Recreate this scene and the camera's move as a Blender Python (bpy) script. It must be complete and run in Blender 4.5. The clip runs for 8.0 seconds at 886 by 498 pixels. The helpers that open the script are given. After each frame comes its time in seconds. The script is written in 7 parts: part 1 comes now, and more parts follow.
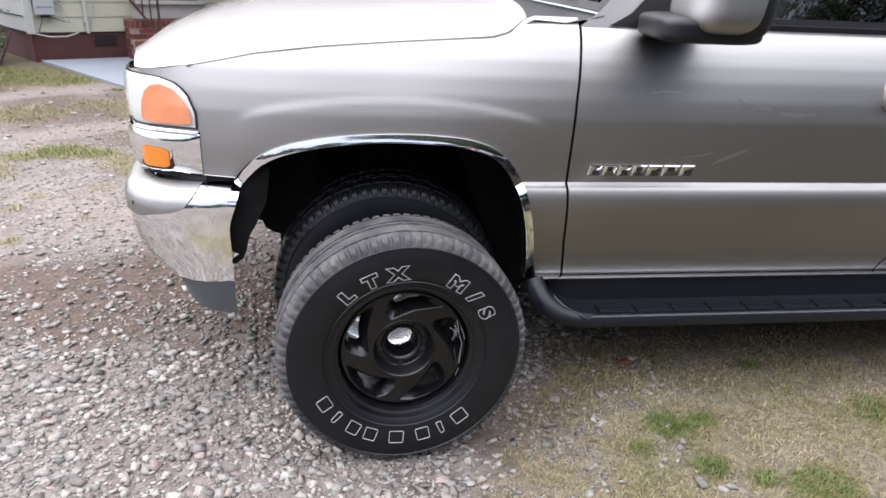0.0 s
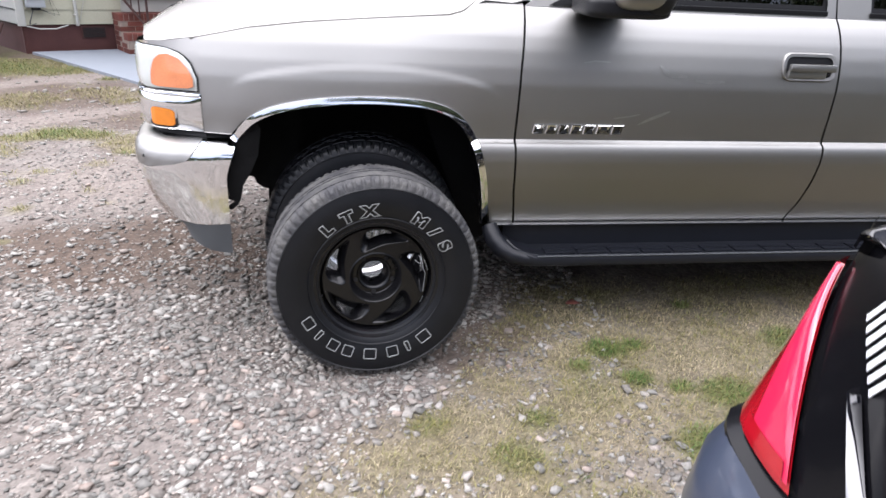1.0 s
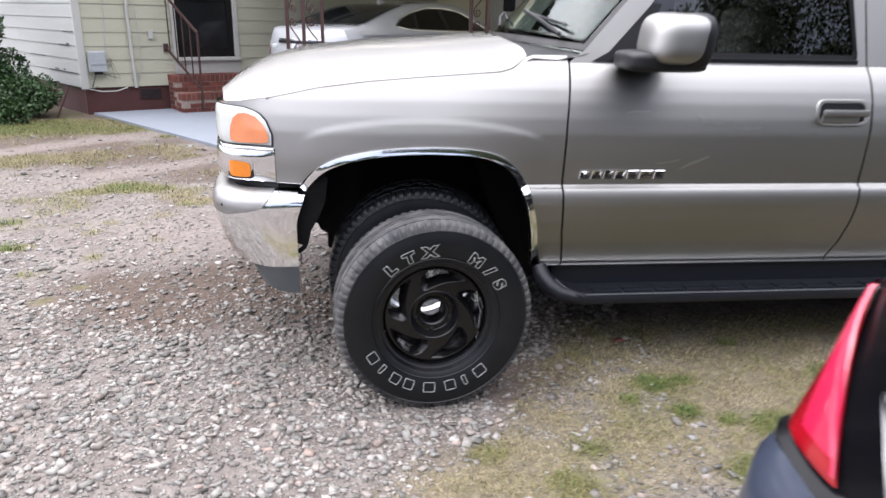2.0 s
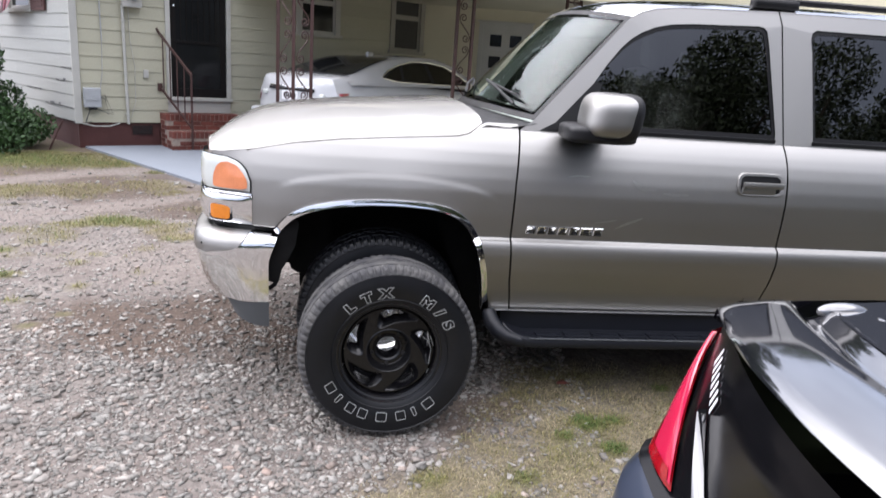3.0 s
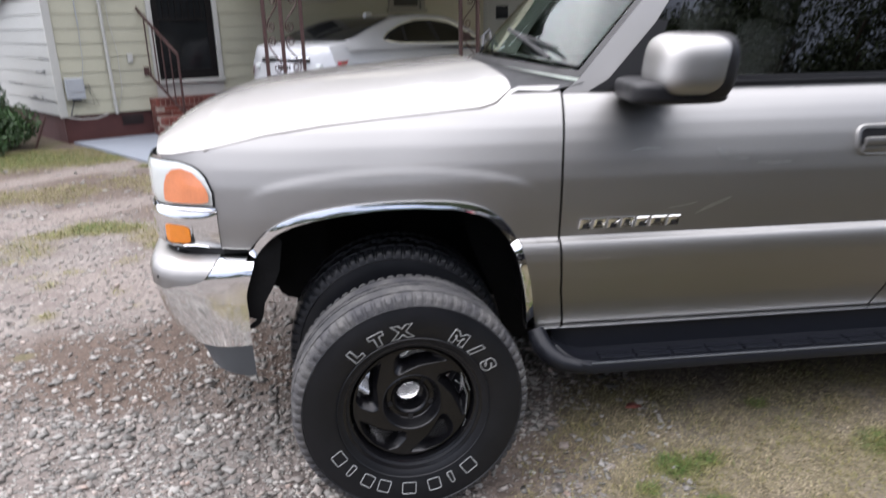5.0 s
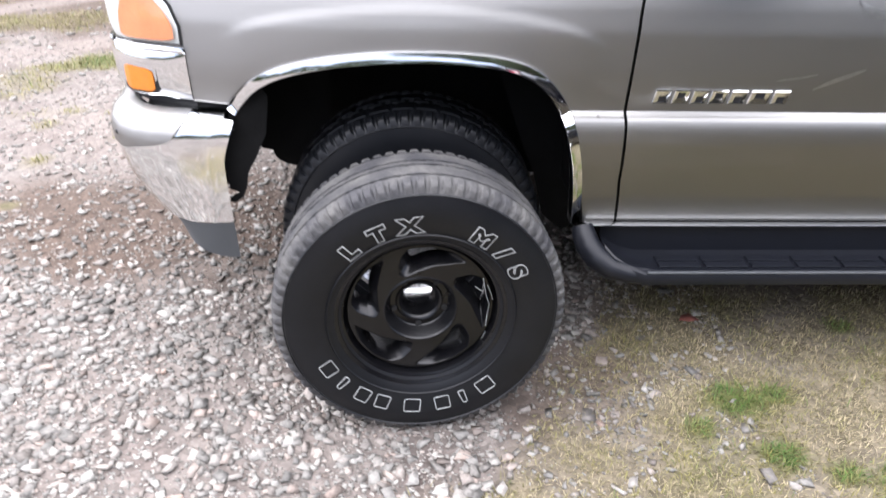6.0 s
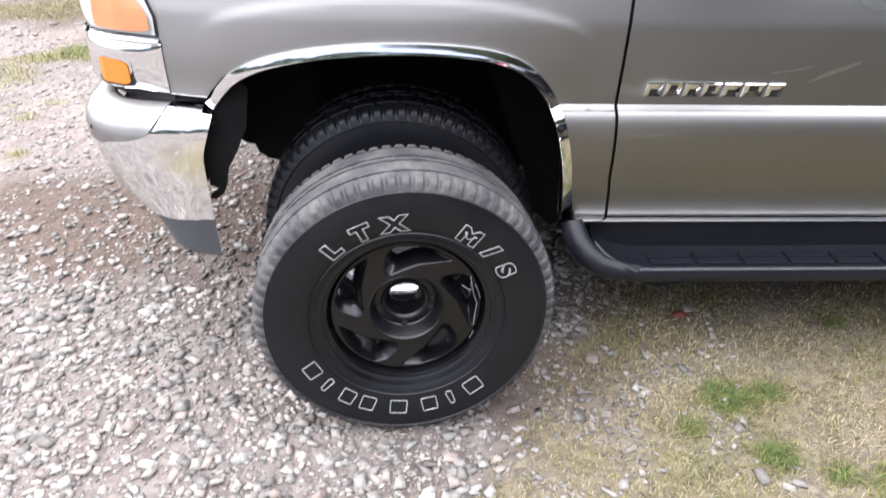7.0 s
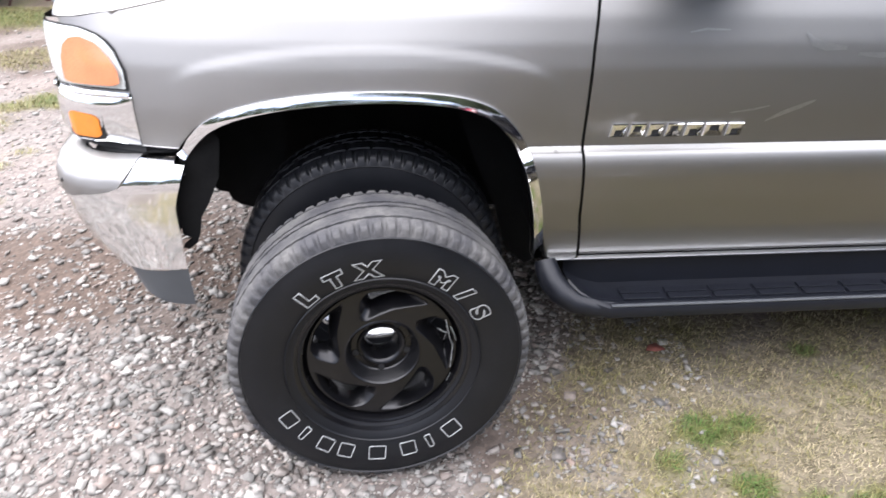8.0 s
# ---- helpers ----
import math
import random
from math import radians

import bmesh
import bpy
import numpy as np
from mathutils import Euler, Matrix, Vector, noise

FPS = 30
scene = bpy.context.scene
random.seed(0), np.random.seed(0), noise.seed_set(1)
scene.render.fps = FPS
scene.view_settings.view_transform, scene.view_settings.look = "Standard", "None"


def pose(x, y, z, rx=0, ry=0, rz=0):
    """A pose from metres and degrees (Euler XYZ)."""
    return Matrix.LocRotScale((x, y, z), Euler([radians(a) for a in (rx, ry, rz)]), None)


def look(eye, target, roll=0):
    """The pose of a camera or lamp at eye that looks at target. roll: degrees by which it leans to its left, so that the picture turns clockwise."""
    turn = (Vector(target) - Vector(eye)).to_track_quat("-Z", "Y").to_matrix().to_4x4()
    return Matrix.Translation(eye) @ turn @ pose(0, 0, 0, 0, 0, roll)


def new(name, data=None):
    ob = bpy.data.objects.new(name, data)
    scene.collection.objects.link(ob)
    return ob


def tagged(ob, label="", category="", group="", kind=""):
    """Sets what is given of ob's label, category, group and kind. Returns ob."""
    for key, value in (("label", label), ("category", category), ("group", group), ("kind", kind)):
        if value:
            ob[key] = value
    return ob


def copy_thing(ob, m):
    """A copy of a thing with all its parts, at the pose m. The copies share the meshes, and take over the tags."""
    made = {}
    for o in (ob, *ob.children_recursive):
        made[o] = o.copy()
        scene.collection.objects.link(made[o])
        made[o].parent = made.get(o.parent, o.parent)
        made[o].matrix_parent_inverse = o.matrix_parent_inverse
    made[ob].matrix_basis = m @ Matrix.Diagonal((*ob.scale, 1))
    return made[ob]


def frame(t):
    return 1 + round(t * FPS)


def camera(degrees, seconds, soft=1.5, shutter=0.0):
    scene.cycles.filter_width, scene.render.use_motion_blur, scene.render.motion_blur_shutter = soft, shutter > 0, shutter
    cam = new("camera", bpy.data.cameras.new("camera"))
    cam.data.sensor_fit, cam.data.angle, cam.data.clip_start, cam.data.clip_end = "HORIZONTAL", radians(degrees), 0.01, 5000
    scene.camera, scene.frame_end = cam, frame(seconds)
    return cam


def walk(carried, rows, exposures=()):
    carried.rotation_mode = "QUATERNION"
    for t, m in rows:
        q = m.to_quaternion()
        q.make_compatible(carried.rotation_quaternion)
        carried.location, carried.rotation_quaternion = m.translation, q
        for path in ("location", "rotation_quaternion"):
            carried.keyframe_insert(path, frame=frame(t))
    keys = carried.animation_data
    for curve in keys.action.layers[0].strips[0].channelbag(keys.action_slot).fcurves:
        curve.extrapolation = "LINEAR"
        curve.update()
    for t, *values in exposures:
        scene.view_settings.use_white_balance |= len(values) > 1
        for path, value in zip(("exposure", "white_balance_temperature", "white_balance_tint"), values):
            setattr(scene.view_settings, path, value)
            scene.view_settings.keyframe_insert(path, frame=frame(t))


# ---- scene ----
cam = camera(65.5, 8.0, shutter=0.8)
PATH = [
    (0, (-0.266, -2.024, 1.423), (0.007, -0.196, 0.66), 2.7),
    (0.5, (-0.186, -2.131, 1.427), (0.026, -0.297, 0.657), 0.4),
    (1, (-0.25, -2.45, 1.395), (0.064, -0.629, 0.629), 2.9),
    (1.5, (-0.326, -2.481, 1.427), (-0.076, -0.612, 0.761), 3.8),
    (1.7, (-0.371, -2.516, 1.406), (-0.156, -0.639, 0.749), 0.7),
    (2.8, (-0.261, -2.873, 1.501), (-0.015, -0.962, 0.966), 4.2),
    (3, (-0.271, -2.897, 1.511), (-0.009, -0.981, 1.002), 4.0),
    (3.3, (-0.249, -2.903, 1.519), (-0.006, -0.978, 1.032), 3.3),
    (3.5, (-0.243, -2.893, 1.524), (-0.007, -0.969, 1.029), 2.4),
    (4, (-0.206, -2.731, 1.507), (0.023, -0.81, 0.998), 0.1),
    (4.2, (-0.172, -2.606, 1.507), (0.048, -0.688, 0.984), -1.6),
    (5.3, (-0.213, -2.033, 1.465), (-0.031, -0.188, 0.714), -0.2),
    (5.5, (-0.195, -1.952, 1.439), (0.002, -0.159, 0.574), 2.4),
    (6, (-0.111, -1.696, 1.383), (-0.04, 0.03, 0.375), 1.2),
    (6.5, (-0.095, -1.667, 1.361), (-0.021, 0.019, 0.288), 2.1),
    (7, (-0.095, -1.647, 1.375), (-0.001, 0.064, 0.344), 1.4),
    (7.5, (-0.095, -1.655, 1.39), (0.013, 0.087, 0.413), 1.1),
    (8, (-0.083, -1.649, 1.402), (0.074, 0.107, 0.458), 0.7),
]
walk(cam, [(t, look(eye, target, roll)) for t, eye, target, roll in PATH], [(0.0, -0.76, 5980, 13), (1.5, -0.70, 5980, 13), (3.0, -0.98, 5980, 13), (4.0, -0.98, 5980, 13), (5.3, -0.98, 5980, 13), (6.0, -0.33, 5980, 13), (8.0, -0.26, 5980, 13)])

# ---------------------------------------------------------------- world and sun
world = bpy.data.worlds.new("sky")
scene.world = world
world.use_nodes = True
wn, wl = world.node_tree.nodes, world.node_tree.links
sky = wn.new("ShaderNodeTexSky")
sky.sky_type, sky.sun_disc = "NISHITA", False
sky.sun_elevation, sky.sun_rotation = radians(76), radians(300)
sky.air_density, sky.dust_density = 1.0, 3.0
grey = wn.new("ShaderNodeHueSaturation")
grey.inputs["Saturation"].default_value = 0.50
# a cloud cover that is brighter on the side of the veiled sun
where, split = wn.new("ShaderNodeTexCoord"), wn.new("ShaderNodeSeparateXYZ")
wl.new(where.outputs["Generated"], split.inputs[0])
even = wn.new("ShaderNodeVectorMath")
even.operation = "MULTIPLY_ADD"
even.inputs[1].default_value, even.inputs[2].default_value = (0.45, 0.45, 0.45), (0.0, 0.0, 0.7)
wl.new(where.outputs["Generated"], even.inputs[0])
wl.new(even.outputs[0], sky.inputs["Vector"])
wl.new(sky.outputs[0], grey.inputs["Color"])
lift = wn.new("ShaderNodeMapRange")
lift.inputs["From Min"].default_value, lift.inputs["From Max"].default_value = 0.0, 1.0
lift.inputs["To Min"].default_value, lift.inputs["To Max"].default_value = 5.2, 5.8
wl.new(split.outputs["Z"], lift.inputs["Value"])
glow = wn.new("ShaderNodeVectorMath")
glow.operation, glow.inputs[1].default_value = "DOT_PRODUCT", (-0.10, 0.78, 0.62)
wl.new(where.outputs["Generated"], glow.inputs[0])
side = wn.new("ShaderNodeMapRange")
side.inputs["From Min"].default_value, side.inputs["From Max"].default_value = -0.5, 1.0
side.inputs["To Min"].default_value, side.inputs["To Max"].default_value = 0.96, 1.05
wl.new(glow.outputs["Value"], side.inputs["Value"])
clouds, veil = wn.new("ShaderNodeTexNoise"), wn.new("ShaderNodeMapRange")
clouds.inputs["Scale"].default_value, clouds.inputs["Detail"].default_value = 3.2, 5.0
wl.new(where.outputs["Generated"], clouds.inputs["Vector"])
veil.inputs["From Min"].default_value, veil.inputs["From Max"].default_value = 0.3, 0.7
veil.inputs["To Min"].default_value, veil.inputs["To Max"].default_value = 0.78, 1.22
wl.new(clouds.outputs[0], veil.inputs["Value"])
both_sides, all_cover = wn.new("ShaderNodeMath"), wn.new("ShaderNodeMath")
both_sides.operation = all_cover.operation = "MULTIPLY"
wl.new(lift.outputs[0], both_sides.inputs[0])
wl.new(side.outputs[0], both_sides.inputs[1])
wl.new(both_sides.outputs[0], all_cover.inputs[0])
wl.new(veil.outputs[0], all_cover.inputs[1])
cover = wn.new("ShaderNodeVectorMath")
cover.operation = "SCALE"
wl.new(grey.outputs[0], cover.inputs[0])
wl.new(all_cover.outputs[0], cover.inputs["Scale"])
wl.new(cover.outputs[0], wn["Background"].inputs[0])
wn["Background"].inputs[1].default_value = 0.115
sun = new("sun", bpy.data.lights.new("sun", "SUN"))
sun.data.energy, sun.data.angle, sun.data.color = 0.5, radians(90), (1.0, 0.98, 0.95)
sun.matrix_world = look((-3.2, 1.8, 15), (0, 0, 0))


# ---------------------------------------------------------------- materials
def material(name, base, rough=0.6, metal=0.0, vary=0.15, scale=12.0, fine=160.0, bump=0.15, coat=0.0, tint=None,
             island=0.0, spec=0.5, transmission=0.0, rough_vary=0.1, per_object=0.0, dist=0.002):
    """Principled surface with stains at a large scale, grain at a small one, and a fine relief."""
    m = bpy.data.materials.new(name)
    m.use_nodes = True
    n, l = m.node_tree.nodes, m.node_tree.links
    b = n["Principled BSDF"]
    b.inputs["Roughness"].default_value, b.inputs["Metallic"].default_value = rough, metal
    b.inputs["Coat Weight"].default_value, b.inputs["Coat Roughness"].default_value = coat, 0.06
    b.inputs["Specular IOR Level"].default_value = spec
    b.inputs["Transmission Weight"].default_value = transmission
    co = n.new("ShaderNodeTexCoord")
    big, small = n.new("ShaderNodeTexNoise"), n.new("ShaderNodeTexNoise")
    for t, s in ((big, scale), (small, fine)):
        t.inputs["Scale"].default_value, t.inputs["Detail"].default_value = s, 5.0
        l.new(co.outputs["Object"], t.inputs["Vector"])
    tint = tint or tuple(c * 0.6 for c in base)
    ramp = n.new("ShaderNodeMapRange")
    ramp.inputs["From Min"].default_value, ramp.inputs["From Max"].default_value = 0.35, 0.7
    l.new(big.outputs[0], ramp.inputs["Value"])
    mix = n.new("ShaderNodeMix")
    mix.data_type = "RGBA"
    mix.inputs["A"].default_value, mix.inputs["B"].default_value = (*base, 1), (*tint, 1)
    amount = n.new("ShaderNodeMath")
    amount.operation, amount.inputs[1].default_value = "MULTIPLY", min(1.0, vary * 2.2)
    l.new(ramp.outputs[0], amount.inputs[0])
    l.new(amount.outputs[0], mix.inputs["Factor"])
    hsv = n.new("ShaderNodeHueSaturation")
    l.new(mix.outputs["Result"], hsv.inputs["Color"])
    value = n.new("ShaderNodeMapRange")
    value.inputs["To Min"].default_value, value.inputs["To Max"].default_value = 1 - vary, 1 + vary
    l.new(small.outputs[0], value.inputs["Value"])
    last = value.outputs[0]
    if island or per_object:
        r = n.new("ShaderNodeNewGeometry") if island else n.new("ShaderNodeObjectInfo")
        spread = n.new("ShaderNodeMapRange")
        k = island or per_object
        spread.inputs["To Min"].default_value, spread.inputs["To Max"].default_value = 1 - k, 1 + k
        l.new(r.outputs["Random Per Island" if island else "Random"], spread.inputs["Value"])
        mul = n.new("ShaderNodeMath")
        mul.operation = "MULTIPLY"
        l.new(last, mul.inputs[0])
        l.new(spread.outputs[0], mul.inputs[1])
        last = mul.outputs[0]
    l.new(last, hsv.inputs["Value"])
    l.new(hsv.outputs[0], b.inputs["Base Color"])
    if rough_vary:
        rv = n.new("ShaderNodeMapRange")
        rv.inputs["To Min"].default_value, rv.inputs["To Max"].default_value = max(0, rough - rough_vary), min(1, rough + rough_vary)
        l.new(big.outputs[0], rv.inputs["Value"])
        l.new(rv.outputs[0], b.inputs["Roughness"])
    if bump:
        bn = n.new("ShaderNodeBump")
        bn.inputs["Strength"].default_value, bn.inputs["Distance"].default_value = bump, dist
        l.new(small.outputs[0], bn.inputs["Height"])
        l.new(bn.outputs[0], b.inputs["Normal"])
    return m


def glass(name, colour, rough=0.0):
    m = bpy.data.materials.new(name)
    m.use_nodes = True
    b = m.node_tree.nodes["Principled BSDF"]
    b.inputs["Base Color"].default_value = (*colour, 1)
    b.inputs["Roughness"].default_value, b.inputs["Transmission Weight"].default_value, b.inputs["IOR"].default_value = rough, 1.0, 1.5
    return m


PAINT = material("pewter_paint", (0.320, 0.314, 0.301), 0.38, 1.0, 0.03, 3.0, 900.0, 0.03, coat=0.35, rough_vary=0.03, dist=0.0005)


def metallic_coat(m, rough, gloss):
    """Swaps a surface for car paint: a broad metal-flake sheen under a thin clear coat."""
    n, l = m.node_tree.nodes, m.node_tree.links
    b = n["Principled BSDF"]
    flake, clear, mix, fres = n.new("ShaderNodeBsdfAnisotropic"), n.new("ShaderNodeBsdfAnisotropic"), n.new("ShaderNodeMixShader"), n.new("ShaderNodeFresnel")
    flake.distribution, flake.inputs["Roughness"].default_value = "BECKMANN", rough
    clear.inputs["Roughness"].default_value = 0.06
    fres.inputs["IOR"].default_value = 1.0 + 0.5 * gloss
    l.new(b.inputs["Base Color"].links[0].from_socket, flake.inputs["Color"])
    if b.inputs["Normal"].is_linked:
        l.new(b.inputs["Normal"].links[0].from_socket, flake.inputs["Normal"])
    l.new(fres.outputs[0], mix.inputs[0])
    l.new(flake.outputs[0], mix.inputs[1])
    l.new(clear.outputs[0], mix.inputs[2])
    l.new(mix.outputs[0], n["Material Output"].inputs["Surface"])
    n.remove(b)


metallic_coat(PAINT, 0.58, 0.62)
SMEAR = material("rubbed_paint", (0.47, 0.465, 0.45), 0.42, 0.97, 0.2, 60, 300, 0.05)
PAINT_SEAM = material("seam_black", (0.012, 0.012, 0.012), 0.8)
CHROME = material("chrome", (0.82, 0.83, 0.84), 0.07, 1.0, 0.03, 6.0, 400.0, 0.02, rough_vary=0.03, dist=0.0004)
TRIM_BLACK = material("black_plastic", (0.007, 0.007, 0.008), 0.5, 0, 0.15, 8, 400, 0.2, spec=0.28)
BOARD_PLASTIC = material("step_plastic", (0.0080, 0.0092, 0.0132), 0.40, 0, 0.2, 8, 400, 0.15, spec=0.36)
TRIM_GREY = material("grey_plastic", (0.065, 0.07, 0.075), 0.55, 0, 0.12, 8, 400, 0.2)
WELL = material("wheel_well_black", (0.006, 0.006, 0.006), 0.85, 0, 0.3, 10, 80, 0.4, spec=0.15)
RUBBER = material("tyre_rubber", (0.0055, 0.0062, 0.0078), 0.40, 0, 0.3, 9, 160, 0.13, tint=(0.0095, 0.0100, 0.0118), spec=0.30)
RUBBER_DUSTY = material("worn_tread_rubber", (0.022, 0.022, 0.025), 0.70, 0, 0.6, 14, 110, 0.7, tint=(0.072, 0.070, 0.066))
RIM_BLACK = material("satin_black_wheel", (0.004, 0.004, 0.005), 0.24, 0.0, 0.25, 20, 200, 0.1, tint=(0.008, 0.008, 0.008), spec=0.4)
RIM_SILVER = material("silver_wheel", (0.8, 0.8, 0.8), 0.25, 0.8, 0.1, 12, 100, 0.05)
LETTER = material("white_rubber", (0.34, 0.35, 0.345), 0.7, 0, 0.45, 40, 200, 0.1)
RUST = material("rusty_steel", (0.16, 0.08, 0.045), 0.85, 0.2, 0.4, 30, 200, 0.5)
TINTED = glass("tinted_glass", (0.0016, 0.0017, 0.0018))
TINTED.node_tree.nodes["Principled BSDF"].inputs["IOR"].default_value = 1.75
CLEAR = glass("windscreen_glass", (0.72, 0.85, 0.80))
CLEAR.node_tree.nodes["Principled BSDF"].inputs["Specular IOR Level"].default_value = 0.2
CLEAR.node_tree.nodes["Principled BSDF"].inputs["IOR"].default_value = 1.18
LENS = material("frosted_lamp_lens", (0.56, 0.59, 0.57), 0.12, 0, 0.06, 20, 80, 0.05, coat=0.8, rough_vary=0.04)
AMBER = material("amber_lens", (0.70, 0.25, 0.11), 0.18, 0, 0.22, 14, 300, 0.25, coat=0.8, rough_vary=0.04)
AMBER_DEEP = material("deep_amber_lens", (0.68, 0.21, 0.012), 0.15, 0, 0.1, 40, 300, 0.15, coat=0.8, rough_vary=0.04)
GREY_CLOTH = material("grey_upholstery", (0.48, 0.47, 0.44), 0.9, 0, 0.15, 10, 300, 0.3)
BLACK_PAINT = material("black_car_paint", (0.006, 0.006, 0.009), 0.06, 0, 0.1, 5, 500, 0.0, coat=1.0, rough_vary=0.02, spec=0.8)
BLACK_PAINT.node_tree.nodes["Principled BSDF"].inputs["Coat IOR"].default_value = 2.2
PRIVACY = material("black_privacy_glass", (0.004, 0.004, 0.005), 0.16, 0, 0.1, 5, 300, 0.0, rough_vary=0.04, spec=0.12)
BLACK_GLASS = glass("dark_privacy_glass", (0.012, 0.012, 0.013))
RED_LENS = material("red_lamp_lens", (0.46, 0.014, 0.055), 0.12, 0, 0.08, 30, 300, 0.05, coat=0.9, rough_vary=0.03)
RED_DARK = material("dark_red_lens", (0.27, 0.004, 0.010), 0.1, 0, 0.1, 30, 300, 0.05, coat=0.9, rough_vary=0.03)
NAVY = material("blue_black_bumper", (0.03, 0.038, 0.06), 0.3, 0, 0.1, 6, 300, 0.05, coat=0.5)
STICKER = material("white_vinyl", (0.75, 0.76, 0.78), 0.4, 0, 0.05, 30, 200, 0.05)
WHITE_PAINT = material("white_car_paint", (0.480, 0.488, 0.496), 0.2, 0, 0.03, 4, 300, 0.0, coat=0.7, rough_vary=0.03)
CREAM = material("cream_siding", (0.385, 0.377, 0.288), 0.6, 0, 0.10, 1.5, 60, 0.15, tint=(0.335, 0.325, 0.245), per_object=0.05)
# the cream siding again, its colour lightened for the wing's brighter lit side
CREAM_LIT = material("cream_siding_lit", (0.395, 0.402, 0.380), 0.6, 0, 0.14, 1.2, 60, 0.15, tint=(0.40, 0.40, 0.37), per_object=0.05)
CREAM_SMOOTH = material("cream_stucco", (0.560, 0.530, 0.390), 0.8, 0, 0.1, 1.2, 90, 0.3)
WHITE_TRIM = material("white_trim", (0.42, 0.42, 0.39), 0.5, 0, 0.08, 5, 90, 0.1)
OXBLOOD = material("oxblood_painted_brick", (0.068, 0.021, 0.018), 0.7, 0, 0.3, 4, 60, 0.5, tint=(0.056, 0.018, 0.016))
BRICK = material("red_brick", (0.132, 0.038, 0.027), 0.85, 0, 0.25, 20, 120, 0.5, per_object=0.3)
MORTAR = material("mortar", (0.30, 0.245, 0.205), 0.9, 0, 0.3, 20, 150, 0.5)
IRON = material("brown_painted_iron", (0.062, 0.029, 0.025), 0.55, 0.1, 0.25, 12, 150, 0.2)
DOOR_DARK = material("dark_storm_door", (0.008, 0.007, 0.007), 0.5, 0.0, 0.2, 6, 90, 0.1, spec=0.15)
SCREEN = material("dark_insect_screen", (0.03, 0.03, 0.028), 0.6, 0, 0.15, 6, 500, 0.2)
SCREEN_FRAME = material("grey_screen_frame", (0.30, 0.29, 0.25), 0.6, 0, 0.1, 5, 90, 0.1)
PANE = material("dark_room_pane", (0.012, 0.013, 0.014), 0.08, 0, 0.2, 2, 20, 0.0, rough_vary=0.02, spec=0.2)
SHUTTER = material("brown_shutter", (0.10, 0.045, 0.04), 0.6, 0, 0.15, 8, 90, 0.2)
BOX_GREY = material("grey_utility_box", (0.36, 0.38, 0.40), 0.5, 0.2, 0.1, 9, 90, 0.1)
CONCRETE = material("blue_grey_concrete", (0.192, 0.212, 0.240), 0.85, 0, 0.12, 1.6, 90, 0.3, tint=(0.176, 0.192, 0.216))
BARK = material("bark", (0.085, 0.065, 0.05), 0.95, 0, 0.4, 6, 60, 1.0, dist=0.02)
LEAF = material("leaves", (0.040, 0.058, 0.020), 0.6, 0, 0.2, 3, 40, 0.0, island=0.45)
BUSH_LEAF = material("bush_leaves", (0.024, 0.060, 0.012), 0.55, 0, 0.2, 3, 40, 0.0, island=0.45)
RUSTY_LEAF = material("red_leaf", (0.17, 0.05, 0.035), 0.7, 0, 0.2, 30, 200, 0.3)
FLAG_RED = material("faded_red_cloth", (0.58, 0.25, 0.30), 0.9, 0, 0.1, 20, 300, 0.2)
FLAG_WHITE = material("faded_white_cloth", (0.60, 0.45, 0.49), 0.9, 0, 0.1, 20, 300, 0.2)


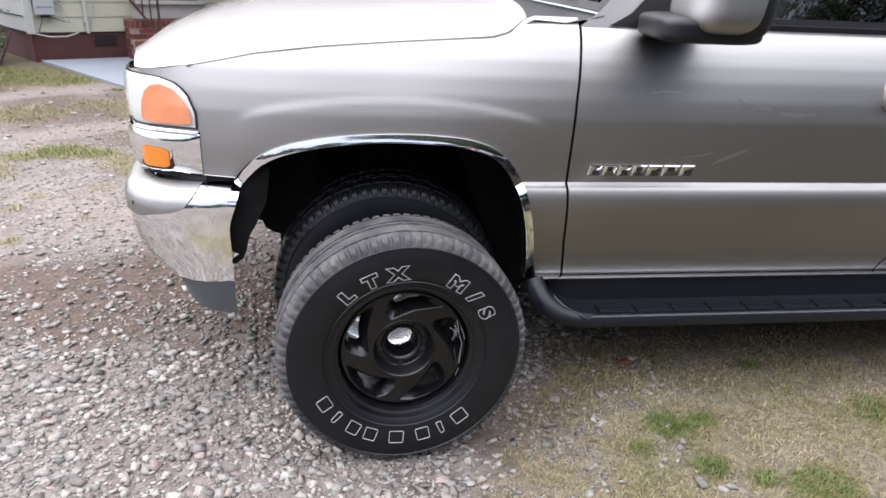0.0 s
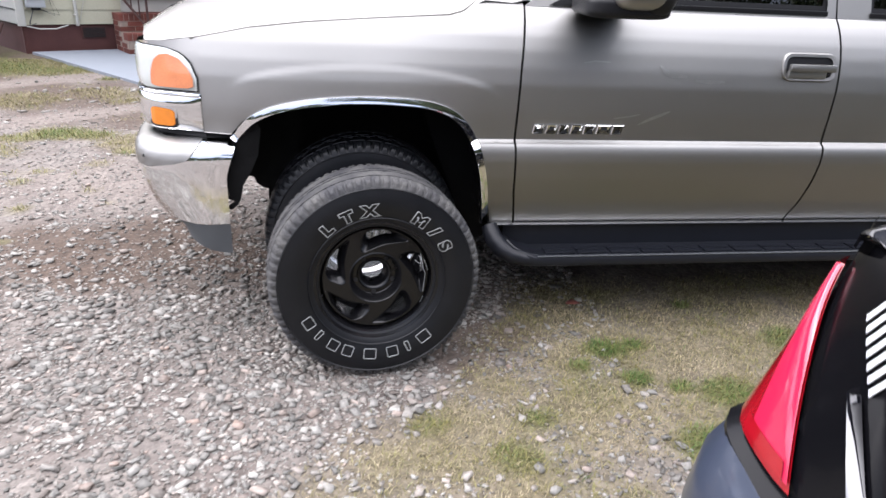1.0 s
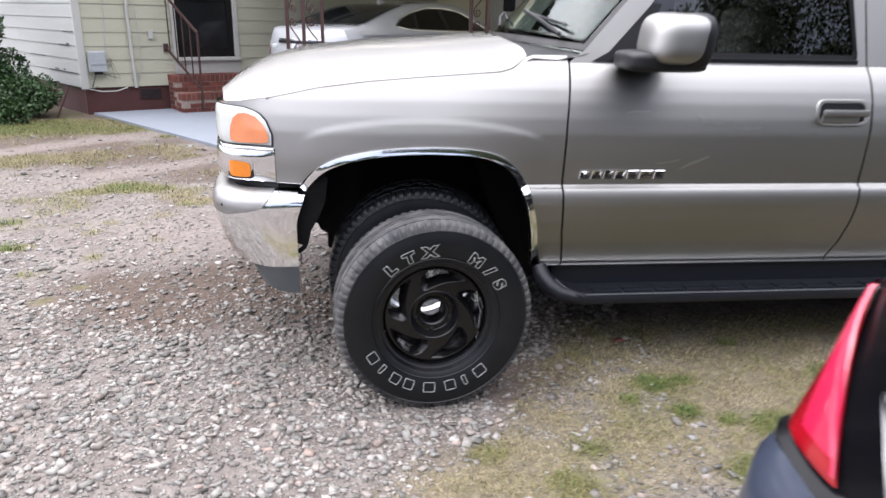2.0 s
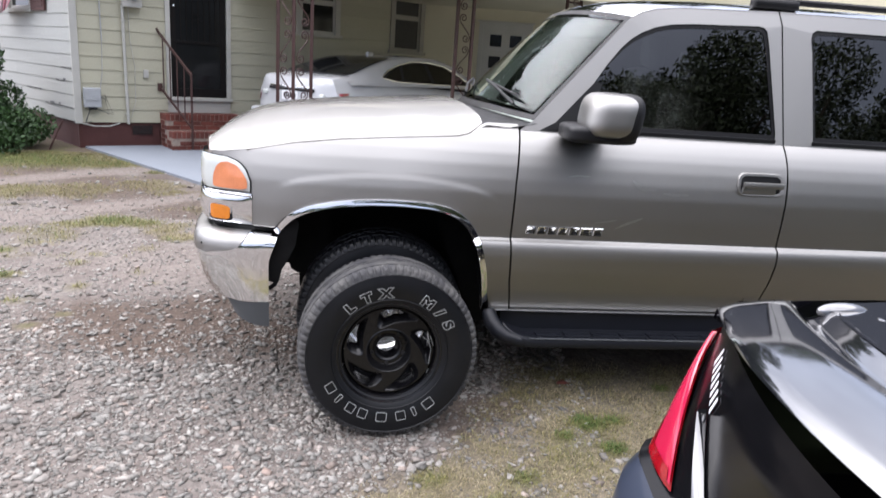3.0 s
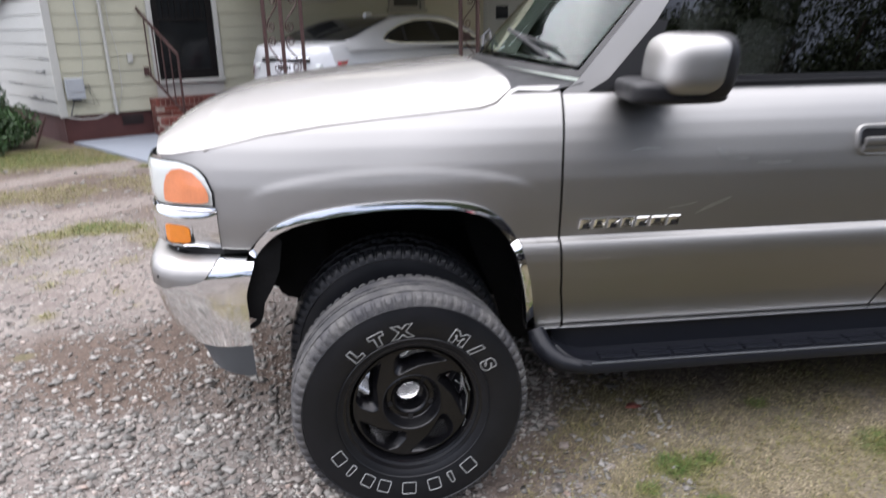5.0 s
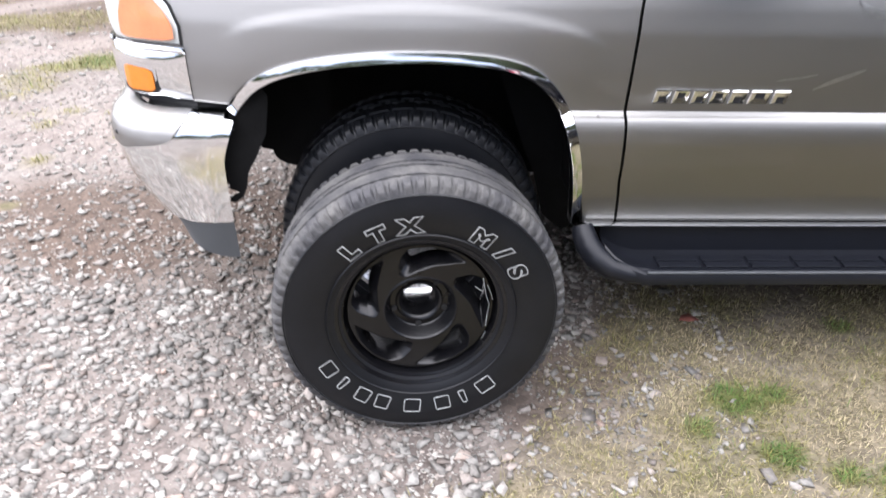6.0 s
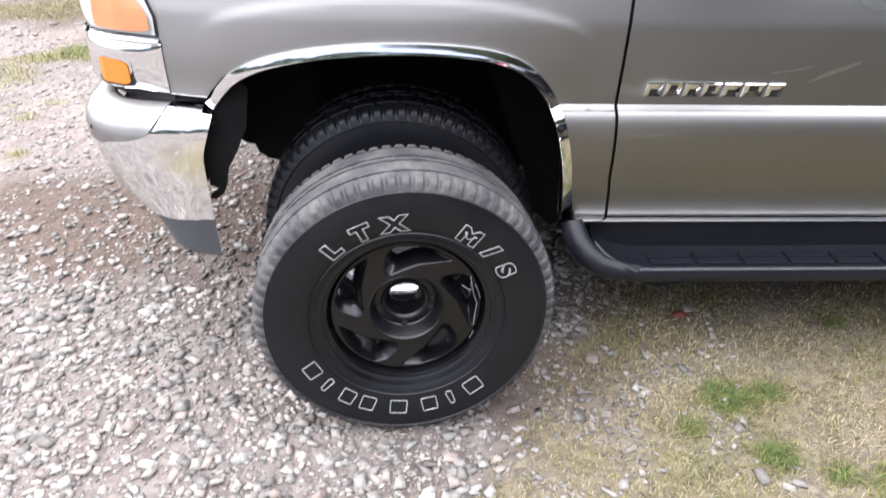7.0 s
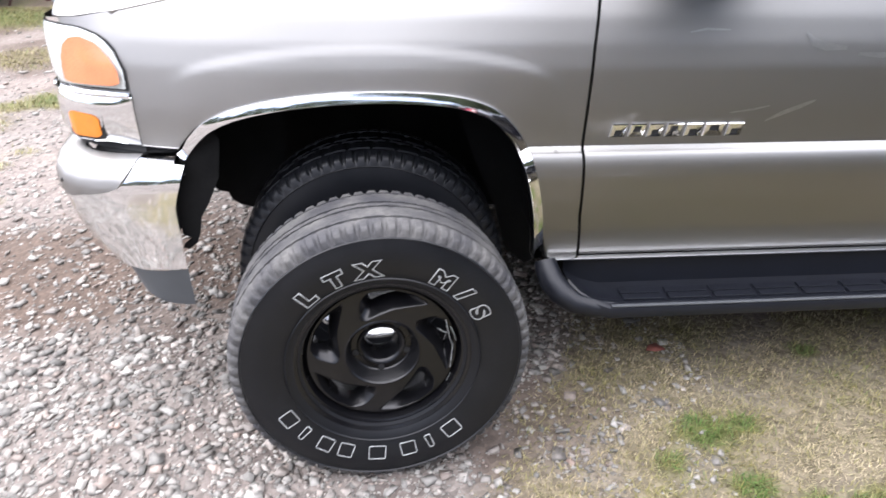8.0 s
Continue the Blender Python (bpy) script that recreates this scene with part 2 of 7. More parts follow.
def attribute_mix(name, low, high, attribute, rough=0.9, fine=90.0, bump=0.6, island=0.25, cells=0.0, more=()):
    """Blends two palettes by a mask on the mesh, with grain, and for earth a pebble relief."""
    m = bpy.data.materials.new(name)
    m.use_nodes = True
    n, l = m.node_tree.nodes, m.node_tree.links
    b = n["Principled BSDF"]
    b.inputs["Roughness"].default_value = rough
    b.inputs["Specular IOR Level"].default_value = 0.25
    at = n.new("ShaderNodeAttribute")
    at.attribute_name = attribute
    co = n.new("ShaderNodeTexCoord")
    pal = []
    for i, (a, c) in enumerate((low, high)):
        t = n.new("ShaderNodeTexNoise")
        t.inputs["Scale"].default_value, t.inputs["Detail"].default_value = (3.0, 17.0)[i], 9.0
        l.new(co.outputs["Object"], t.inputs["Vector"])
        mr = n.new("ShaderNodeMapRange")
        mr.inputs["From Min"].default_value, mr.inputs["From Max"].default_value = 0.33, 0.67
        l.new(t.outputs[0], mr.inputs["Value"])
        mx = n.new("ShaderNodeMix")
        mx.data_type = "RGBA"
        mx.inputs["A"].default_value, mx.inputs["B"].default_value = (*a, 1), (*c, 1)
        l.new(mr.outputs[0], mx.inputs["Factor"])
        pal.append(mx.outputs["Result"])
    mx = n.new("ShaderNodeMix")
    mx.data_type = "RGBA"
    l.new(at.outputs["Fac"], mx.inputs["Factor"])
    l.new(pal[0], mx.inputs["A"])
    l.new(pal[1], mx.inputs["B"])
    blend = mx.outputs["Result"]
    for layer, tone in more:
        at3, mx3 = n.new("ShaderNodeAttribute"), n.new("ShaderNodeMix")
        at3.attribute_name, mx3.data_type = layer, "RGBA"
        mx3.inputs["B"].default_value = (*tone, 1)
        l.new(at3.outputs["Fac"], mx3.inputs["Factor"])
        l.new(blend, mx3.inputs["A"])
        blend = mx3.outputs["Result"]
    hsv = n.new("ShaderNodeHueSaturation")
    l.new(blend, hsv.inputs["Color"])
    grain = n.new("ShaderNodeTexNoise")
    grain.inputs["Scale"].default_value, grain.inputs["Detail"].default_value = fine, 6.0
    l.new(co.outputs["Object"], grain.inputs["Vector"])
    g = n.new("ShaderNodeMapRange")
    g.inputs["To Min"].default_value, g.inputs["To Max"].default_value = 0.6, 1.4
    l.new(grain.outputs[0], g.inputs["Value"])
    last, height = g.outputs[0], grain.outputs[0]
    if cells:
        v = n.new("ShaderNodeTexVoronoi")
        v.inputs["Scale"].default_value = cells
        l.new(co.outputs["Object"], v.inputs["Vector"])
        sep = n.new("ShaderNodeSeparateColor")
        l.new(v.outputs["Color"], sep.inputs[0])
        cm = n.new("ShaderNodeMapRange")
        cm.inputs["To Min"].default_value, cm.inputs["To Max"].default_value = 0.75, 1.25
        l.new(sep.outputs[0], cm.inputs["Value"])
        mu = n.new("ShaderNodeMath")
        mu.operation = "MULTIPLY"
        l.new(last, mu.inputs[0])
        l.new(cm.outputs[0], mu.inputs[1])
        last = mu.outputs[0]
        inv = n.new("ShaderNodeMath")
        inv.operation, inv.inputs[0].default_value = "SUBTRACT", 1.0
        l.new(v.outputs["Distance"], inv.inputs[1])
        height = inv.outputs[0]
    if island:
        r = n.new("ShaderNodeNewGeometry")
        s = n.new("ShaderNodeMapRange")
        s.inputs["To Min"].default_value, s.inputs["To Max"].default_value = 1 - island, 1 + island
        l.new(r.outputs["Random Per Island"], s.inputs["Value"])
        mu = n.new("ShaderNodeMath")
        mu.operation = "MULTIPLY"
        l.new(last, mu.inputs[0])
        l.new(s.outputs[0], mu.inputs[1])
        last = mu.outputs[0]
    l.new(last, hsv.inputs["Value"])
    l.new(hsv.outputs[0], b.inputs["Base Color"])
    if bump:
        bn = n.new("ShaderNodeBump")
        bn.inputs["Strength"].default_value, bn.inputs["Distance"].default_value = bump, 0.008
        l.new(height, bn.inputs["Height"])
        l.new(bn.outputs[0], b.inputs["Normal"])
    return m


EARTH = attribute_mix("gravelly_earth", ((0.108, 0.090, 0.080), (0.182, 0.163, 0.146)), ((0.163, 0.138, 0.093), (0.114, 0.097, 0.059)),
                      "grass", cells=45.0, island=0, more=(("soil", (0.080, 0.059, 0.046)), ("dust", (0.168, 0.143, 0.126)), ("moss", (0.088, 0.092, 0.030)), ("lawn", (0.042, 0.057, 0.020))))
BLADES = attribute_mix("grass_blades", ((0.335, 0.285, 0.190), (0.230, 0.190, 0.110)), ((0.042, 0.096, 0.016), (0.085, 0.125, 0.026)),
                       "green", rough=0.7, bump=0, island=0.35, more=(("olive", (0.167, 0.148, 0.042)),))
STONES = attribute_mix("pale_gravel", ((0.298, 0.287, 0.262), (0.135, 0.131, 0.120)), ((0.200, 0.144, 0.116), (0.280, 0.236, 0.205)),
                       "pink", rough=0.8, bump=0.3, island=0.42)


# ---------------------------------------------------------------- helpers for building
def mesh_of(name, verts, faces, mat, smooth=True):
    me = bpy.data.meshes.new(name)
    me.from_pydata([tuple(v) for v in verts], [], faces)
    me.materials.append(mat)
    if smooth:
        me.shade_smooth()
        me.set_sharp_from_angle(angle=radians(38))
    me.update()
    return me


def under(ob, parent):
    if parent is not None:
        ob.parent = parent
    return ob


def piece(name, verts, faces, mat, parent=None, label="", smooth=True):
    ob = under(new(name, mesh_of(name, verts, faces, mat, smooth)), parent)
    return tagged(ob, label)


def part(name, bm, mat, parent=None, label="", smooth=False):
    me = bpy.data.meshes.new(name)
    bm.to_mesh(me)
    bm.free()
    me.materials.append(mat)
    if smooth:
        me.shade_smooth()
    return tagged(under(new(name, me), parent), label)


def thing(name, label, category, group="", kind="", m=None):
    ob = new(name)
    ob.empty_display_size = 0.1
    if m is not None:
        ob.matrix_world = m
    return tagged(ob, label, category, group, kind)


def box_bm(x0, x1, y0, y1, z0, z1, bevel=0.0, bm=None):
    own = bmesh.new()
    r = bmesh.ops.create_cube(own, size=1.0)
    for v in own.verts:
        v.co = Vector(((x0 + x1) / 2 + v.co.x * (x1 - x0), (y0 + y1) / 2 + v.co.y * (y1 - y0), (z0 + z1) / 2 + v.co.z * (z1 - z0)))
    if bevel:
        bmesh.ops.bevel(own, geom=own.edges[:], offset=bevel, segments=2, affect="EDGES", profile=0.6)
    if bm is None:
        return own
    me = bpy.data.meshes.new("tmp")
    own.to_mesh(me)
    own.free()
    bm.from_mesh(me)
    bpy.data.meshes.remove(me)
    return bm


def grid(rows):
    """Vertices and quads of a sheet, from rows of points of one length."""
    h, w = len(rows), len(rows[0])
    verts = [p for r in rows for p in r]
    faces = [(i * w + j, i * w + j + 1, (i + 1) * w + j + 1, (i + 1) * w + j) for i in range(h - 1) for j in range(w - 1)]
    return verts, faces


def thick(ob, t, offset=-1.0):
    s = ob.modifiers.new("thickness", "SOLIDIFY")
    s.thickness, s.offset = t, offset
    return ob


def tube(name, points, radius, mat, parent=None, label="", square=False, closed=False):
    """A bar or wire along a line of points, as one mesh."""
    pts = [Vector(p) for p in points]
    k = 4 if square else 8
    verts, faces = [], []
    n = len(pts)
    for i, p in enumerate(pts):
        a = pts[i - 1] if (i or closed) else p
        b = pts[(i + 1) % n] if (i < n - 1 or closed) else p
        d = (b - a).normalized()
        up = Vector((0, 0, 1)) if abs(d.z) < 0.95 else Vector((0, 1, 0))
        s = d.cross(up).normalized()
        u = s.cross(d)
        for j in range(k):
            an = math.tau * (j + 0.5) / k
            verts.append(p + (s * math.cos(an) + u * math.sin(an)) * radius * (1.4 if square else 1))
    last = n if closed else n - 1
    for i in range(last):
        for j in range(k):
            a, b = i * k, ((i + 1) % n) * k
            faces.append((a + j, a + (j + 1) % k, b + (j + 1) % k, b + j))
    if not closed:
        faces += [tuple(range(k))[::-1], tuple((n - 1) * k + j for j in range(k))]
    return piece(name, verts, faces, mat, parent, label, smooth=not square)


def lerp(xs, ys, x):
    return float(np.interp(x, xs, ys))


def smooth(a, b, x):
    t = min(1.0, max(0.0, (x - a) / (b - a)))
    return t * t * (3 - 2 * t)


def prism(outline, y_of, holes=()):
    """A flat panel from an outline in x and z, with holes, laid on the surface y_of(x, z)."""
    bm = bmesh.new()
    edges = []
    for loop in (outline, *holes):
        vs = [bm.verts.new((x, 0, z)) for x, z in loop]
        edges += [bm.edges.new((vs[i], vs[(i + 1) % len(vs)])) for i in range(len(vs))]
    bmesh.ops.triangle_fill(bm, use_beauty=True, use_dissolve=False, edges=edges)
    bmesh.ops.recalc_face_normals(bm, faces=bm.faces)
    if bm.faces and sum(f.normal.y * f.calc_area() for f in bm.faces) > 0:
        bmesh.ops.reverse_faces(bm, faces=bm.faces)
    for v in bm.verts:
        v.co.y = y_of(v.co.x, v.co.z)
    return bm


def rounded(points, r, seg=4):
    """An outline with its corners rounded."""
    out, n = [], len(points)
    for i in range(n):
        p, a, b = Vector(points[i]), Vector(points[i - 1]), Vector(points[(i + 1) % n])
        da, db = (a - p), (b - p)
        rr = min(r, da.length * 0.45, db.length * 0.45)
        s, e = p + da.normalized() * rr, p + db.normalized() * rr
        for k in range(seg + 1):
            t = k / seg
            q = s * (1 - t) ** 2 + p * 2 * t * (1 - t) + e * t * t
            out.append((q.x, q.y))
    return out


# ---------------------------------------------------------------- ground
def edge_of_grass(x):
    x = max(x, -1.25)
    return -0.57 + (1.05 * x + 1.6 * x * x if x > 0 else 0.95 * x + 0.38 * x * x)


# tufts and patches: place, radius and how green they are
GREEN_SPOTS = ((0.80, -0.23, 0.085, 0.95), (0.92, -0.21, 0.05, 0.9), (0.85, -0.44, 0.065, 0.85), (0.98, -0.50, 0.05, 0.8), (0.66, -0.34, 0.05, 0.7), (0.42, -0.62, 0.07, 0.6), (1.29, 0.12, 0.045, 0.9), (1.15, -0.55, 0.12, 0.7),
               (1.6, -0.2, 0.12, 0.7), (0.95, -0.85, 0.16, 0.8), (0.05, -0.62, 0.07, 0.45), (0.30, -0.80, 0.09, 0.5), (-0.55, -1.15, 0.12, 0.5),
               (-2.38, 3.34, 0.24, 0.70), (-2.62, 3.20, 0.15, 0.48), (-2.12, 3.30, 0.18, 0.55), (-1.86, 3.12, 0.20, 0.22), (-1.70, 2.90, 0.15, 0.12), (-2.85, 2.30, 0.11, 0.9), (-2.58, 1.74, 0.10, 0.9), (-3.05, 2.2, 0.2, 0.8),
               (-2.15, 2.26, 0.07, 0.45), (-2.20, 2.04, 0.06, 0.45), (-1.85, 2.45, 0.08, 0.35), (-1.72, 1.86, 0.06, 0.35), (-2.02, 0.86, 0.06, 0.5), (-1.90, 1.05, 0.05, 0.45), (-2.25, 1.25, 0.07, 0.5), (-1.55, 1.62, 0.05, 0.35), (-2.0, 1.55, 0.06, 0.4),
               (-3.2, 4.7, 0.42, 0.22), (-2.55, 5.1, 0.34, 0.15), (-3.8, 4.5, 0.4, 0.3), (-2.1, 4.75, 0.22, 0.2), (-4.3, 6.6, 0.7, 0.62), (-3.45, 6.55, 0.35, 0.55), (-5.2, 6.3, 0.8, 0.7), (-2.75, 6.0, 0.14, 0.6))


def grass_amount(x, y):
    """How grassy the ground is: 0 gravel, 1 turf."""
    w = 0.20 * noise.noise((x * 2.7, y * 2.7, 0)) + 0.14 * noise.noise((x * 8.0, y * 8.0, 3))
    near = smooth(-0.16, 0.22, edge_of_grass(x) - y + w) * (0.80 + 0.55 * noise.noise((x * 6.0, y * 6.0, 12)) + 0.4 * noise.noise((x * 2.2, y * 2.2, 33))) * (1 - smooth(0.25, 0.55, y))
    near *= (1 - smooth(0.4, -0.6, x) * smooth(-1.5, -2.2, y)) * smooth(-2.2, -0.9, x)
    far = 0.0
    if y > 1.2:
        f = noise.noise((x * 1.3, y * 1.9, 7)) + 0.6 * noise.noise((x * 4.9, y * 5.3, 9)) + 0.3 * noise.noise((x * 13.0, y * 13.0, 14))
        far = smooth(0.22, 0.75, f) * 0.55 * smooth(1.5, 2.4, y)
        far = max(far, smooth(5.2, 6.2, y - 0.3 * x - 1.5))
    for gx, gy, r, g in GREEN_SPOTS:
        if abs(x - gx) < 3 * r + 0.2 and abs(y - gy) < 3 * r + 0.2:
            d = math.hypot(x - gx, (y - gy) * 1.2) + 0.8 * w * min(1.0, r * 4)
            far = max(far, 1 - smooth(r * 0.6, r * 1.5, d))
    return min(1.0, max(near, far, 0.0)) * (1 - 0.9 * dust_amount(x, y))


def greenness(x, y):
    g = (0.16 if y < 1.2 else 0.3) + 0.34 * noise.noise((x * 3.2, y * 3.2, 5)) + 0.12 * noise.noise((x * 11.0, y * 11.0, 6))
    for gx, gy, r, s in GREEN_SPOTS:
        d = math.hypot(x - gx, (y - gy) * 1.2)
        k = 1 - smooth(r * 0.5, r * 1.4, d)
        g += (s - g) * k
    return min(1.0, max(0.0, g))


def dust_amount(x, y):
    """The pale worn wheel tracks that cross the yard, and the sandy ground before them."""
    if y < 1.2 or y > 7:
        return 0.0
    w = 0.16 * noise.noise((x * 1.6, y * 1.6, 23)) + 0.07 * noise.noise((x * 6.0, y * 6.0, 25))
    best = 0.0
    for px, py, wide in ((-2.95, 3.62, 0.20), (-3.70, 5.45, 0.20)):
        d = abs((x - px) * -0.70 + (y - py) * 0.71 + w)
        best = max(best, (1 - smooth(wide * 0.6, wide * 1.5, d)) * 0.9)
    sand = (1 - smooth(0.30, 0.75, math.hypot((x + 1.55) * 0.75, y - 2.05) + w)) * 0.6
    return max(best, sand)


def soil_amount(x, y):
    """Bare brown earth where the gravel is worn off beside the bumper. Also browner beside the loose wheel, in a band
    across the yard and towards the house.
    """
    w = 0.25 * noise.noise((x * 2.4, y * 2.4, 27)) + 0.12 * noise.noise((x * 8.0, y * 8.0, 29))
    a = 1 - smooth(0.30, 0.75, math.hypot((x + 1.15) * 0.62, y - 0.92) + w)
    b = 0.7 * (1 - smooth(0.10, 0.35, math.hypot((x - 0.28) * 1.2, y + 0.05) + w))
    c = 0.0
    if y > 3.5:
        c = 0.85 * (1 - smooth(0.25, 0.75, abs((x + 3.1) * 0.62 + (y - 5.0) * 0.78) * 0.8 + 1.6 * w)) + 0.8 * smooth(6.6, 7.4, y)
    return max(0.0, a, b, c)


def ground_z(x, y):
    z = -0.12 * smooth(0.8, 1.9, -y) + 0.012 * noise.noise((x * 0.8, y * 0.8, 1)) * smooth(1.0, 2.0, abs(y) + abs(x))
    near = 1 - smooth(2.5, 6.0, math.hypot(x, y))
    return z + near * (0.02 * smooth(0.2, 0.7, x) * smooth(-0.6, 0.2, edge_of_grass(x) - y) + 0.006 * noise.noise((x * 6, y * 6, 2)))


def axis(stops):
    out = []
    for a, b, n in stops:
        out += list(np.linspace(a, b, n, endpoint=False))
    return out + [stops[-1][1]]


gx = axis([(-900, -60, 6), (-60, -8, 14), (-8, -2, 60), (-2, 2.4, 110), (2.4, 8, 20), (8, 60, 12), (60, 900, 6)])
gy = axis([(-900, -60, 6), (-60, -6, 14), (-6, -1.6, 12), (-1.6, 1.2, 80), (1.2, 7, 80), (7, 16, 20), (16, 80, 10), (80, 1500, 6)])
rows = [[(x, y, ground_z(x, y)) for x in gx] for y in gy]
gv, gf = grid(rows)
ground = piece("ground", gv, gf, EARTH)
tagged(ground, "gravel drive with bare earth and patches of dry grass", "ground", kind="structure")
mask = ground.data.attributes.new("grass", "FLOAT", "POINT")
mask.data.foreach_set("value", [grass_amount(x, y) if math.hypot(x, y) < 30 else 1.0 for x, y, z in gv])

for layer, amount in (("dust", dust_amount), ("soil", soil_amount), ("moss", lambda x, y: 0.85 * grass_amount(x, y) * smooth(0.15, 0.75, greenness(x, y)))):
    ground.data.attributes.new(layer, "FLOAT", "POINT").data.foreach_set("value", [amount(x, y) if math.hypot(x, y) < 30 else 0.0 for x, y, z in gv])
# out-of-view ground is greened darker to shape what the doors reflect
lawn = ground.data.attributes.new("lawn", "FLOAT", "POINT")
lawn.data.foreach_set("value", [1.0 if math.hypot(x, y) > 30 else smooth(0.5, 1.8, x + 0.4 * noise.noise((x, y, 17))) * smooth(-1.5, -2.6, y + 0.4 * noise.noise((x, y, 19))) for x, y, z in gv])


def scatter_stones(name, count, region, size, label, seed, keep):
    """Angular pebbles strewn over the drive, as one mesh."""
    rng = np.random.default_rng(seed)
    block = np.array([(x, y, z) for x in (-1, 1) for y in (-1, 1) for z in (-1, 1)]) * 0.8
    tri = np.array([(0, 1, 3), (0, 3, 2), (4, 6, 7), (4, 7, 5), (0, 4, 5), (0, 5, 1), (2, 3, 7), (2, 7, 6), (0, 2, 6), (0, 6, 4), (1, 5, 7), (1, 7, 3)])
    vs, pink, n = [], [], 0
    while n < count:
        x, y = rng.uniform(*region[0]), rng.uniform(*region[1])
        if rng.random() > keep(x, y):
            n += 1
            continue
        s = size * min(2.3, rng.lognormal(0, 0.5))
        a = rng.uniform(0, math.tau)
        shape = block * (1 + rng.uniform(-0.55, 0.28, (8, 3))) * (s * rng.uniform(0.8, 1.5), s * rng.uniform(0.65, 1.1), s * rng.uniform(0.26, 0.48))
        t = rng.normal(0, 0.30)
        shape = shape @ np.array([(1, 0, 0), (0, math.cos(t), -math.sin(t)), (0, math.sin(t), math.cos(t))])
        c, sn = math.cos(a), math.sin(a)
        shape = shape @ np.array([(c, sn, 0), (-sn, c, 0), (0, 0, 1)])
        vs.append(shape + (x, y, ground_z(x, y) + s * rng.uniform(0.0, 0.3)))
        pink.append(np.full(8, max(0.0, rng.normal(0.08, 0.3))))
        n += 1
    k = len(vs)
    faces = (np.arange(k)[:, None, None] * 8 + tri[None]).reshape(-1)
    me = bpy.data.meshes.new(name)
    me.vertices.add(k * 8)
    me.vertices.foreach_set("co", np.concatenate(vs).reshape(-1))
    me.loops.add(len(faces))
    me.loops.foreach_set("vertex_index", faces)
    me.polygons.add(k * 12)
    me.polygons.foreach_set("loop_start", np.arange(0, k * 36, 3))
    me.update(calc_edges=True)
    me.attributes.new("pink", "FLOAT", "POINT").data.foreach_set("value", np.clip(np.concatenate(pink), 0, 1))
    me.materials.append(STONES)
    return tagged(new(name, me), label, "gravel", kind="stuff")


def on_drive(x, y):
    return (1 - 0.975 * grass_amount(x, y)) * (1 - 0.62 * soil_amount(x, y)) * (0.80 + 0.6 * noise.noise((x * 2.2, y * 2.2, 4)) + 0.4 * noise.noise((x * 7.0, y * 7.0, 6)))


def thinning(x, y):
    """The gravel thins out away from the wheel tracks."""
    return on_drive(x, y) * (1 - smooth(0.35, 2.0, y + 0.35 * noise.noise((x * 1.7, y * 1.7, 21))))


scatter_stones("gravel", 36000, ((-2.7, 0.9), (-1.5, 2.1)), 0.0090, "pale crushed stone gravel, grey, white and pinkish", 1, thinning)
scatter_stones("gravel", 9000, ((-4.5, 0.9), (0.6, 3.6)), 0.0100, "scattered pale gravel on bare earth", 2, lambda x, y: on_drive(x, y) * (0.6 - 0.38 * smooth(0.6, 2.2, y)) * (1 - 0.6 * dust_amount(x, y)))
scatter_stones("gravel", 14000, ((-4.5, -0.6), (1.4, 4.6)), 0.0055, "small pale pebbles on sandy earth", 6, lambda x, y: on_drive(x, y) * 0.8)
scatter_stones("gravel", 5000, ((-6.5, -0.8), (3.6, 7.2)), 0.0140, "sparse gravel on the trodden drive", 3, lambda x, y: on_drive(x, y) * 0.22)
scatter_stones("gravel", 80000, ((-2.7, 0.9), (-1.5, 1.9)), 0.0034, "fine gravel chips between larger stones", 4, thinning)


# extra gravel out of view, added so the fender mirrors paler ground
scatter_stones("gravel", 9000, ((-7.0, 0.2), (-7.0, -1.5)), 0.0170, "unseen pale gravel added to brighten what the fender reflects", 5, on_drive)


def scatter_grass(name, count, region, height, label, seed, keep):
    rng = np.random.default_rng(seed)
    vs, green = [], []
    for _ in range(count):
        x, y = rng.uniform(*region[0]), rng.uniform(*region[1])
        if rng.random() > keep(x, y):
            continue
        g = greenness(x, y)
        g = float(np.clip(rng.normal(g, 0.22), 0, 1))
        h = height * rng.uniform(0.5, 1.4) * (0.8 + 0.6 * g)
        a, lean = rng.uniform(0, math.tau), rng.uniform(0.5, 2.4)
        w = rng.uniform(0.0006, 0.0015) * max(1.0, height / 0.021)
        dx, dy = math.cos(a), math.sin(a)
        z = ground_z(x, y) - 0.002
        up = h / math.hypot(1, lean)
        bx, by = dx * h * lean / math.hypot(1, lean), dy * h * lean / math.hypot(1, lean)
        vs += [(x - dy * w, y + dx * w, z), (x + dy * w, y - dx * w, z),
               (x + bx * 0.45 + dy * w, y + by * 0.45 - dx * w, z + up * 0.65), (x + bx * 0.45 - dy * w, y + by * 0.45 + dx * w, z + up * 0.65),
               (x + bx, y + by, z + up)]
        green += [g] * 5
    k = len(vs) // 5
    faces = []
    for i in range(k):
        faces += [(i * 5, i * 5 + 1, i * 5 + 2, i * 5 + 3), (i * 5 + 3, i * 5 + 2, i * 5 + 4)]
    ob = new(name, mesh_of(name, vs, faces, BLADES, False))
    ob.data.attributes.new("green", "FLOAT", "POINT").data.foreach_set("value", green)
    ob.data.attributes.new("olive", "FLOAT", "POINT").data.foreach_set("value", [0.85 * max(0.0, 1 - abs(g - 0.48) / 0.30) for g in green])
    return tagged(ob, label, "grass", kind="stuff")


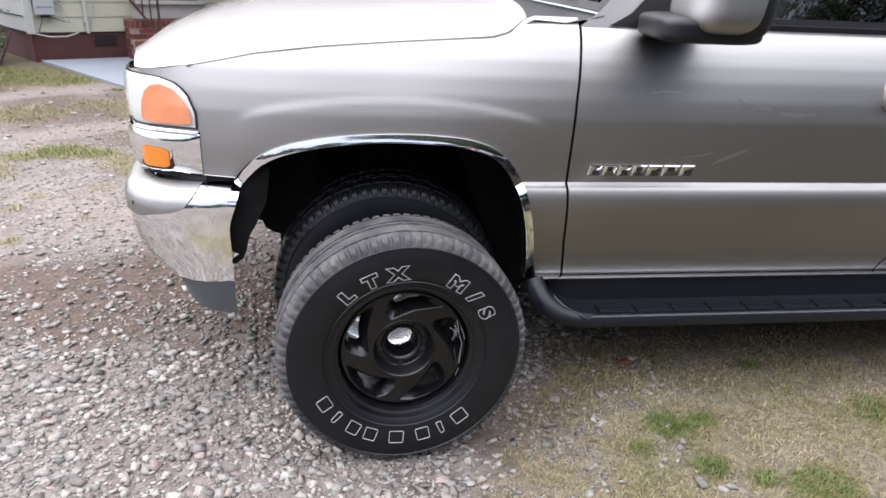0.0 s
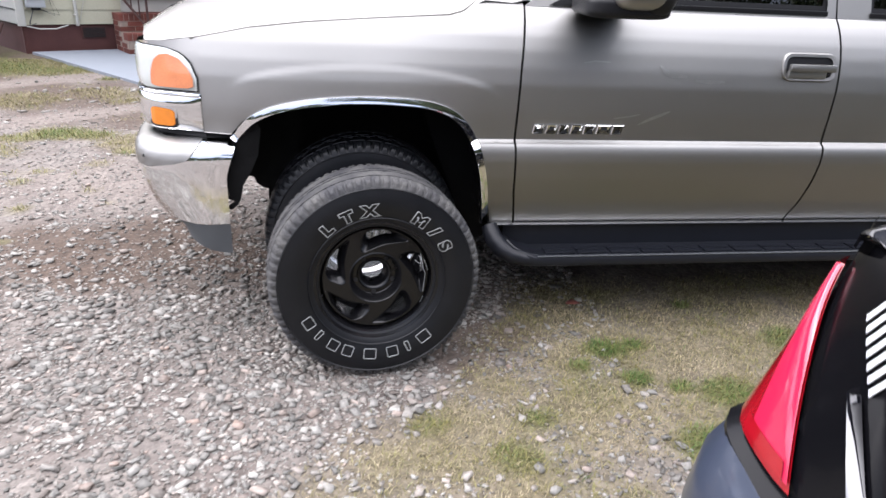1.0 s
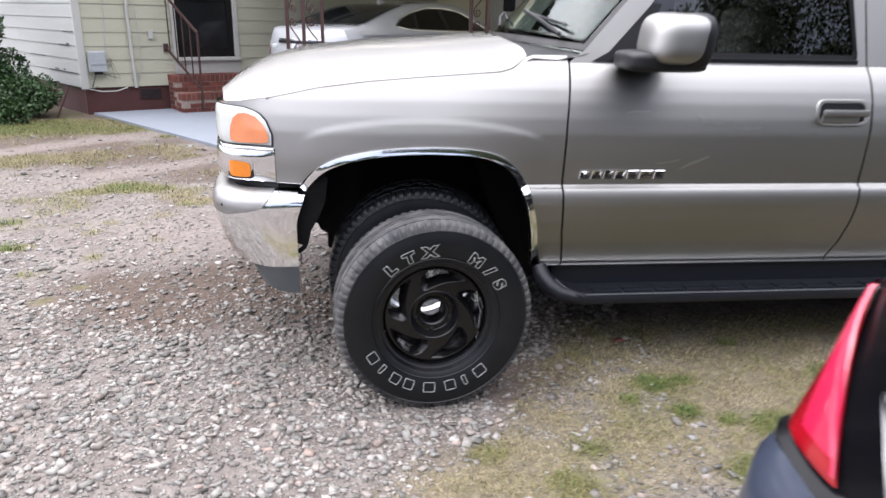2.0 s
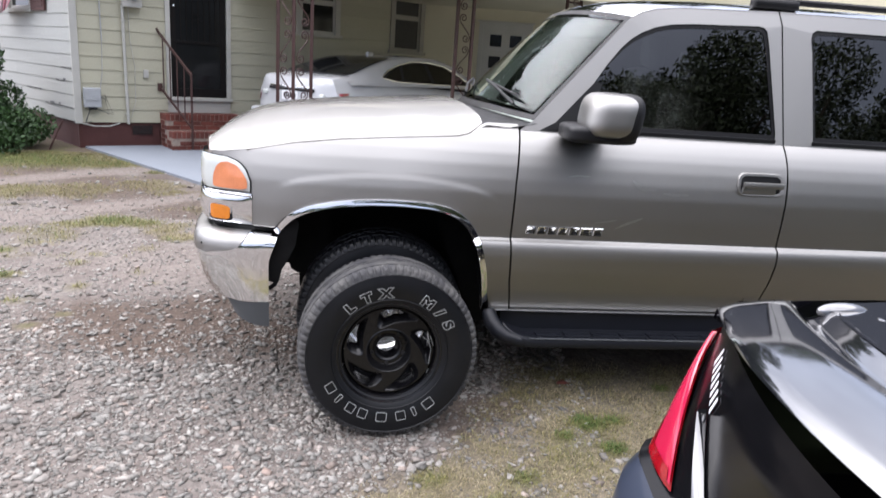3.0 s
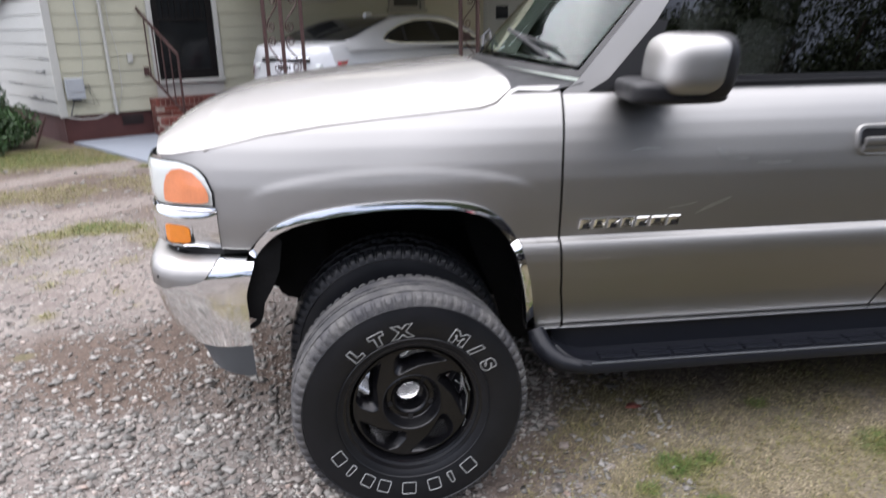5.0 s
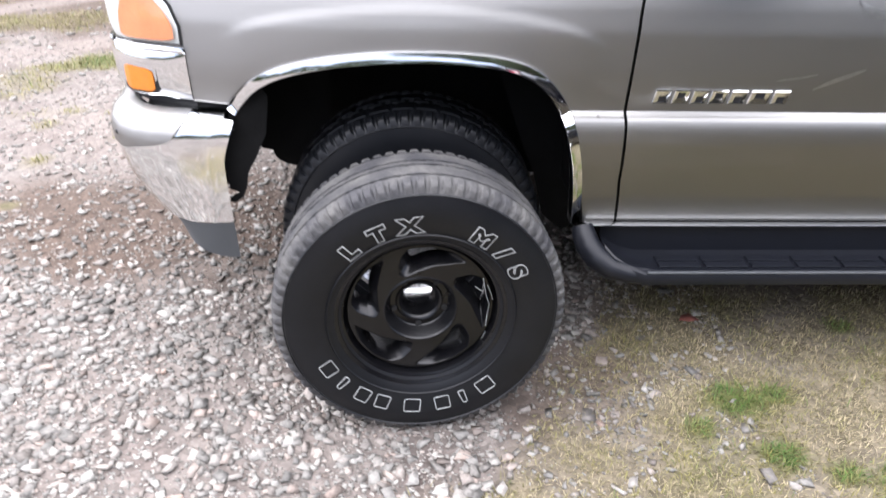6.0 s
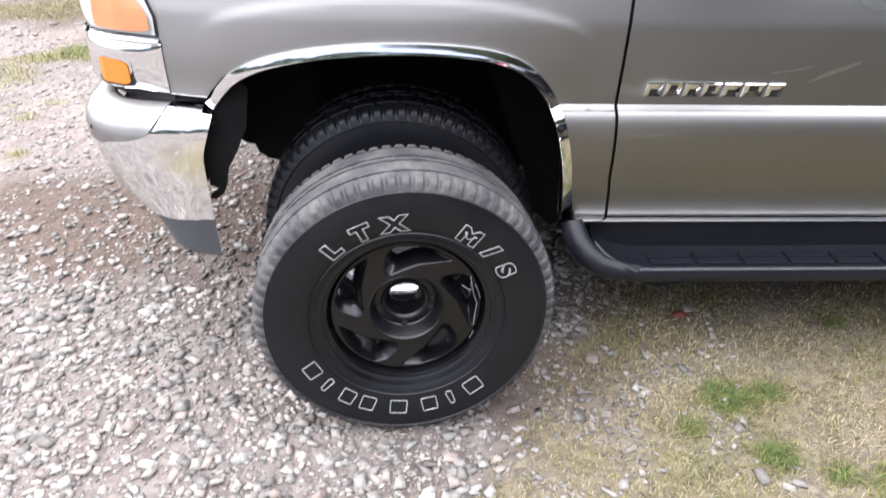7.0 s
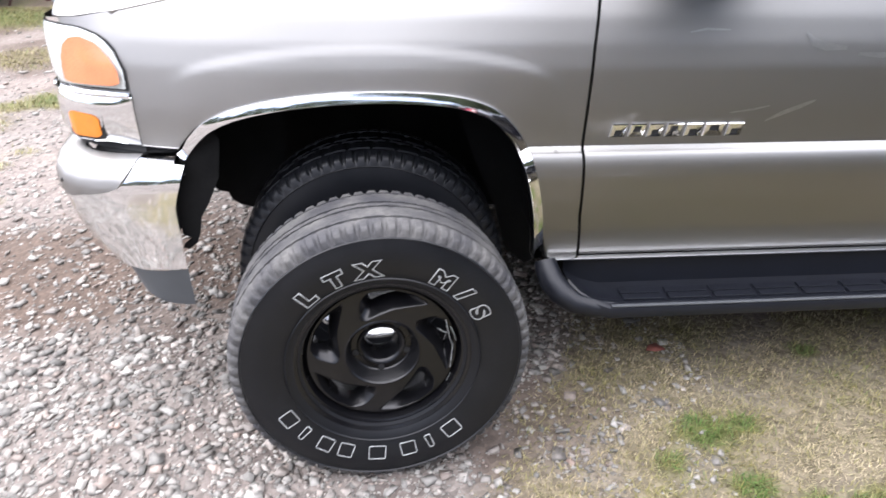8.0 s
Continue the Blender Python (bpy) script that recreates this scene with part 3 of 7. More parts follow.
def clover(x, y):
    return max(1 - smooth(r * 0.2, r * 1.35, math.hypot(x - gx, (y - gy) * 1.3) + 0.05 * noise.noise((x * 14, y * 14, 2))) for gx, gy, r, g in GREEN_SPOTS if gy < 1.2)


scatter_grass("grass", 30000, ((0.0, 1.8), (-1.3, 0.2)), 0.022, "dense low green clover tufts", 13, clover)
scatter_grass("grass", 190000, ((-1.6, 2.2), (-1.7, 0.5)), 0.021, "short dry straw-coloured grass with green tufts", 11, lambda x, y: grass_amount(x, y) ** 1.5)
scatter_grass("grass", 170000, ((-5.6, -1.2), (1.2, 7.4)), 0.034, "patches of mown grass beside the drive", 12, lambda x, y: grass_amount(x, y) ** 1.3)


# ---------------------------------------------------------------- wheels
def lathe(profile, seg, cut=None):
    """A ring about the y axis from (y, radius) pairs; cut(i, j) may shrink the radius at angle step i, profile row j."""
    verts, faces, n = [], [], len(profile)
    for i in range(seg):
        a = math.tau * i / seg
        for j, (y, r) in enumerate(profile):
            rr = r - (cut(i, j) if cut else 0)
            verts.append((rr * math.cos(a), y, rr * math.sin(a)))
    for i in range(seg):
        for j in range(n - 1):
            b = (i + 1) % seg
            faces.append((i * n + j, i * n + j + 1, b * n + j + 1, b * n + j))
    return verts, faces


def tyre_profile(R, W, rim):
    h = W / 2
    side = [(-h * 0.74, rim - 0.012), (-h * 0.80, rim), (-h * 0.83, rim + 0.006), (-h * 0.90, rim + 0.018), (-h * 0.985, rim + (R - rim) * 0.38), (-h, rim + (R - rim) * 0.50),
            (-h * 0.985, rim + (R - rim) * 0.66), (-h * 0.95, rim + (R - rim) * 0.78)]
    crown = [(-h * 0.915, R * 0.955), (-h * 0.87, R * 0.973), (-h * 0.80, R * 0.985), (-h * 0.66, R * 0.994), (-h * 0.60, R * 0.996), (-h * 0.585, R * 0.976),
             (-h * 0.53, R * 0.976), (-h * 0.515, R * 0.997), (-h * 0.14, R), (-h * 0.13, R * 0.981), (-h * 0.07, R * 0.981), (-h * 0.06, R)]
    mirror = [(-y, r) for y, r in reversed(crown)]
    return side, crown + mirror, [(-y, r) for y, r in reversed(side)]


def tyre(parent, R, W, rim, lugs, worn=False, label=""):
    side, crown, back = tyre_profile(R, W, rim)
    seg = lugs * 6

    def cut(i, j):
        if i % 6 < 2 and (j < 6 or j > len(prof) - 7):
            return (0.014, 0.013, 0.009, 0.003, 0.001, 0.0)[min(j, len(prof) - 1 - j)]
        if (i + j * 2) % 12 < 2 and 7 <= j <= len(prof) - 8:
            return 0.0015 if worn else 0.004
        return 0
    prof = crown
    t = piece("tyre", *lathe(side[-1:] + crown + back[:1], seg, lambda i, j: cut(i, j - 1) if 0 < j <= len(prof) else 0), RUBBER_DUSTY if worn else RUBBER, parent, label)
    piece("sidewall", *lathe(side, 96), RUBBER, t, "black sidewall with raised lettering" if worn else "")
    piece("sidewall", *lathe(back, 96), RUBBER, t)
    for k, r in enumerate((rim + 0.024, rim + (R - rim) * 0.80)):
        h = W / 2 * (0.925 if k == 0 else 0.948)
        piece("ring", *lathe([(-h - 0.001, r - 0.0022), (-h - 0.0035, r), (-h - 0.001, r + 0.0022)], 96), RUBBER, t)
    return t


def five_window_rim(parent, rim, mat, depth_front, label):
    """A rim with a recessed disc, five swept windows with broad scooped edges, and a deep open hub."""
    h = depth_front
    rm = piece("rim", *lathe([(-h, rim - 0.004), (-h - 0.004, rim + 0.004), (-h - 0.002, rim + 0.012), (-h + 0.006, rim + 0.012)], 96), mat, parent, label)
    piece("barrel", *lathe([(-h, rim - 0.004), (-h + 0.012, rim - 0.008), (-h + 0.016, rim - 0.016), (-h + 0.05, rim - 0.020), (0.05, rim - 0.03), (h, rim - 0.006)], 96), mat, rm)
    y0 = -h + 0.030
    hub = [(y0, 0.096), (y0 - 0.002, 0.092), (y0 + 0.002, 0.088), (y0 + 0.036, 0.079), (y0 + 0.040, 0.075), (y0 + 0.040, 0.062), (y0 + 0.036, 0.058), (y0 + 0.038, 0.053),
           (y0 + 0.046, 0.046), (y0 + 0.078, 0.041), (y0 + 0.082, 0.038), (y0 + 0.096, 0.038)]
    piece("hub", *lathe(hub, 72), mat, rm, "deep stepped hub cup with an open bore")
    piece("outer_ring", *lathe([(y0, 0.184), (y0 + 0.010, 0.188), (y0 + 0.012, rim - 0.019)], 96), mat, rm)
    corners = ((0.176, 48), (0.179, 64), (0.180, 82), (0.178, 99), (0.160, 108), (0.122, 117), (0.104, 113), (0.109, 97), (0.128, 76), (0.156, 56))
    windows, hearts = [], []
    for k in range(5):
        pts = [(r * math.cos(radians(72 * k + a)), r * math.sin(radians(72 * k + a))) for r, a in corners]
        windows.append(rounded(pts, 0.010, 3))
        hearts.append((0.163 * math.cos(radians(72 * k + 88)), 0.163 * math.sin(radians(72 * k + 88))))
    circle = [[(r * math.cos(math.tau * q / 72), r * math.sin(math.tau * q / 72)) for q in range(72)] for r in (0.184, 0.096)]
    disc = part("disc", prism(circle[0], lambda x, z: y0, [circle[1]] + windows), mat, rm, "five swept windows round an open hub")
    thick(disc, 0.012, -1.0)
    for w, (cx, cz) in zip(windows, hearts):
        rows = []
        for q, d in ((1.02, -0.0012), (0.98, 0.0), (0.91, 0.005), (0.76, 0.014), (0.60, 0.026), (0.52, 0.050)):
            rows.append([(cx + (x - cx) * q, y0 + d, cz + (z - cz) * q) for x, z in w + w[:1]])
        piece("window_lip", *grid(rows), mat, disc, "broad scooped edge of a wheel window")
    for r in (0.190, 0.1965):
        piece("bead", *lathe([(y0 + 0.010, r - 0.003), (y0 + 0.004, r), (y0 + 0.010, r + 0.003)], 72), mat, rm)
    for k in range(5):
        a = radians(52 + 72 * k)
        bm = bmesh.new()
        bmesh.ops.create_cone(bm, cap_ends=True, segments=14, radius1=0.0080, radius2=0.0080, depth=0.004, matrix=pose(0.0685 * math.cos(a), y0 + 0.0385, 0.0685 * math.sin(a), 90))
        part("bolt_hole", bm, PAINT_SEAM, disc)
    return rm


def outline_block(parent, ang, r, w, hgt, y):
    """A plain raised block on a sidewall, drawn as a white outline."""
    a, b = w / 2, hgt / 2
    pts = [(-a, -b), (a, -b), (a - 0.003, b), (-a + 0.003, b)]
    t0 = radians(ang)
    line = []
    for u, v in rounded(pts, 0.002, 1):
        rr, t = r + v, t0 - u / r
        line.append((rr * math.cos(t), y(rr), rr * math.sin(t)))
    return tube("letter_block", line, 0.0015, LETTER, parent, closed=True)


def letter(parent, char, ang, r, size, y):
    c = bpy.data.curves.new("letter", "FONT")
    c.body, c.size, c.align_x, c.align_y = char, size, "CENTER", "CENTER"
    c.fill_mode, c.bevel_depth, c.bevel_resolution, c.offset = "NONE", 0.0015, 1, 0.0040
    tmp = bpy.data.objects.new("tmp", c)
    scene.collection.objects.link(tmp)
    bpy.context.view_layer.update()
    me = bpy.data.meshes.new_from_object(tmp.evaluated_get(bpy.context.evaluated_depsgraph_get()))
    bpy.data.objects.remove(tmp)
    me.materials.clear()
    me.materials.append(LETTER)
    a = radians(ang)
    t = math.pi / 2 - a
    for v in me.vertices:
        px, pz = v.co.x * 1.2, v.co.y
        x, z = px * math.cos(t) + pz * math.sin(t), -px * math.sin(t) + pz * math.cos(t)
        X, Z = r * math.cos(a) + x, r * math.sin(a) + z
        v.co = (X, y(math.hypot(X, Z)) - v.co.z * 0.6, Z)
    return under(new("letter", me), parent)


def loose_wheel():
    R, W, rim = 0.371, 0.247, 0.2115
    m = pose(-0.100, -0.326, 0.0, 0, 0, 4.9) @ pose(0, 0, 0, -1.4, 0, 0) @ pose(0, W / 2, R, 0, 0, 0)
    w = thing("loose_wheel", "worn tyre on a black five-window wheel, standing upright on gravel", "wheel", m=m)
    t = tyre(w, R, W, rim, 74, True, "grey dusty worn tread")
    h = W / 2

    def y(r):
        return -h * lerp([rim + 0.018, rim + (R - rim) * 0.38, rim + (R - rim) * 0.5, rim + (R - rim) * 0.66, rim + (R - rim) * 0.78], [0.90, 0.985, 1.0, 0.985, 0.95], r) - 0.0015
    for a, wide in ((209.3, 0.042), (221.5, 0.017), (235.1, 0.040), (247.1, 0.040), (264.2, 0.046), (281.3, 0.042), (293.4, 0.017), (307.5, 0.048)):
        outline_block(t, a, 0.2725, wide, 0.036, y)
    for c, a in (("L", 130.1), ("T", 113.0), ("X", 96.3), ("M", 57.6), ("/", 43.0), ("S", 28.9)):
        letter(t, c, a, 0.2620, 0.054, y)
    rm = five_window_rim(w, rim, RIM_BLACK, h * 0.80, "satin black wheel with scuffed paint")
    f = -h * 0.8 + 0.0285
    for line in ([(0.178, 28), (0.172, 20), (0.170, 10), (0.176, 2), (0.174, -8), (0.180, -20)], [(0.180, 20), (0.183, 12), (0.185, 6)], [(0.150, 24), (0.158, 18), (0.166, 16)], [(0.190, -26), (0.196, -36), (0.199, -48), (0.198, -60)]):
        tube("scuff", [(r * math.cos(radians(a)), f + (0.006 if r > 0.188 else 0), r * math.sin(radians(a))) for r, a in line], 0.0010, LETTER, rm, "bare scratch in the paint")
    return w


def truck_wheel(parent, x, near, name="wheel"):
    R, W, rim = 0.386, 0.25, 0.205
    w = under(new(name), parent)
    y = 0.075 + W / 2
    w.matrix_basis = pose(x, y, R - 0.008) if near else pose(x, 2.0 - y, R - 0.008, 0, 0, 180)
    t = tyre(w, R, W, rim, 72)
    rm = piece("rim", *lathe([(-0.11, rim + 0.008), (-0.112, rim), (-0.10, rim - 0.012), (-0.05, rim - 0.03), (0.05, rim - 0.035), (0.11, rim)], 64), RIM_SILVER, w)
    rings = [(-0.075, 0.0), (-0.08, 0.03), (-0.072, 0.045), (-0.05, 0.06), (-0.055, 0.12), (-0.035, 0.16), (-0.05, rim - 0.03)]
    piece("disc", *lathe(rings, 48), RIM_SILVER, w)
    return w


# ---------------------------------------------------------------- the truck
WIDE = 2.0
SIDE_Z = [0.44, 0.47, 0.55, 0.65, 0.72, 0.755, 0.775, 0.786, 0.792, 0.80, 0.90, 1.00, 1.06, 1.12, 1.17, 1.21, 1.24, 1.265, 1.30]
SIDE_Y = [0.064, 0.052, 0.021, -0.005, -0.015, -0.0145, -0.0105, -0.004, 0.006, 0.012, 0.004, 0.000, 0.005, 0.017, 0.034, 0.054, 0.073, 0.095, 0.13]


def side_y(x, z):
    y = lerp(SIDE_Z, SIDE_Y, z)
    if x < -0.26:
        y += 0.068 * ((-0.26 - x) / 0.44) ** 2.2
    if x < 0.35 and z > 0.86:
        y += 0.042 * smooth(0.35, -0.15, x) * min(1.0, (z - 0.86) / 0.34) ** 1.4
    if x > 3.9:
        y += 0.10 * ((x - 3.9) / 0.5) ** 2
    for c in (-0.125, 3.17):
        u = (x - c) / 0.46
        if abs(u) < 1.25:
            line = 1.056 - 0.050 * u * u - 0.02 * u ** 6
            fade = 1 - smooth(0.86, 1.1, abs(u))
            drop = smooth(0.0, 0.016, line - z) * (1 - 0.6 * smooth(0.02, 0.2, line - z))
            y -= 0.0034 * fade * drop * smooth(0.74, 0.84, z)
    return y


def both(name, verts, faces, mat, parent, label="", smooth_=True):
    """A part of the near side, and its mirror image on the far side. Returns the near one."""
    a = piece(name, verts, faces, mat, parent, label, smooth_)
    piece(name, [(x, WIDE - y, z) for x, y, z in verts], [f[::-1] for f in faces], mat, parent, label, smooth_)
    return a


def both_bm(name, bm, mat, parent, label="", t=0.0, smooth_=False):
    bm.verts.ensure_lookup_table()
    bm.verts.index_update()
    v = [tuple(q.co) for q in bm.verts]
    f = [tuple(q.index for q in p.verts) for p in bm.faces]
    bm.free()
    return both(name, v, f, mat, parent, label, smooth_)


def fine_z(z0, z1):
    zs = [z for z in np.arange(0.44, 1.30, 0.012)] + [0.780, 0.786, 0.790, 0.793, 0.80]
    return [z0] + sorted(z for z in zs if z0 + 0.003 < z < z1 - 0.003) + [z1]


def panel(name, left, right, z0, z1, parent, label="", cols=26):
    rows = []
    for z in fine_z(z0, z1):
        a, b = left(z), right(z)
        rows.append([(x, side_y(x, z), z) for x in np.linspace(a, b, cols)])
    # the rolled edges of the panel
    rows = [[(r[0][0], r[0][1] + 0.02, r[0][2])] + r + [(r[-1][0], r[-1][1] + 0.02, r[-1][2])] for r in rows]
    rows = [[(x, y + 0.02, z) for x, y, z in rows[0]]] + rows
    return both(name, *grid(rows), PAINT, parent, label)


ARCH = [(-0.605, 0.79), (-0.575, 0.826), (-0.53, 0.868), (-0.46, 0.903), (-0.36, 0.928), (-0.25, 0.942), (-0.12, 0.948), (0.02, 0.944), (0.12, 0.930),
        (0.19, 0.902), (0.245, 0.852), (0.285, 0.785), (0.312, 0.70), (0.333, 0.60), (0.352, 0.455)]


def spline(points, n):
    """A smooth line through a few points."""
    p = [Vector(q) for q in points]
    p = [p[0] * 2 - p[1]] + p + [p[-1] * 2 - p[-2]]
    out = []
    for i in range(1, len(p) - 2):
        for k in range(n):
            t = k / n
            a, b, c, d = p[i - 1:i + 3]
            q = 0.5 * (2 * b + (c - a) * t + (2 * a - 5 * b + 4 * c - d) * t * t + (3 * b - a - 3 * c + d) * t ** 3)
            out.append((q.x, q.y))
    return out + [tuple(p[-2])]


ARCH = spline(ARCH, 5)
HOOD_EDGE = ([-0.93, -0.84, -0.70, -0.53, -0.34, -0.11, 0.17, 0.22, 0.27, 0.30], [1.095, 1.101, 1.125, 1.163, 1.188, 1.208, 1.230, 1.245, 1.285, 1.295])
HOOD_MID = ([-0.985, -0.95, -0.90, -0.83, -0.74, -0.62, -0.35, -0.07, 0.15, 0.30], [1.085, 1.14, 1.188, 1.225, 1.255, 1.28, 1.312, 1.335, 1.352, 1.36])
NOSE = [(-0.700, 0.070), (-0.75, 0.086), (-0.805, 0.107), (-0.86, 0.136), (-0.902, 0.175), (-0.932, 0.24), (-0.955, 0.36), (-0.97, 0.56), (-0.98, 1.0)]


def along(path, n, s0=0.0, s1=1.0):
    """Points at even steps of a plan line, with its outward normals."""
    p = [Vector(q) for q in path]
    d = [0.0]
    for a, b in zip(p, p[1:]):
        d.append(d[-1] + (b - a).length)
    out = []
    for s in np.linspace(s0 * d[-1], s1 * d[-1], n):
        q = Vector((lerp(d, [v.x for v in p], s), lerp(d, [v.y for v in p], s)))
        e = 0.03
        a = Vector((lerp(d, [v.x for v in p], s - e), lerp(d, [v.y for v in p], s - e)))
        b = Vector((lerp(d, [v.x for v in p], s + e), lerp(d, [v.y for v in p], s + e)))
        t = (b - a).normalized()
        out.append((q, Vector((-abs(t.y), -abs(t.x)))))
    return out


def nose_patch(name, s0, s1, zlow, zhigh, out, mat, parent, label="", n=26, k=10, puff=0.0):
    rows = []
    for j in range(k + 1):
        v = j / k
        row = []
        for i, (q, nn) in enumerate(along(NOSE, n, s0, s1)):
            u = i / (n - 1)
            z = zlow(u) + (zhigh(u) - zlow(u)) * v
            o = out + puff * (1 - (2 * v - 1) ** 4) * (1 - (2 * u - 1) ** 6)
            row.append((q.x + nn.x * o, q.y + nn.y * o + (side_y(-0.70, z) - 0.068) * (1 - smooth(-0.72, -0.93, q.x)), z))
        rows.append(row)
    return both(name, *grid(rows), mat, parent, label)


def fender(car):
    xs = sorted(set([-0.70, -0.68, -0.65, -0.62] + list(np.linspace(-0.605, 0.352, 90)) + [p[0] for p in ARCH] + [0.36, 0.375, 0.39, 0.405, 0.42]))
    ax, az = [p[0] for p in ARCH], [p[1] for p in ARCH]
    levels = np.array(sorted(list(np.arange(0.445, 1.31, 0.011)) + [0.780, 0.786, 0.790, 0.793, 0.80]))
    cols = []
    for x0 in xs:
        x = x0
        low = lerp(ax, az, x) if -0.605 <= x <= 0.352 else (0.798 if x < 0 else 0.445)
        high = lerp(*HOOD_EDGE, x) - 0.004
        zs = np.clip(levels, low, high)
        k = max(0.0, (x - 0.352) / (0.42 - 0.352))
        col = [(x + k * (gap_a(z) - 0.004 - 0.42), side_y(x, z), z) for z in zs]
        cols.append([(col[0][0], col[0][1] + 0.02, low)] + col + [(col[-1][0], col[-1][1] + 0.014, high - 0.010)])
    x = xs[-1]
    cols.append([(p[0], p[1] + 0.02, p[2]) for p in cols[-1]])
    cols.insert(0, [(p[0], p[1] + 0.02, p[2]) for p in cols[0]])
    v, f = grid(cols)
    both("front_fender", v, [q[::-1] for q in f], PAINT, car, "pewter fender with a crease over the wheel arch")
    # bright trim round the arch
    rows = []
    for i, (x, z) in enumerate(ARCH):
        a, b = Vector(ARCH[max(0, i - 1)]), Vector(ARCH[min(len(ARCH) - 1, i + 1)])
        t = (b - a).normalized()
        nn = Vector((t.y, -t.x))
        y = side_y(x, z)
        row = []
        for w, d in ((-0.003, 0.004), (-0.0028, -0.004), (-0.001, -0.0076), (0.005, -0.0096), (0.012, -0.0116), (0.019, -0.0132), (0.024, -0.0138), (0.0268, -0.010), (0.027, 0.03)):
            row.append((x + nn.x * w, y + d, z + nn.y * w))
        rows.append(row)
    v, f = grid(rows)
    both("arch_trim", v, [q[::-1] for q in f], CHROME, car, "polished chrome trim round the wheel arch")


def hood(car):
    us = [0, 0.01, 0.02, 0.035, 0.055, 0.08, 0.12, 0.18, 0.26, 0.36, 0.48, 0.6, 0.74, 0.88, 1.0]
    rows = []
    for s in np.linspace(0, 1, 60):
        row = []
        for u in us:
            e = u ** 0.8
            x0 = -0.905 + (-0.985 + 0.905) * (1 - (1 - u) ** 3)
            x1 = 0.275 - 0.05 * u
            x = x0 + (x1 - x0) * s
            ze, zm = lerp(*HOOD_EDGE, x), lerp(*HOOD_MID, x)
            ye = max(side_y(max(x, -0.70), ze) + 0.002, lerp([-0.93, -0.89, -0.84, -0.76, -0.70], [0.262, 0.198, 0.166, 0.140, 0.10], x) + 0.002)
            z = ze + (zm - 0.022 - ze) * (1 - (1 - u) ** 2.6) + 0.022 * (1 - math.exp(-u / 0.045))
            row.append((x, ye + (1.0 - ye) * u, z))
        rows.append([(row[0][0], row[0][1] + 0.004, row[0][2] - 0.02)] + row + [(x, WIDE - y, z) for x, y, z in row[-2::-1]])
    v, f = grid(rows)
    piece("hood", v, [q[::-1] for q in f], PAINT, car, "long pewter hood with a rounded nose")


BUMPER = [(-0.593, 0.000), (-0.64, -0.004), (-0.72, -0.002), (-0.79, 0.008), (-0.85, 0.028), (-0.90, 0.062), (-0.938, 0.115), (-0.965, 0.19), (-0.995, 0.36),
          (-1.02, 0.62), (-1.03, 1.0)]


def bumper_rows(zs, n, inset, s0, extra=0.0):
    rows = []
    for z in zs:
        row = []
        pts = along(BUMPER, n, s0(z), 1.0)
        for i, (q, nn) in enumerate(pts):
            front = smooth(-0.66, -0.92, q.x)
            d = inset(z) * (0.12 + 0.88 * front) + lerp([0.715, 0.735, 0.750, 0.762, 0.771, 0.778], [0.0, 0.004, 0.012, 0.026, 0.048, 0.085], z) - extra
            row.append((q.x - nn.x * d - 0.030 * smooth(0.765, 0.64, z) * (1 - front), q.y - nn.y * d, z))
        rows.append(row)
    return rows


def bumper(car):
    inset_z, inset_d = [0.36, 0.40, 0.44, 0.475, 0.52, 0.57, 0.62, 0.67, 0.72], [0.140, 0.115, 0.092, 0.070, 0.042, 0.021, 0.008, 0.001, 0.0]

    def inset(z):
        return lerp(inset_z, inset_d, z)
    zs = list(np.linspace(0.475, 0.750, 22)) + [0.756, 0.762, 0.767, 0.771, 0.775, 0.778]
    v, f = grid(bumper_rows(zs, 70, inset, lambda z: 0.0))
    b = both("front_bumper", v, [q[::-1] for q in f], CHROME, car, "chrome bumper, lightly pitted, with a painted cap")
    zs = list(np.linspace(0.680, 0.750, 12)) + [0.756, 0.762, 0.767, 0.771, 0.775, 0.778]
    rows = bumper_rows(zs, 60, inset, lambda z: 0.085 + 0.10 * (1 - smooth(0.678, 0.725, z)) ** 2 + 0.045 * (0.79 - z) / 0.1, 0.007)
    rows.insert(0, [(x + 0.004, y + 0.010, z) for x, y, z in rows[0]])
    rows = [[(r[0][0], r[0][1] + 0.010, r[0][2])] + r for r in rows]
    v, f = grid(rows)
    both("bumper_cap", v, [q[::-1] for q in f], PAINT, b, "painted upper cap of the bumper")
    zs = list(np.linspace(0.355, 0.472, 8))
    rows = bumper_rows(zs, 50, lambda z: inset(z) + 0.012, lambda z: 0.0)
    rows = [[(x, y, z + (0.472 - z) * 0.72 * smooth(-0.62, -0.92, x)) for x, y, z in r] for r in rows]
    v, f = grid(rows)
    both("valance", v, [q[::-1] for q in f], TRIM_GREY, b, "grey plastic valance under the bumper")
    v, f = grid(bumper_rows([0.73, 0.76, 0.80, 0.83], 40, lambda z: 0.05, lambda z: 0.0, -0.03))
    both("filler", v, [q[::-1] for q in f], PAINT_SEAM, b)
    bm = bmesh.new()
    bmesh.ops.create_uvsphere(bm, u_segments=10, v_segments=6, radius=0.0065, matrix=pose(-0.910, 0.068, 0.715))
    part("plug", bm, TRIM_BLACK, b, "small black plug in the cap", True)


def lens_top(u):
    return lerp([0, 0.02, 0.05, 0.10, 0.21, 0.34, 0.48, 1.0], [0.985, 1.018, 1.040, 1.064, 1.082, 1.087, 1.088, 1.080], u)


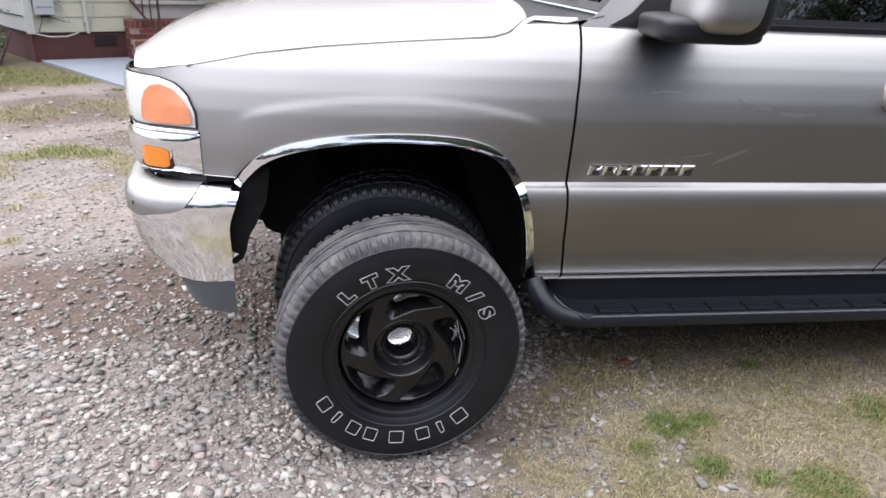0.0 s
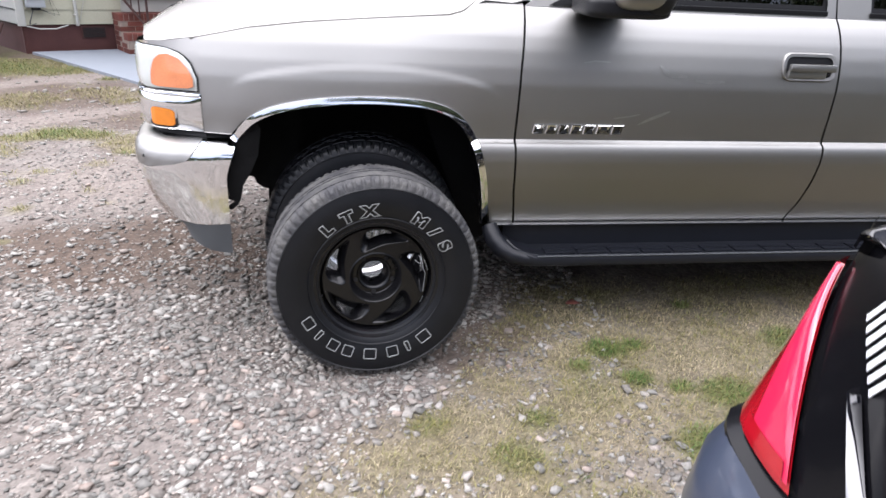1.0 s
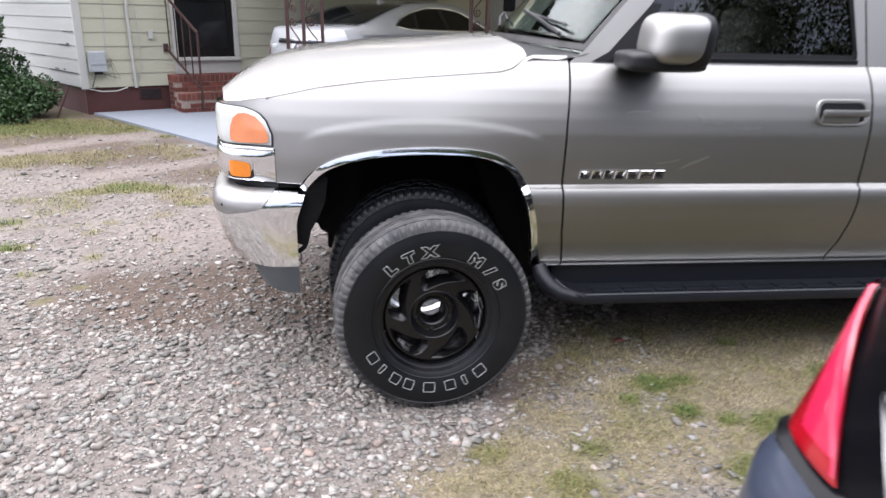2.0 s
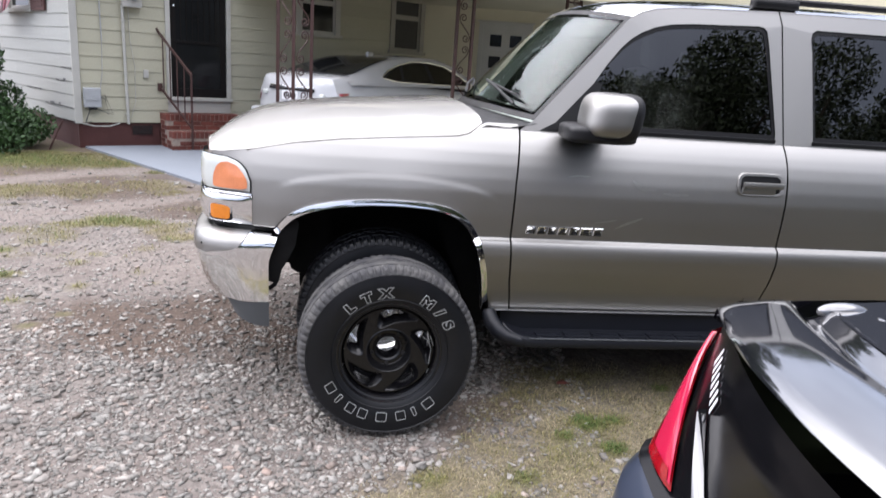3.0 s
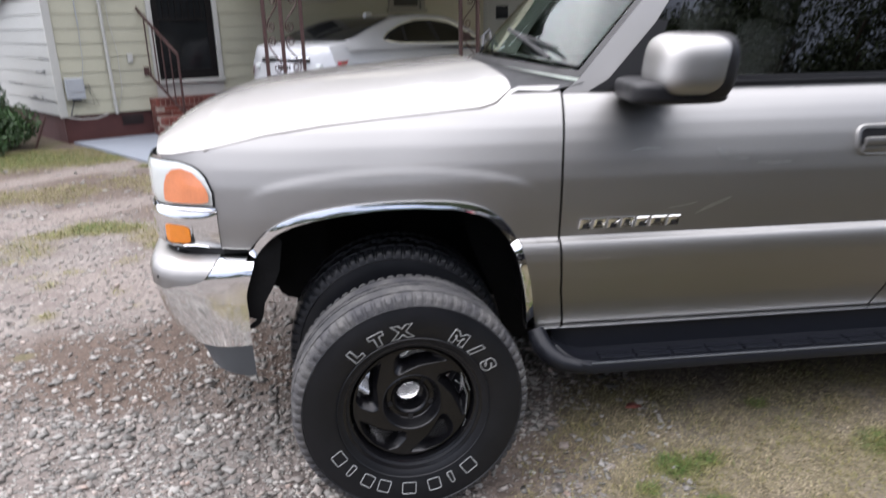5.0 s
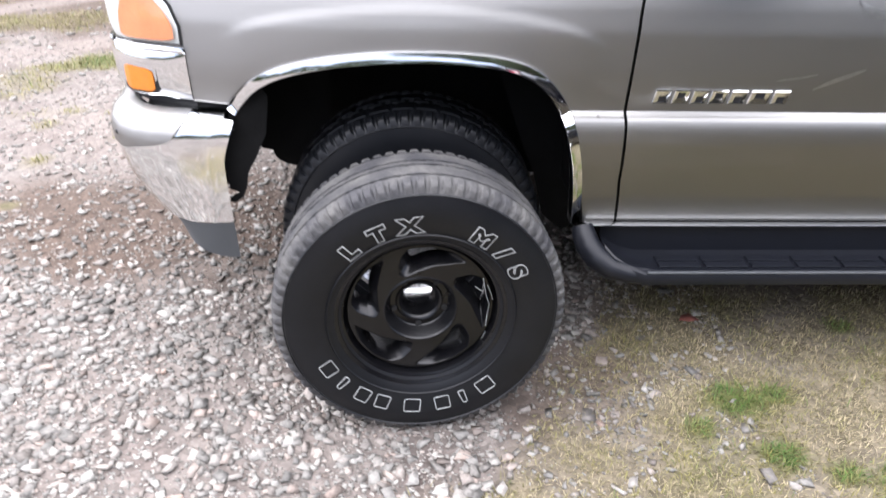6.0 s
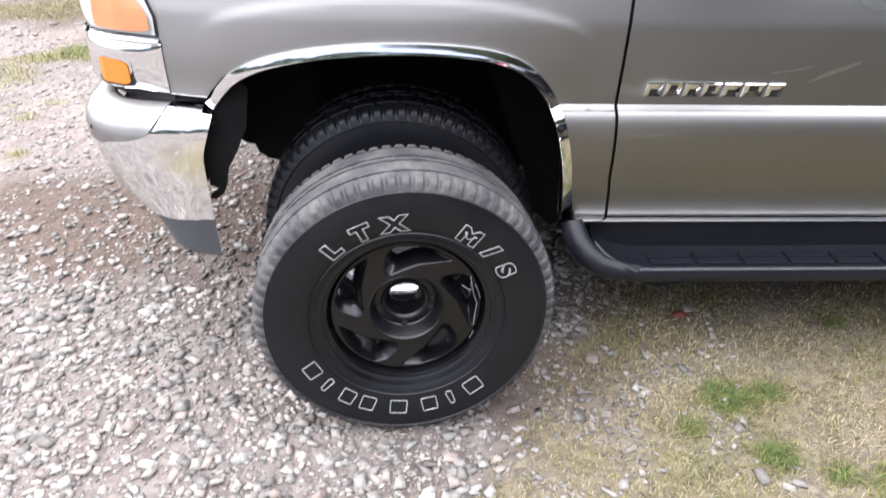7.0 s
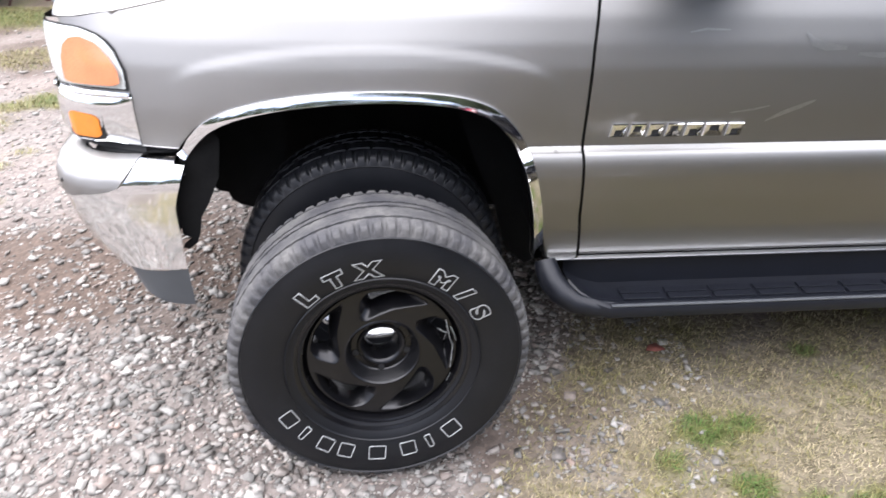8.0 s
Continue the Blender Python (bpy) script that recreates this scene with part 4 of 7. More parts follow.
def lamps(car):
    nose_patch("lamp_panel", 0.0, 0.52, lambda u: 0.930, lambda u: lerp([0, 0.2, 0.45, 0.7, 1.0], [1.1235, 1.106, 1.097, 1.092, 1.084], u), 0.0, PAINT, car)
    nose_patch("lamp_seam", 0.004, 0.51, lambda u: 0.938, lambda u: 0.003 + lens_top(u), 0.002, PAINT_SEAM, car)
    h = nose_patch("headlamp", 0.010, 0.50, lambda u: 0.943, lens_top, 0.004, LENS, car, "hazed clear headlamp lens with an amber turn signal", puff=0.008)
    nose_patch("turn_signal", 0.017, 0.170, lambda u: 0.951 + 0.008 * (2 * u - 1) ** 6, lambda u: lerp([0, 0.04, 0.12, 0.3, 0.55, 0.75, 0.88, 0.96, 1], [0.985, 1.0, 1.020, 1.050, 1.064, 1.059, 1.042, 1.012, 0.985], u), 0.0140, AMBER, h,
               "orange side turn signal")
    b = nose_patch("lamp_bezel", 0.0, 0.52, lambda u: 0.800, lambda u: 0.933, 0.004, CHROME, car, "chrome bezel under the headlamp", puff=0.014)
    # black patch round the marker lamp paints the thin shadow at its edge
    nose_patch("marker_seal", 0.080, 0.190, lambda u: 0.808 + 0.010 * (2 * u - 1) ** 6, lambda u: 0.884 - 0.010 * (2 * u - 1) ** 6, 0.0165, PAINT_SEAM, b)
    nose_patch("bezel_lip", 0.0, 0.52, lambda u: 0.921, lambda u: 0.932, 0.012, CHROME, b, "bright upper lip", k=5, puff=0.004)
    nose_patch("marker_lamp", 0.09, 0.18, lambda u: 0.815 + 0.010 * (2 * u - 1) ** 6, lambda u: 0.874 + 0.006 * u - 0.010 * (2 * u - 1) ** 6, 0.0190, AMBER_DEEP, b, "amber side marker lamp")
    nose_patch("nose_backing", 0.0, 1.0, lambda u: 0.78, lambda u: 1.06, -0.02, PAINT_SEAM, car)
    nose_patch("grille", 0.52, 1.0, lambda u: 0.83, lambda u: 1.04, 0.0, CHROME, car, "chrome grille")


SILL = 0.455


def gap_a(z):
    return lerp([0.44, 0.60, 0.79, 1.05, 1.265], [0.462, 0.437, 0.424, 0.426, 0.440], z)


def gap_b(z):
    return lerp([0.44, 0.53, 0.62, 0.72, 0.79, 1.0, 1.265], [1.640, 1.668, 1.685, 1.694, 1.695, 1.694, 1.690], z)


def gap_c(z):
    return lerp([0.44, 0.60, 0.79, 1.265], [2.52, 2.66, 2.75, 2.78], z)


def top_y(x, z):
    y = 0.096 + (z - 1.265) * 0.25 + 0.10 * max(0, z - 1.78)
    if x > 3.9:
        y += 0.10 * ((x - 3.9) / 0.5) ** 2
    return y


def window(car, hole, label, mat):
    """A recessed pane with a black rubber surround."""
    cx, cz = sum(p[0] for p in hole) / len(hole), sum(p[1] for p in hole) / len(hole)
    grow = [(cx + (x - cx) * 1.004, cz + (z - cz) * 1.006) for x, z in hole]
    inner = [(cx + (x - cx) * (1 - 0.014 / max(0.2, abs(x - cx))) if abs(x - cx) > 0.05 else x, cz + (z - cz) * (1 - 0.018 / max(0.12, abs(z - cz)))) for x, z in hole]
    bm = prism(grow, lambda x, z: top_y(x, z) + 0.006, [inner])
    w = both_bm("window", bm, TRIM_BLACK, car, label)
    bm = prism(inner, lambda x, z: top_y(x, z) + 0.011)
    both_bm("pane", bm, mat, w, "dark tinted pane")
    return w


def greenhouse(car):
    front = [(0.44, 1.267), (0.50, 1.312), (0.93, 1.785), (0.98, 1.812), (1.05, 1.832), (1.18, 1.846), (1.642, 1.862), (1.657, 1.80), (1.6865, 1.267)]
    hole_f = [(0.655, 1.292), (0.70, 1.372), (0.764, 1.479), (0.828, 1.572), (0.892, 1.650), (0.935, 1.69), (0.985, 1.722), (1.05, 1.75), (1.12, 1.766), (1.22, 1.776), (1.545, 1.790), (1.572, 1.785),
              (1.588, 1.768), (1.60, 1.70), (1.648, 1.315), (1.645, 1.292)]
    rear = [(1.6935, 1.267), (1.664, 1.80), (1.649, 1.862), (2.74, 1.872), (2.777, 1.267)]
    hole_r = [(1.838, 1.292), (1.815, 1.68), (1.806, 1.75), (1.812, 1.778), (1.835, 1.792), (2.58, 1.795), (2.62, 1.77), (2.69, 1.315), (2.68, 1.292)]
    quarter = [(2.785, 1.267), (2.748, 1.872), (4.05, 1.87), (4.20, 1.80), (4.38, 1.267)]
    hole_q = [(2.86, 1.295), (2.84, 1.76), (2.87, 1.79), (3.92, 1.79), (4.0, 1.74), (4.16, 1.32), (4.14, 1.295)]
    for name, out, hole, lab in (("door_frame", front, hole_f, "front window, black tinted"), ("door_frame", rear, hole_r, "rear window, black tinted"), ("quarter_panel", quarter, hole_q, "cargo window, black tinted")):
        ob = both_bm(name, prism(out, top_y, [hole]), PAINT, car)
        window(car, hole, lab, TINTED)
    # dark backing behind the seams
    bm = prism([(1.62, 1.25), (1.60, 1.855), (1.72, 1.857), (1.75, 1.25)], lambda x, z: top_y(x, z) + 0.02)
    both_bm("pillar", bm, PAINT_SEAM, car)
    bm = prism([(2.72, 1.25), (2.70, 1.86), (2.80, 1.86), (2.83, 1.25)], lambda x, z: top_y(x, z) + 0.02)
    both_bm("pillar", bm, PAINT_SEAM, car)
    # bright strip and black wiper rubber under the windows
    for x0, x1 in ((0.92, 1.648), (1.832, 2.69)):
        both_bm("belt_strip", box_bm(x0, x1, 0.094, 0.106, 1.274, 1.292, 0.003), TRIM_BLACK, car)
    # windscreen with its black border, cowl and wipers
    def screen(u, v):
        b = 1 - (2 * u - 1) ** 2
        x = 0.50 + 0.435 * v - (0.19 - 0.07 * v) * b
        y = (0.106 + 0.121 * v) + (WIDE - 2 * (0.106 + 0.121 * v)) * u
        z = 1.312 + 0.475 * v + (0.02 + 0.04 * v + 0.02 * math.sin(math.pi * v)) * b
        return (x, y, z)
    # roof, which starts at the top edge of the windscreen
    across = [0, 0.012, 0.03, 0.06, 0.10, 0.16, 0.25, 0.37, 0.5, 0.63, 0.75, 0.84, 0.90, 0.94, 0.97, 0.988, 1]
    rows = [[(x + 0.006, y, z + 0.001) for x, y, z in (screen(u, 1.0) for u in across)]]
    for x in [0.98, 1.05, 1.18, 1.4, 1.9, 2.74, 3.6, 4.05, 4.18, 4.25]:
        ze = lerp([0.98, 1.05, 1.18, 1.642, 2.74, 4.05, 4.25], [1.810, 1.830, 1.844, 1.860, 1.870, 1.868, 1.78], x)
        ye = top_y(min(x, 3.9), ze) - 0.002
        row = []
        for u in across:
            b, c = 1 - (2 * u - 1) ** 2, 1 - abs(2 * u - 1)
            bow = lerp([0.98, 1.4, 4.05, 4.25], [0.062, 0.075, 0.07, 0.04], x) * (0.5 * b + 0.5 * (1 - (1 - c) ** 4))
            row.append((x - lerp([0.98, 1.05, 1.18, 1.4, 1.9], [0.11, 0.09, 0.05, 0.02, 0.0], x) * b, ye + (WIDE - 2 * ye) * u, ze + bow))
        rows.append(row)
    piece("roof", *grid(rows), PAINT, car, "pewter roof")
    us, vs = np.linspace(0, 1, 61), np.linspace(0, 1, 23)
    v, f = grid([[screen(u, q) for u in us] for q in vs])
    keep = [q for q in f if not (1 <= q[0] % 61 <= 58 and 61 * 1 <= q[0] < 61 * 21)]
    ws = piece("windscreen", v, keep, TRIM_BLACK, car, "raked windscreen with a black border")
    v2, f2 = grid([[screen(u, q) for u in np.linspace(0.7 / 60, 59.3 / 60, 41)] for q in np.linspace(0.03, 0.985, 15)])
    gl = piece("pane", [(x + 0.004, y, z - 0.003) for x, y, z in v2], [q[::-1] for q in f2], CLEAR, ws, "clear greenish glass")
    gl.visible_shadow = False
    thick(gl, 0.005)
    rows = []
    for u in np.linspace(0, 1, 25):
        b = 1 - (2 * u - 1) ** 2
        y = 0.10 + (WIDE - 0.2) * u
        rows.append([(0.262 - 0.05 * b, y, 1.265 + 0.075 * b), (0.30 - 0.04 * b, y, 1.280 + 0.055 * b), (0.40 - 0.12 * b, y, 1.275 + 0.05 * b), (0.515 - 0.19 * b, y, 1.300 + 0.030 * b)])
    piece("cowl", *grid(rows), TRIM_BLACK, car, "black cowl vent below the windscreen")
    for y0, y1 in ((0.30, 0.78), (0.95, 1.45)):
        a, b = Vector(screen((y0 - 0.14) / 1.72, 0.06)), Vector(screen((y1 - 0.14) / 1.72, 0.20))
        up = Vector((-0.02, 0, 0.02))
        w = tube("wiper", [a + up, a * 0.5 + b * 0.5 + up * 1.6, b + up], 0.008, TRIM_BLACK, car)
        tube("wiper_blade", [b + up * 0.7 + (a - b) * 0.95 + Vector((0.03, 0, 0.035)), b + up * 0.7], 0.006, TRIM_BLACK, w)
    # roof rack
    for s in (0, 1):
        y = 0.315 if s == 0 else WIDE - 0.315
        pts = [(1.56, y, 1.890), (1.62, y, 1.905), (1.70, y, 1.916), (3.85, y, 1.920), (3.95, y, 1.89)]
        r = tube("roof_rack", pts, 0.016, TRIM_BLACK, car, "low black roof rail")
        for x0, x1 in ((1.54, 1.77), (3.72, 3.97)):
            bm = box_bm(x0, x1, y - 0.028, y + 0.028, 1.875, 1.922, 0.018)
            part("foot", bm, TRIM_BLACK, r, smooth=True)


def mirror_thing(car):
    """Door mirror: a painted shell on a black base and foot."""
    bm = bmesh.new()
    bmesh.ops.create_cube(bm, size=1)
    bmesh.ops.subdivide_edges(bm, edges=bm.edges[:], cuts=15, use_grid_fill=True)
    for v in bm.verts:
        p = v.co * 2
        q = Vector(tuple(math.copysign(abs(c) ** 1.0, c) for c in p))
        n4 = (abs(q.x) ** 3.6 + abs(q.y) ** 3.6 + abs(q.z) ** 3.6) ** (1 / 3.6)
        q = q / n4
        v.co = Vector((0.745 + q.x * 0.108 + 0.012 * q.z, -0.150 + q.y * 0.125, 1.368 + q.z * 0.088 + 0.008 * q.y))
    me_v = [tuple(v.co) for v in bm.verts]
    me_f = [tuple(v.index for v in f.verts) for f in bm.faces]
    bm.free()
    shell = both("door_mirror", me_v, me_f, PAINT, car, "pewter mirror shell on a black base")
    bm = bmesh.new()
    bmesh.ops.create_cube(bm, size=1)
    bmesh.ops.subdivide_edges(bm, edges=bm.edges[:], cuts=13, use_grid_fill=True)
    for v in bm.verts:
        q = v.co * 2
        n4 = (abs(q.x) ** 3 + abs(q.y) ** 3 + abs(q.z) ** 3) ** (1 / 3)
        q = q / n4
        v.co = Vector((0.805 + q.x * 0.066 + 0.010 * q.z, -0.142 + q.y * 0.127, 1.356 + q.z * 0.101))
    both_bm("rim", bm, TRIM_BLACK, shell, "black rear shell", smooth_=True)
    bm = bmesh.new()
    bmesh.ops.create_cube(bm, size=1)
    bmesh.ops.subdivide_edges(bm, edges=bm.edges[:], cuts=13, use_grid_fill=True)
    for v in bm.verts:
        q = v.co * 2
        n4 = (abs(q.x) ** 5 + abs(q.y) ** 5 + abs(q.z) ** 5) ** 0.2
        q = q / n4
        v.co = Vector((0.715 + q.x * (0.135 - 0.02 * q.y), -0.075 + q.y * 0.165, 1.288 + q.z * 0.036))
    both_bm("foot", bm, TRIM_BLACK, shell, "black mirror foot", smooth_=True)
    bm = prism([(0.53, 1.272), (0.72, 1.275), (0.81, 1.49), (0.775, 1.495), (0.60, 1.31)], lambda x, z: top_y(x, z) - 0.006)
    both_bm("sail", bm, TRIM_BLACK, shell)


def handle(car, x, z):
    def loop(w, h, d, r):
        return [(x + a, z + b) for a, b in rounded([(-w, -h), (w, -h), (w, h), (-w, h)], r, 5)]
    out, inn = loop(0.113, 0.052, 0, 0.04), loop(0.098, 0.038, 0, 0.03)
    rows = []
    for lp, d in ((out, 0.002), (out, -0.004), ([(x + (a - x) * 0.97, z + (b - z) * 0.93) for a, b in out], -0.009), (inn, -0.007), (inn, 0.002)):
        rows.append([(a, side_y(a, b) + d, b) for a, b in lp + lp[:1]])
    h = both("handle_bezel", *grid(rows), PAINT, car, "painted door handle in a rounded bezel")
    bm = prism(inn, lambda a, b: side_y(a, b) - 0.0015)
    both_bm("cup", bm, TRIM_BLACK, h, "dark handle recess")
    bm = box_bm(x - 0.096, x + 0.098, -0.026, -0.006, z - 0.014, z + 0.014, 0.007)
    both_bm("pull", bm, PAINT, h, "", smooth_=True)
    bm = box_bm(x - 0.092, x + 0.070, -0.010, 0.006, z - 0.041, z - 0.010, 0.008)
    both_bm("cup_lip", bm, PAINT, h, "", smooth_=True)
    bm = bmesh.new()
    bmesh.ops.create_cone(bm, cap_ends=True, segments=16, radius1=0.008, radius2=0.008, depth=0.006, matrix=pose(x + 0.085, side_y(x, z) - 0.010, z - 0.032, 90))
    both_bm("lock", bm, TRIM_BLACK, h)


def badge(car):
    """A chrome model badge on the door: plain slanting blocks, each with a dark inset."""
    g = under(new("badge"), car)
    tagged(g, "small chrome model badge on the door")
    x = 0.486
    for k, w in enumerate((0.046, 0.046, 0.044, 0.048, 0.048, 0.058, 0.046)):
        x0, x1, z0, z1, lean = x + 0.002, x + w - 0.002, 0.823, 0.859, 0.006
        out = [(x0, z0), (x1, z0), (x1 + lean, z1), (x0 + lean, z1)]
        cx, cz = sum(p[0] for p in out) / 4, (z0 + z1) / 2
        inn = [(cx + (p - cx) * 0.45, cz + (q - cz) * 0.40 + (0.005 if k % 2 else -0.005)) for p, q in out]
        rows = [[(p, side_y(p, q) + d, q) for p, q in lp + lp[:1]] for lp, d in ((out, 0.001), (out, -0.004), ([(cx + (p - cx) * 0.9, cz + (q - cz) * 0.88) for p, q in out], -0.0065), (inn, -0.0055), (inn, -0.002))]
        blk = piece("block", *grid(rows), CHROME, g)
        part("inset", prism(inn, lambda p, q: side_y(p, q) - 0.0022), PAINT_SEAM, blk)
        x += w + 0.003


def running_board(car):
    prof = [(0.06, 0.44), (0.058, 0.356), (0.03, 0.350), (-0.04, 0.350), (-0.052, 0.357), (-0.064, 0.358), (-0.076, 0.351), (-0.081, 0.338), (-0.075, 0.318), (-0.05, 0.305), (0.0, 0.300), (0.10, 0.30)]
    rows = []
    for x, s, lift in ((0.425, 0.55, 0.045), (0.45, 0.78, 0.026), (0.48, 0.90, 0.012), (0.53, 1.0, 0.0), (0.9, 1, 0), (1.6, 1, 0), (2.5, 1, 0), (2.58, 0.95, 0.0), (2.62, 0.7, 0.02)):
        rows.append([(x, 0.10 + (y - 0.10) * s, z + (lift if z < 0.4 else 0)) for y, z in prof])
    v, f = grid(rows)
    b = both("running_board", v, f, BOARD_PLASTIC, car, "black plastic running board with a ribbed step pad")
    # rounded horn that climbs from the lip to the sill
    way = [((0.362, 0.045, 0.445), 0.030), ((0.366, 0.030, 0.425), 0.034), ((0.376, 0.008, 0.400), 0.036), ((0.398, -0.016, 0.374), 0.036), ((0.435, -0.036, 0.351), 0.032), ((0.49, -0.045, 0.338), 0.028), ((0.56, -0.049, 0.331), 0.026)]
    rows = []
    for k, (p, r) in enumerate(way):
        a, c = Vector(way[max(0, k - 1)][0]), Vector(way[min(len(way) - 1, k + 1)][0])
        d = (c - a).normalized()
        e = d.cross(Vector((0, 1, 0.3))).normalized()
        g = e.cross(d)
        rows.append([tuple(Vector(p) + (e * math.cos(q) + g * math.sin(q)) * r) for q in np.linspace(0, math.tau, 17)])
    v, f = grid(rows)
    both("horn", v, f, BOARD_PLASTIC, b, "rounded front end of the step")
    for k in range(14):
        x = 0.58 + k * 0.136
        for y in (-0.036, -0.002):
            both_bm("rib", box_bm(x, x + 0.122, y, y + 0.028, 0.3495, 0.3560, 0.002), BOARD_PLASTIC, b)
    # paler strip paints the bright highlight along the step's lip
    both_bm("edge_highlight", box_bm(0.535, 2.50, -0.0775, -0.066, 0.3545, 0.3590, 0.0015), TRIM_GREY, b)


def truck():
    car = thing("suv", "large pewter SUV with tinted windows and chrome trim, parked on gravel", "suv")
    fender(car)
    hood(car)
    d = panel("front_door", lambda z: gap_a(z) + 0.004, lambda z: gap_b(z) - 0.004, SILL, 1.266, car, "pewter front door with a moulded lower ledge")
    panel("rear_door", lambda z: gap_b(z) + 0.004, lambda z: gap_c(z) - 0.004, SILL, 1.266, car, "pewter rear door")
    ax = [3.17 + (x + 0.125) for x, z in ARCH]
    az = [z for x, z in ARCH]
    cols = []
    for x in sorted(list(np.linspace(2.70, 4.42, 70)) + ax):
        a = max(lerp(ax, az, x) if ax[0] <= x <= ax[-1] else SILL + (0.08 if x > 3.6 else 0), 0.44)
        if x < ax[0]:
            a = 0.46
        cols.append([(max(x, gap_c(z) + 0.004), side_y(x, z), z) for z in np.linspace(a, 1.266, 40)])
    v, f = grid(cols)
    both("quarter_panel", v, [q[::-1] for q in f], PAINT, car, "pewter rear quarter panel")
    # dark shell behind the seams, closing the cabin below the windows
    both("inner_shell", *grid([[(x, side_y(x, z) + 0.022, z) for x in np.linspace(0.385, 2.72, 30)] for z in np.linspace(0.47, 1.26, 20)]), PAINT_SEAM, car)
    both("sill", *grid([[(x, y, z) for x in np.linspace(0.372, 2.55, 8)] for y, z in ((0.050, 0.4545), (0.041, 0.4535), (0.036, 0.4505), (0.037, 0.447), (0.050, 0.444), (0.10, 0.44))][::-1]), CHROME, car, "thin bright strip along the sill")
    smears = (([(0.955, 1.083), (0.975, 1.062), (1.01, 1.050), (1.065, 1.046)], 0.011), ([(1.10, 1.032), (1.16, 1.028), (1.22, 1.030)], 0.007), ([(0.90, 0.862), (0.94, 0.882), (0.985, 0.900), (1.02, 0.915)], 0.007),
              ([(0.80, 0.885), (0.86, 0.893), (0.90, 0.902)], 0.003), ([(0.66, 1.085), (0.70, 1.092), (0.76, 1.090)], 0.003))
    for line, wide in smears:
        rows = [[(x, side_y(x, z + q * wide) - 0.0006, z + q * wide * math.sin(math.pi * (k + 0.5) / len(line))) for q in (-1, 0, 1)] for k, (x, z) in enumerate(line)]
        piece("scratch", *grid(rows), SMEAR, d, "pale rubbed smear in the paint")
    lamps(car)
    bumper(car)
    greenhouse(car)
    mirror_thing(car)
    handle(car, 1.560, 1.092)
    handle(car, 2.60, 1.092)
    badge(car)
    running_board(car)
    # wheel housings
    for c in (-0.125, 3.17):
        shift = c + 0.125
        line = [(-0.648, 0.55), (-0.640, 0.66), (-0.622, 0.75)] + [(x, z + 0.006) for x, z in ARCH]
        rows = [[(x + shift + (0.004 if x > 0.25 else 0), y, z) for y in (0.030, 0.12, 0.30, 0.55, 0.72)] for x, z in line]
        both("wheel_well", *grid(rows), WELL, car, "black wheel housing")
        both("inner_wall", *grid([[(c + x, 0.72, z) for x in (-0.46, 0, 0.46)] for z in (0.50, 0.75, 0.94)]), WELL, car)
        ragged = [(-0.64, 0.95), (-0.645, 0.60), (-0.618, 0.545), (-0.606, 0.575), (-0.595, 0.562), (-0.566, 0.556), (-0.556, 0.530), (-0.53, 0.512), (-0.40, 0.48), (-0.36, 0.95)]
        both_bm("splash_plate", prism([(x + shift, z) for x, z in ragged], lambda x, z: 0.335), WELL, car, "ragged black inner liner")
    bm = prism([(-0.60, 0.785), (-0.57, 0.83), (-0.53, 0.865), (-0.50, 0.82), (-0.515, 0.72), (-0.545, 0.656), (-0.572, 0.611), (-0.582, 0.565), (-0.594, 0.537), (-0.618, 0.518), (-0.634, 0.522), (-0.628, 0.535), (-0.606, 0.552), (-0.628, 0.56), (-0.632, 0.70)], lambda x, z: 0.040 + 0.2 * max(0, x + 0.56))
    # liner plate drawn down over the ground to stand for shade under the truck
    both_bm("splash_plate", prism([(0.08, 0.95), (0.44, 0.95), (0.44, 0.31), (0.37, 0.27), (0.30, 0.33), (0.26, 0.48), (0.20, 0.62)], lambda x, z: 0.340), WELL, car, "black liner behind the front wheel, run low to stand for the shade")
    flap = both_bm("splash_flap", bm, WELL, car, "ragged black splash shield behind the bumper")
    both_bm("hinge_post", prism([(0.29, 0.76), (0.352, 0.46), (0.40, 0.43), (0.44, 0.62), (0.40, 0.78)], lambda x, z: 0.10), WELL, car)
    # under-body, engine bay and cabin
    part("chassis", box_bm(0.45, 4.2, 0.28, 1.72, 0.22, 0.46, 0.02), WELL, car)
    part("subframe", box_bm(-0.55, 0.45, 0.74, 1.26, 0.30, 0.52, 0.02), WELL, car)
    part("floor_pan", box_bm(0.42, 4.35, 0.07, 1.93, 0.44, 0.50, 0.01), WELL, car)
    part("engine_bay", box_bm(-0.60, 0.33, 0.76, 1.24, 0.45, 1.12, 0.02), WELL, car)
    part("firewall", box_bm(0.35, 0.42, 0.08, 1.92, 0.46, 1.24, 0.01), WELL, car)
    both("underside", *grid([[(x, y, lerp(*HOOD_EDGE, x) - 0.03) for x in np.linspace(-0.68, 0.26, 12)] for y in (0.10, 1.0)]), WELL, car)
    rows = [[(0.33 + 0.05 * k, y, 1.262 + 0.02 * (k > 1) - (0.18 if k == 8 else 0)) for k in range(9)] for y in np.linspace(0.14, 1.86, 9)]
    piece("dashboard", *grid(rows), GREY_CLOTH, car, "grey dashboard")
    for y in (0.55, 1.45):
        s = part("seat", box_bm(1.22, 1.40, y - 0.26, y + 0.26, 0.75, 1.42, 0.06), GREY_CLOTH, car, "grey seat", True)
        part("headrest", box_bm(1.28, 1.38, y - 0.13, y + 0.13, 1.44, 1.62, 0.04), GREY_CLOTH, s, "", True)
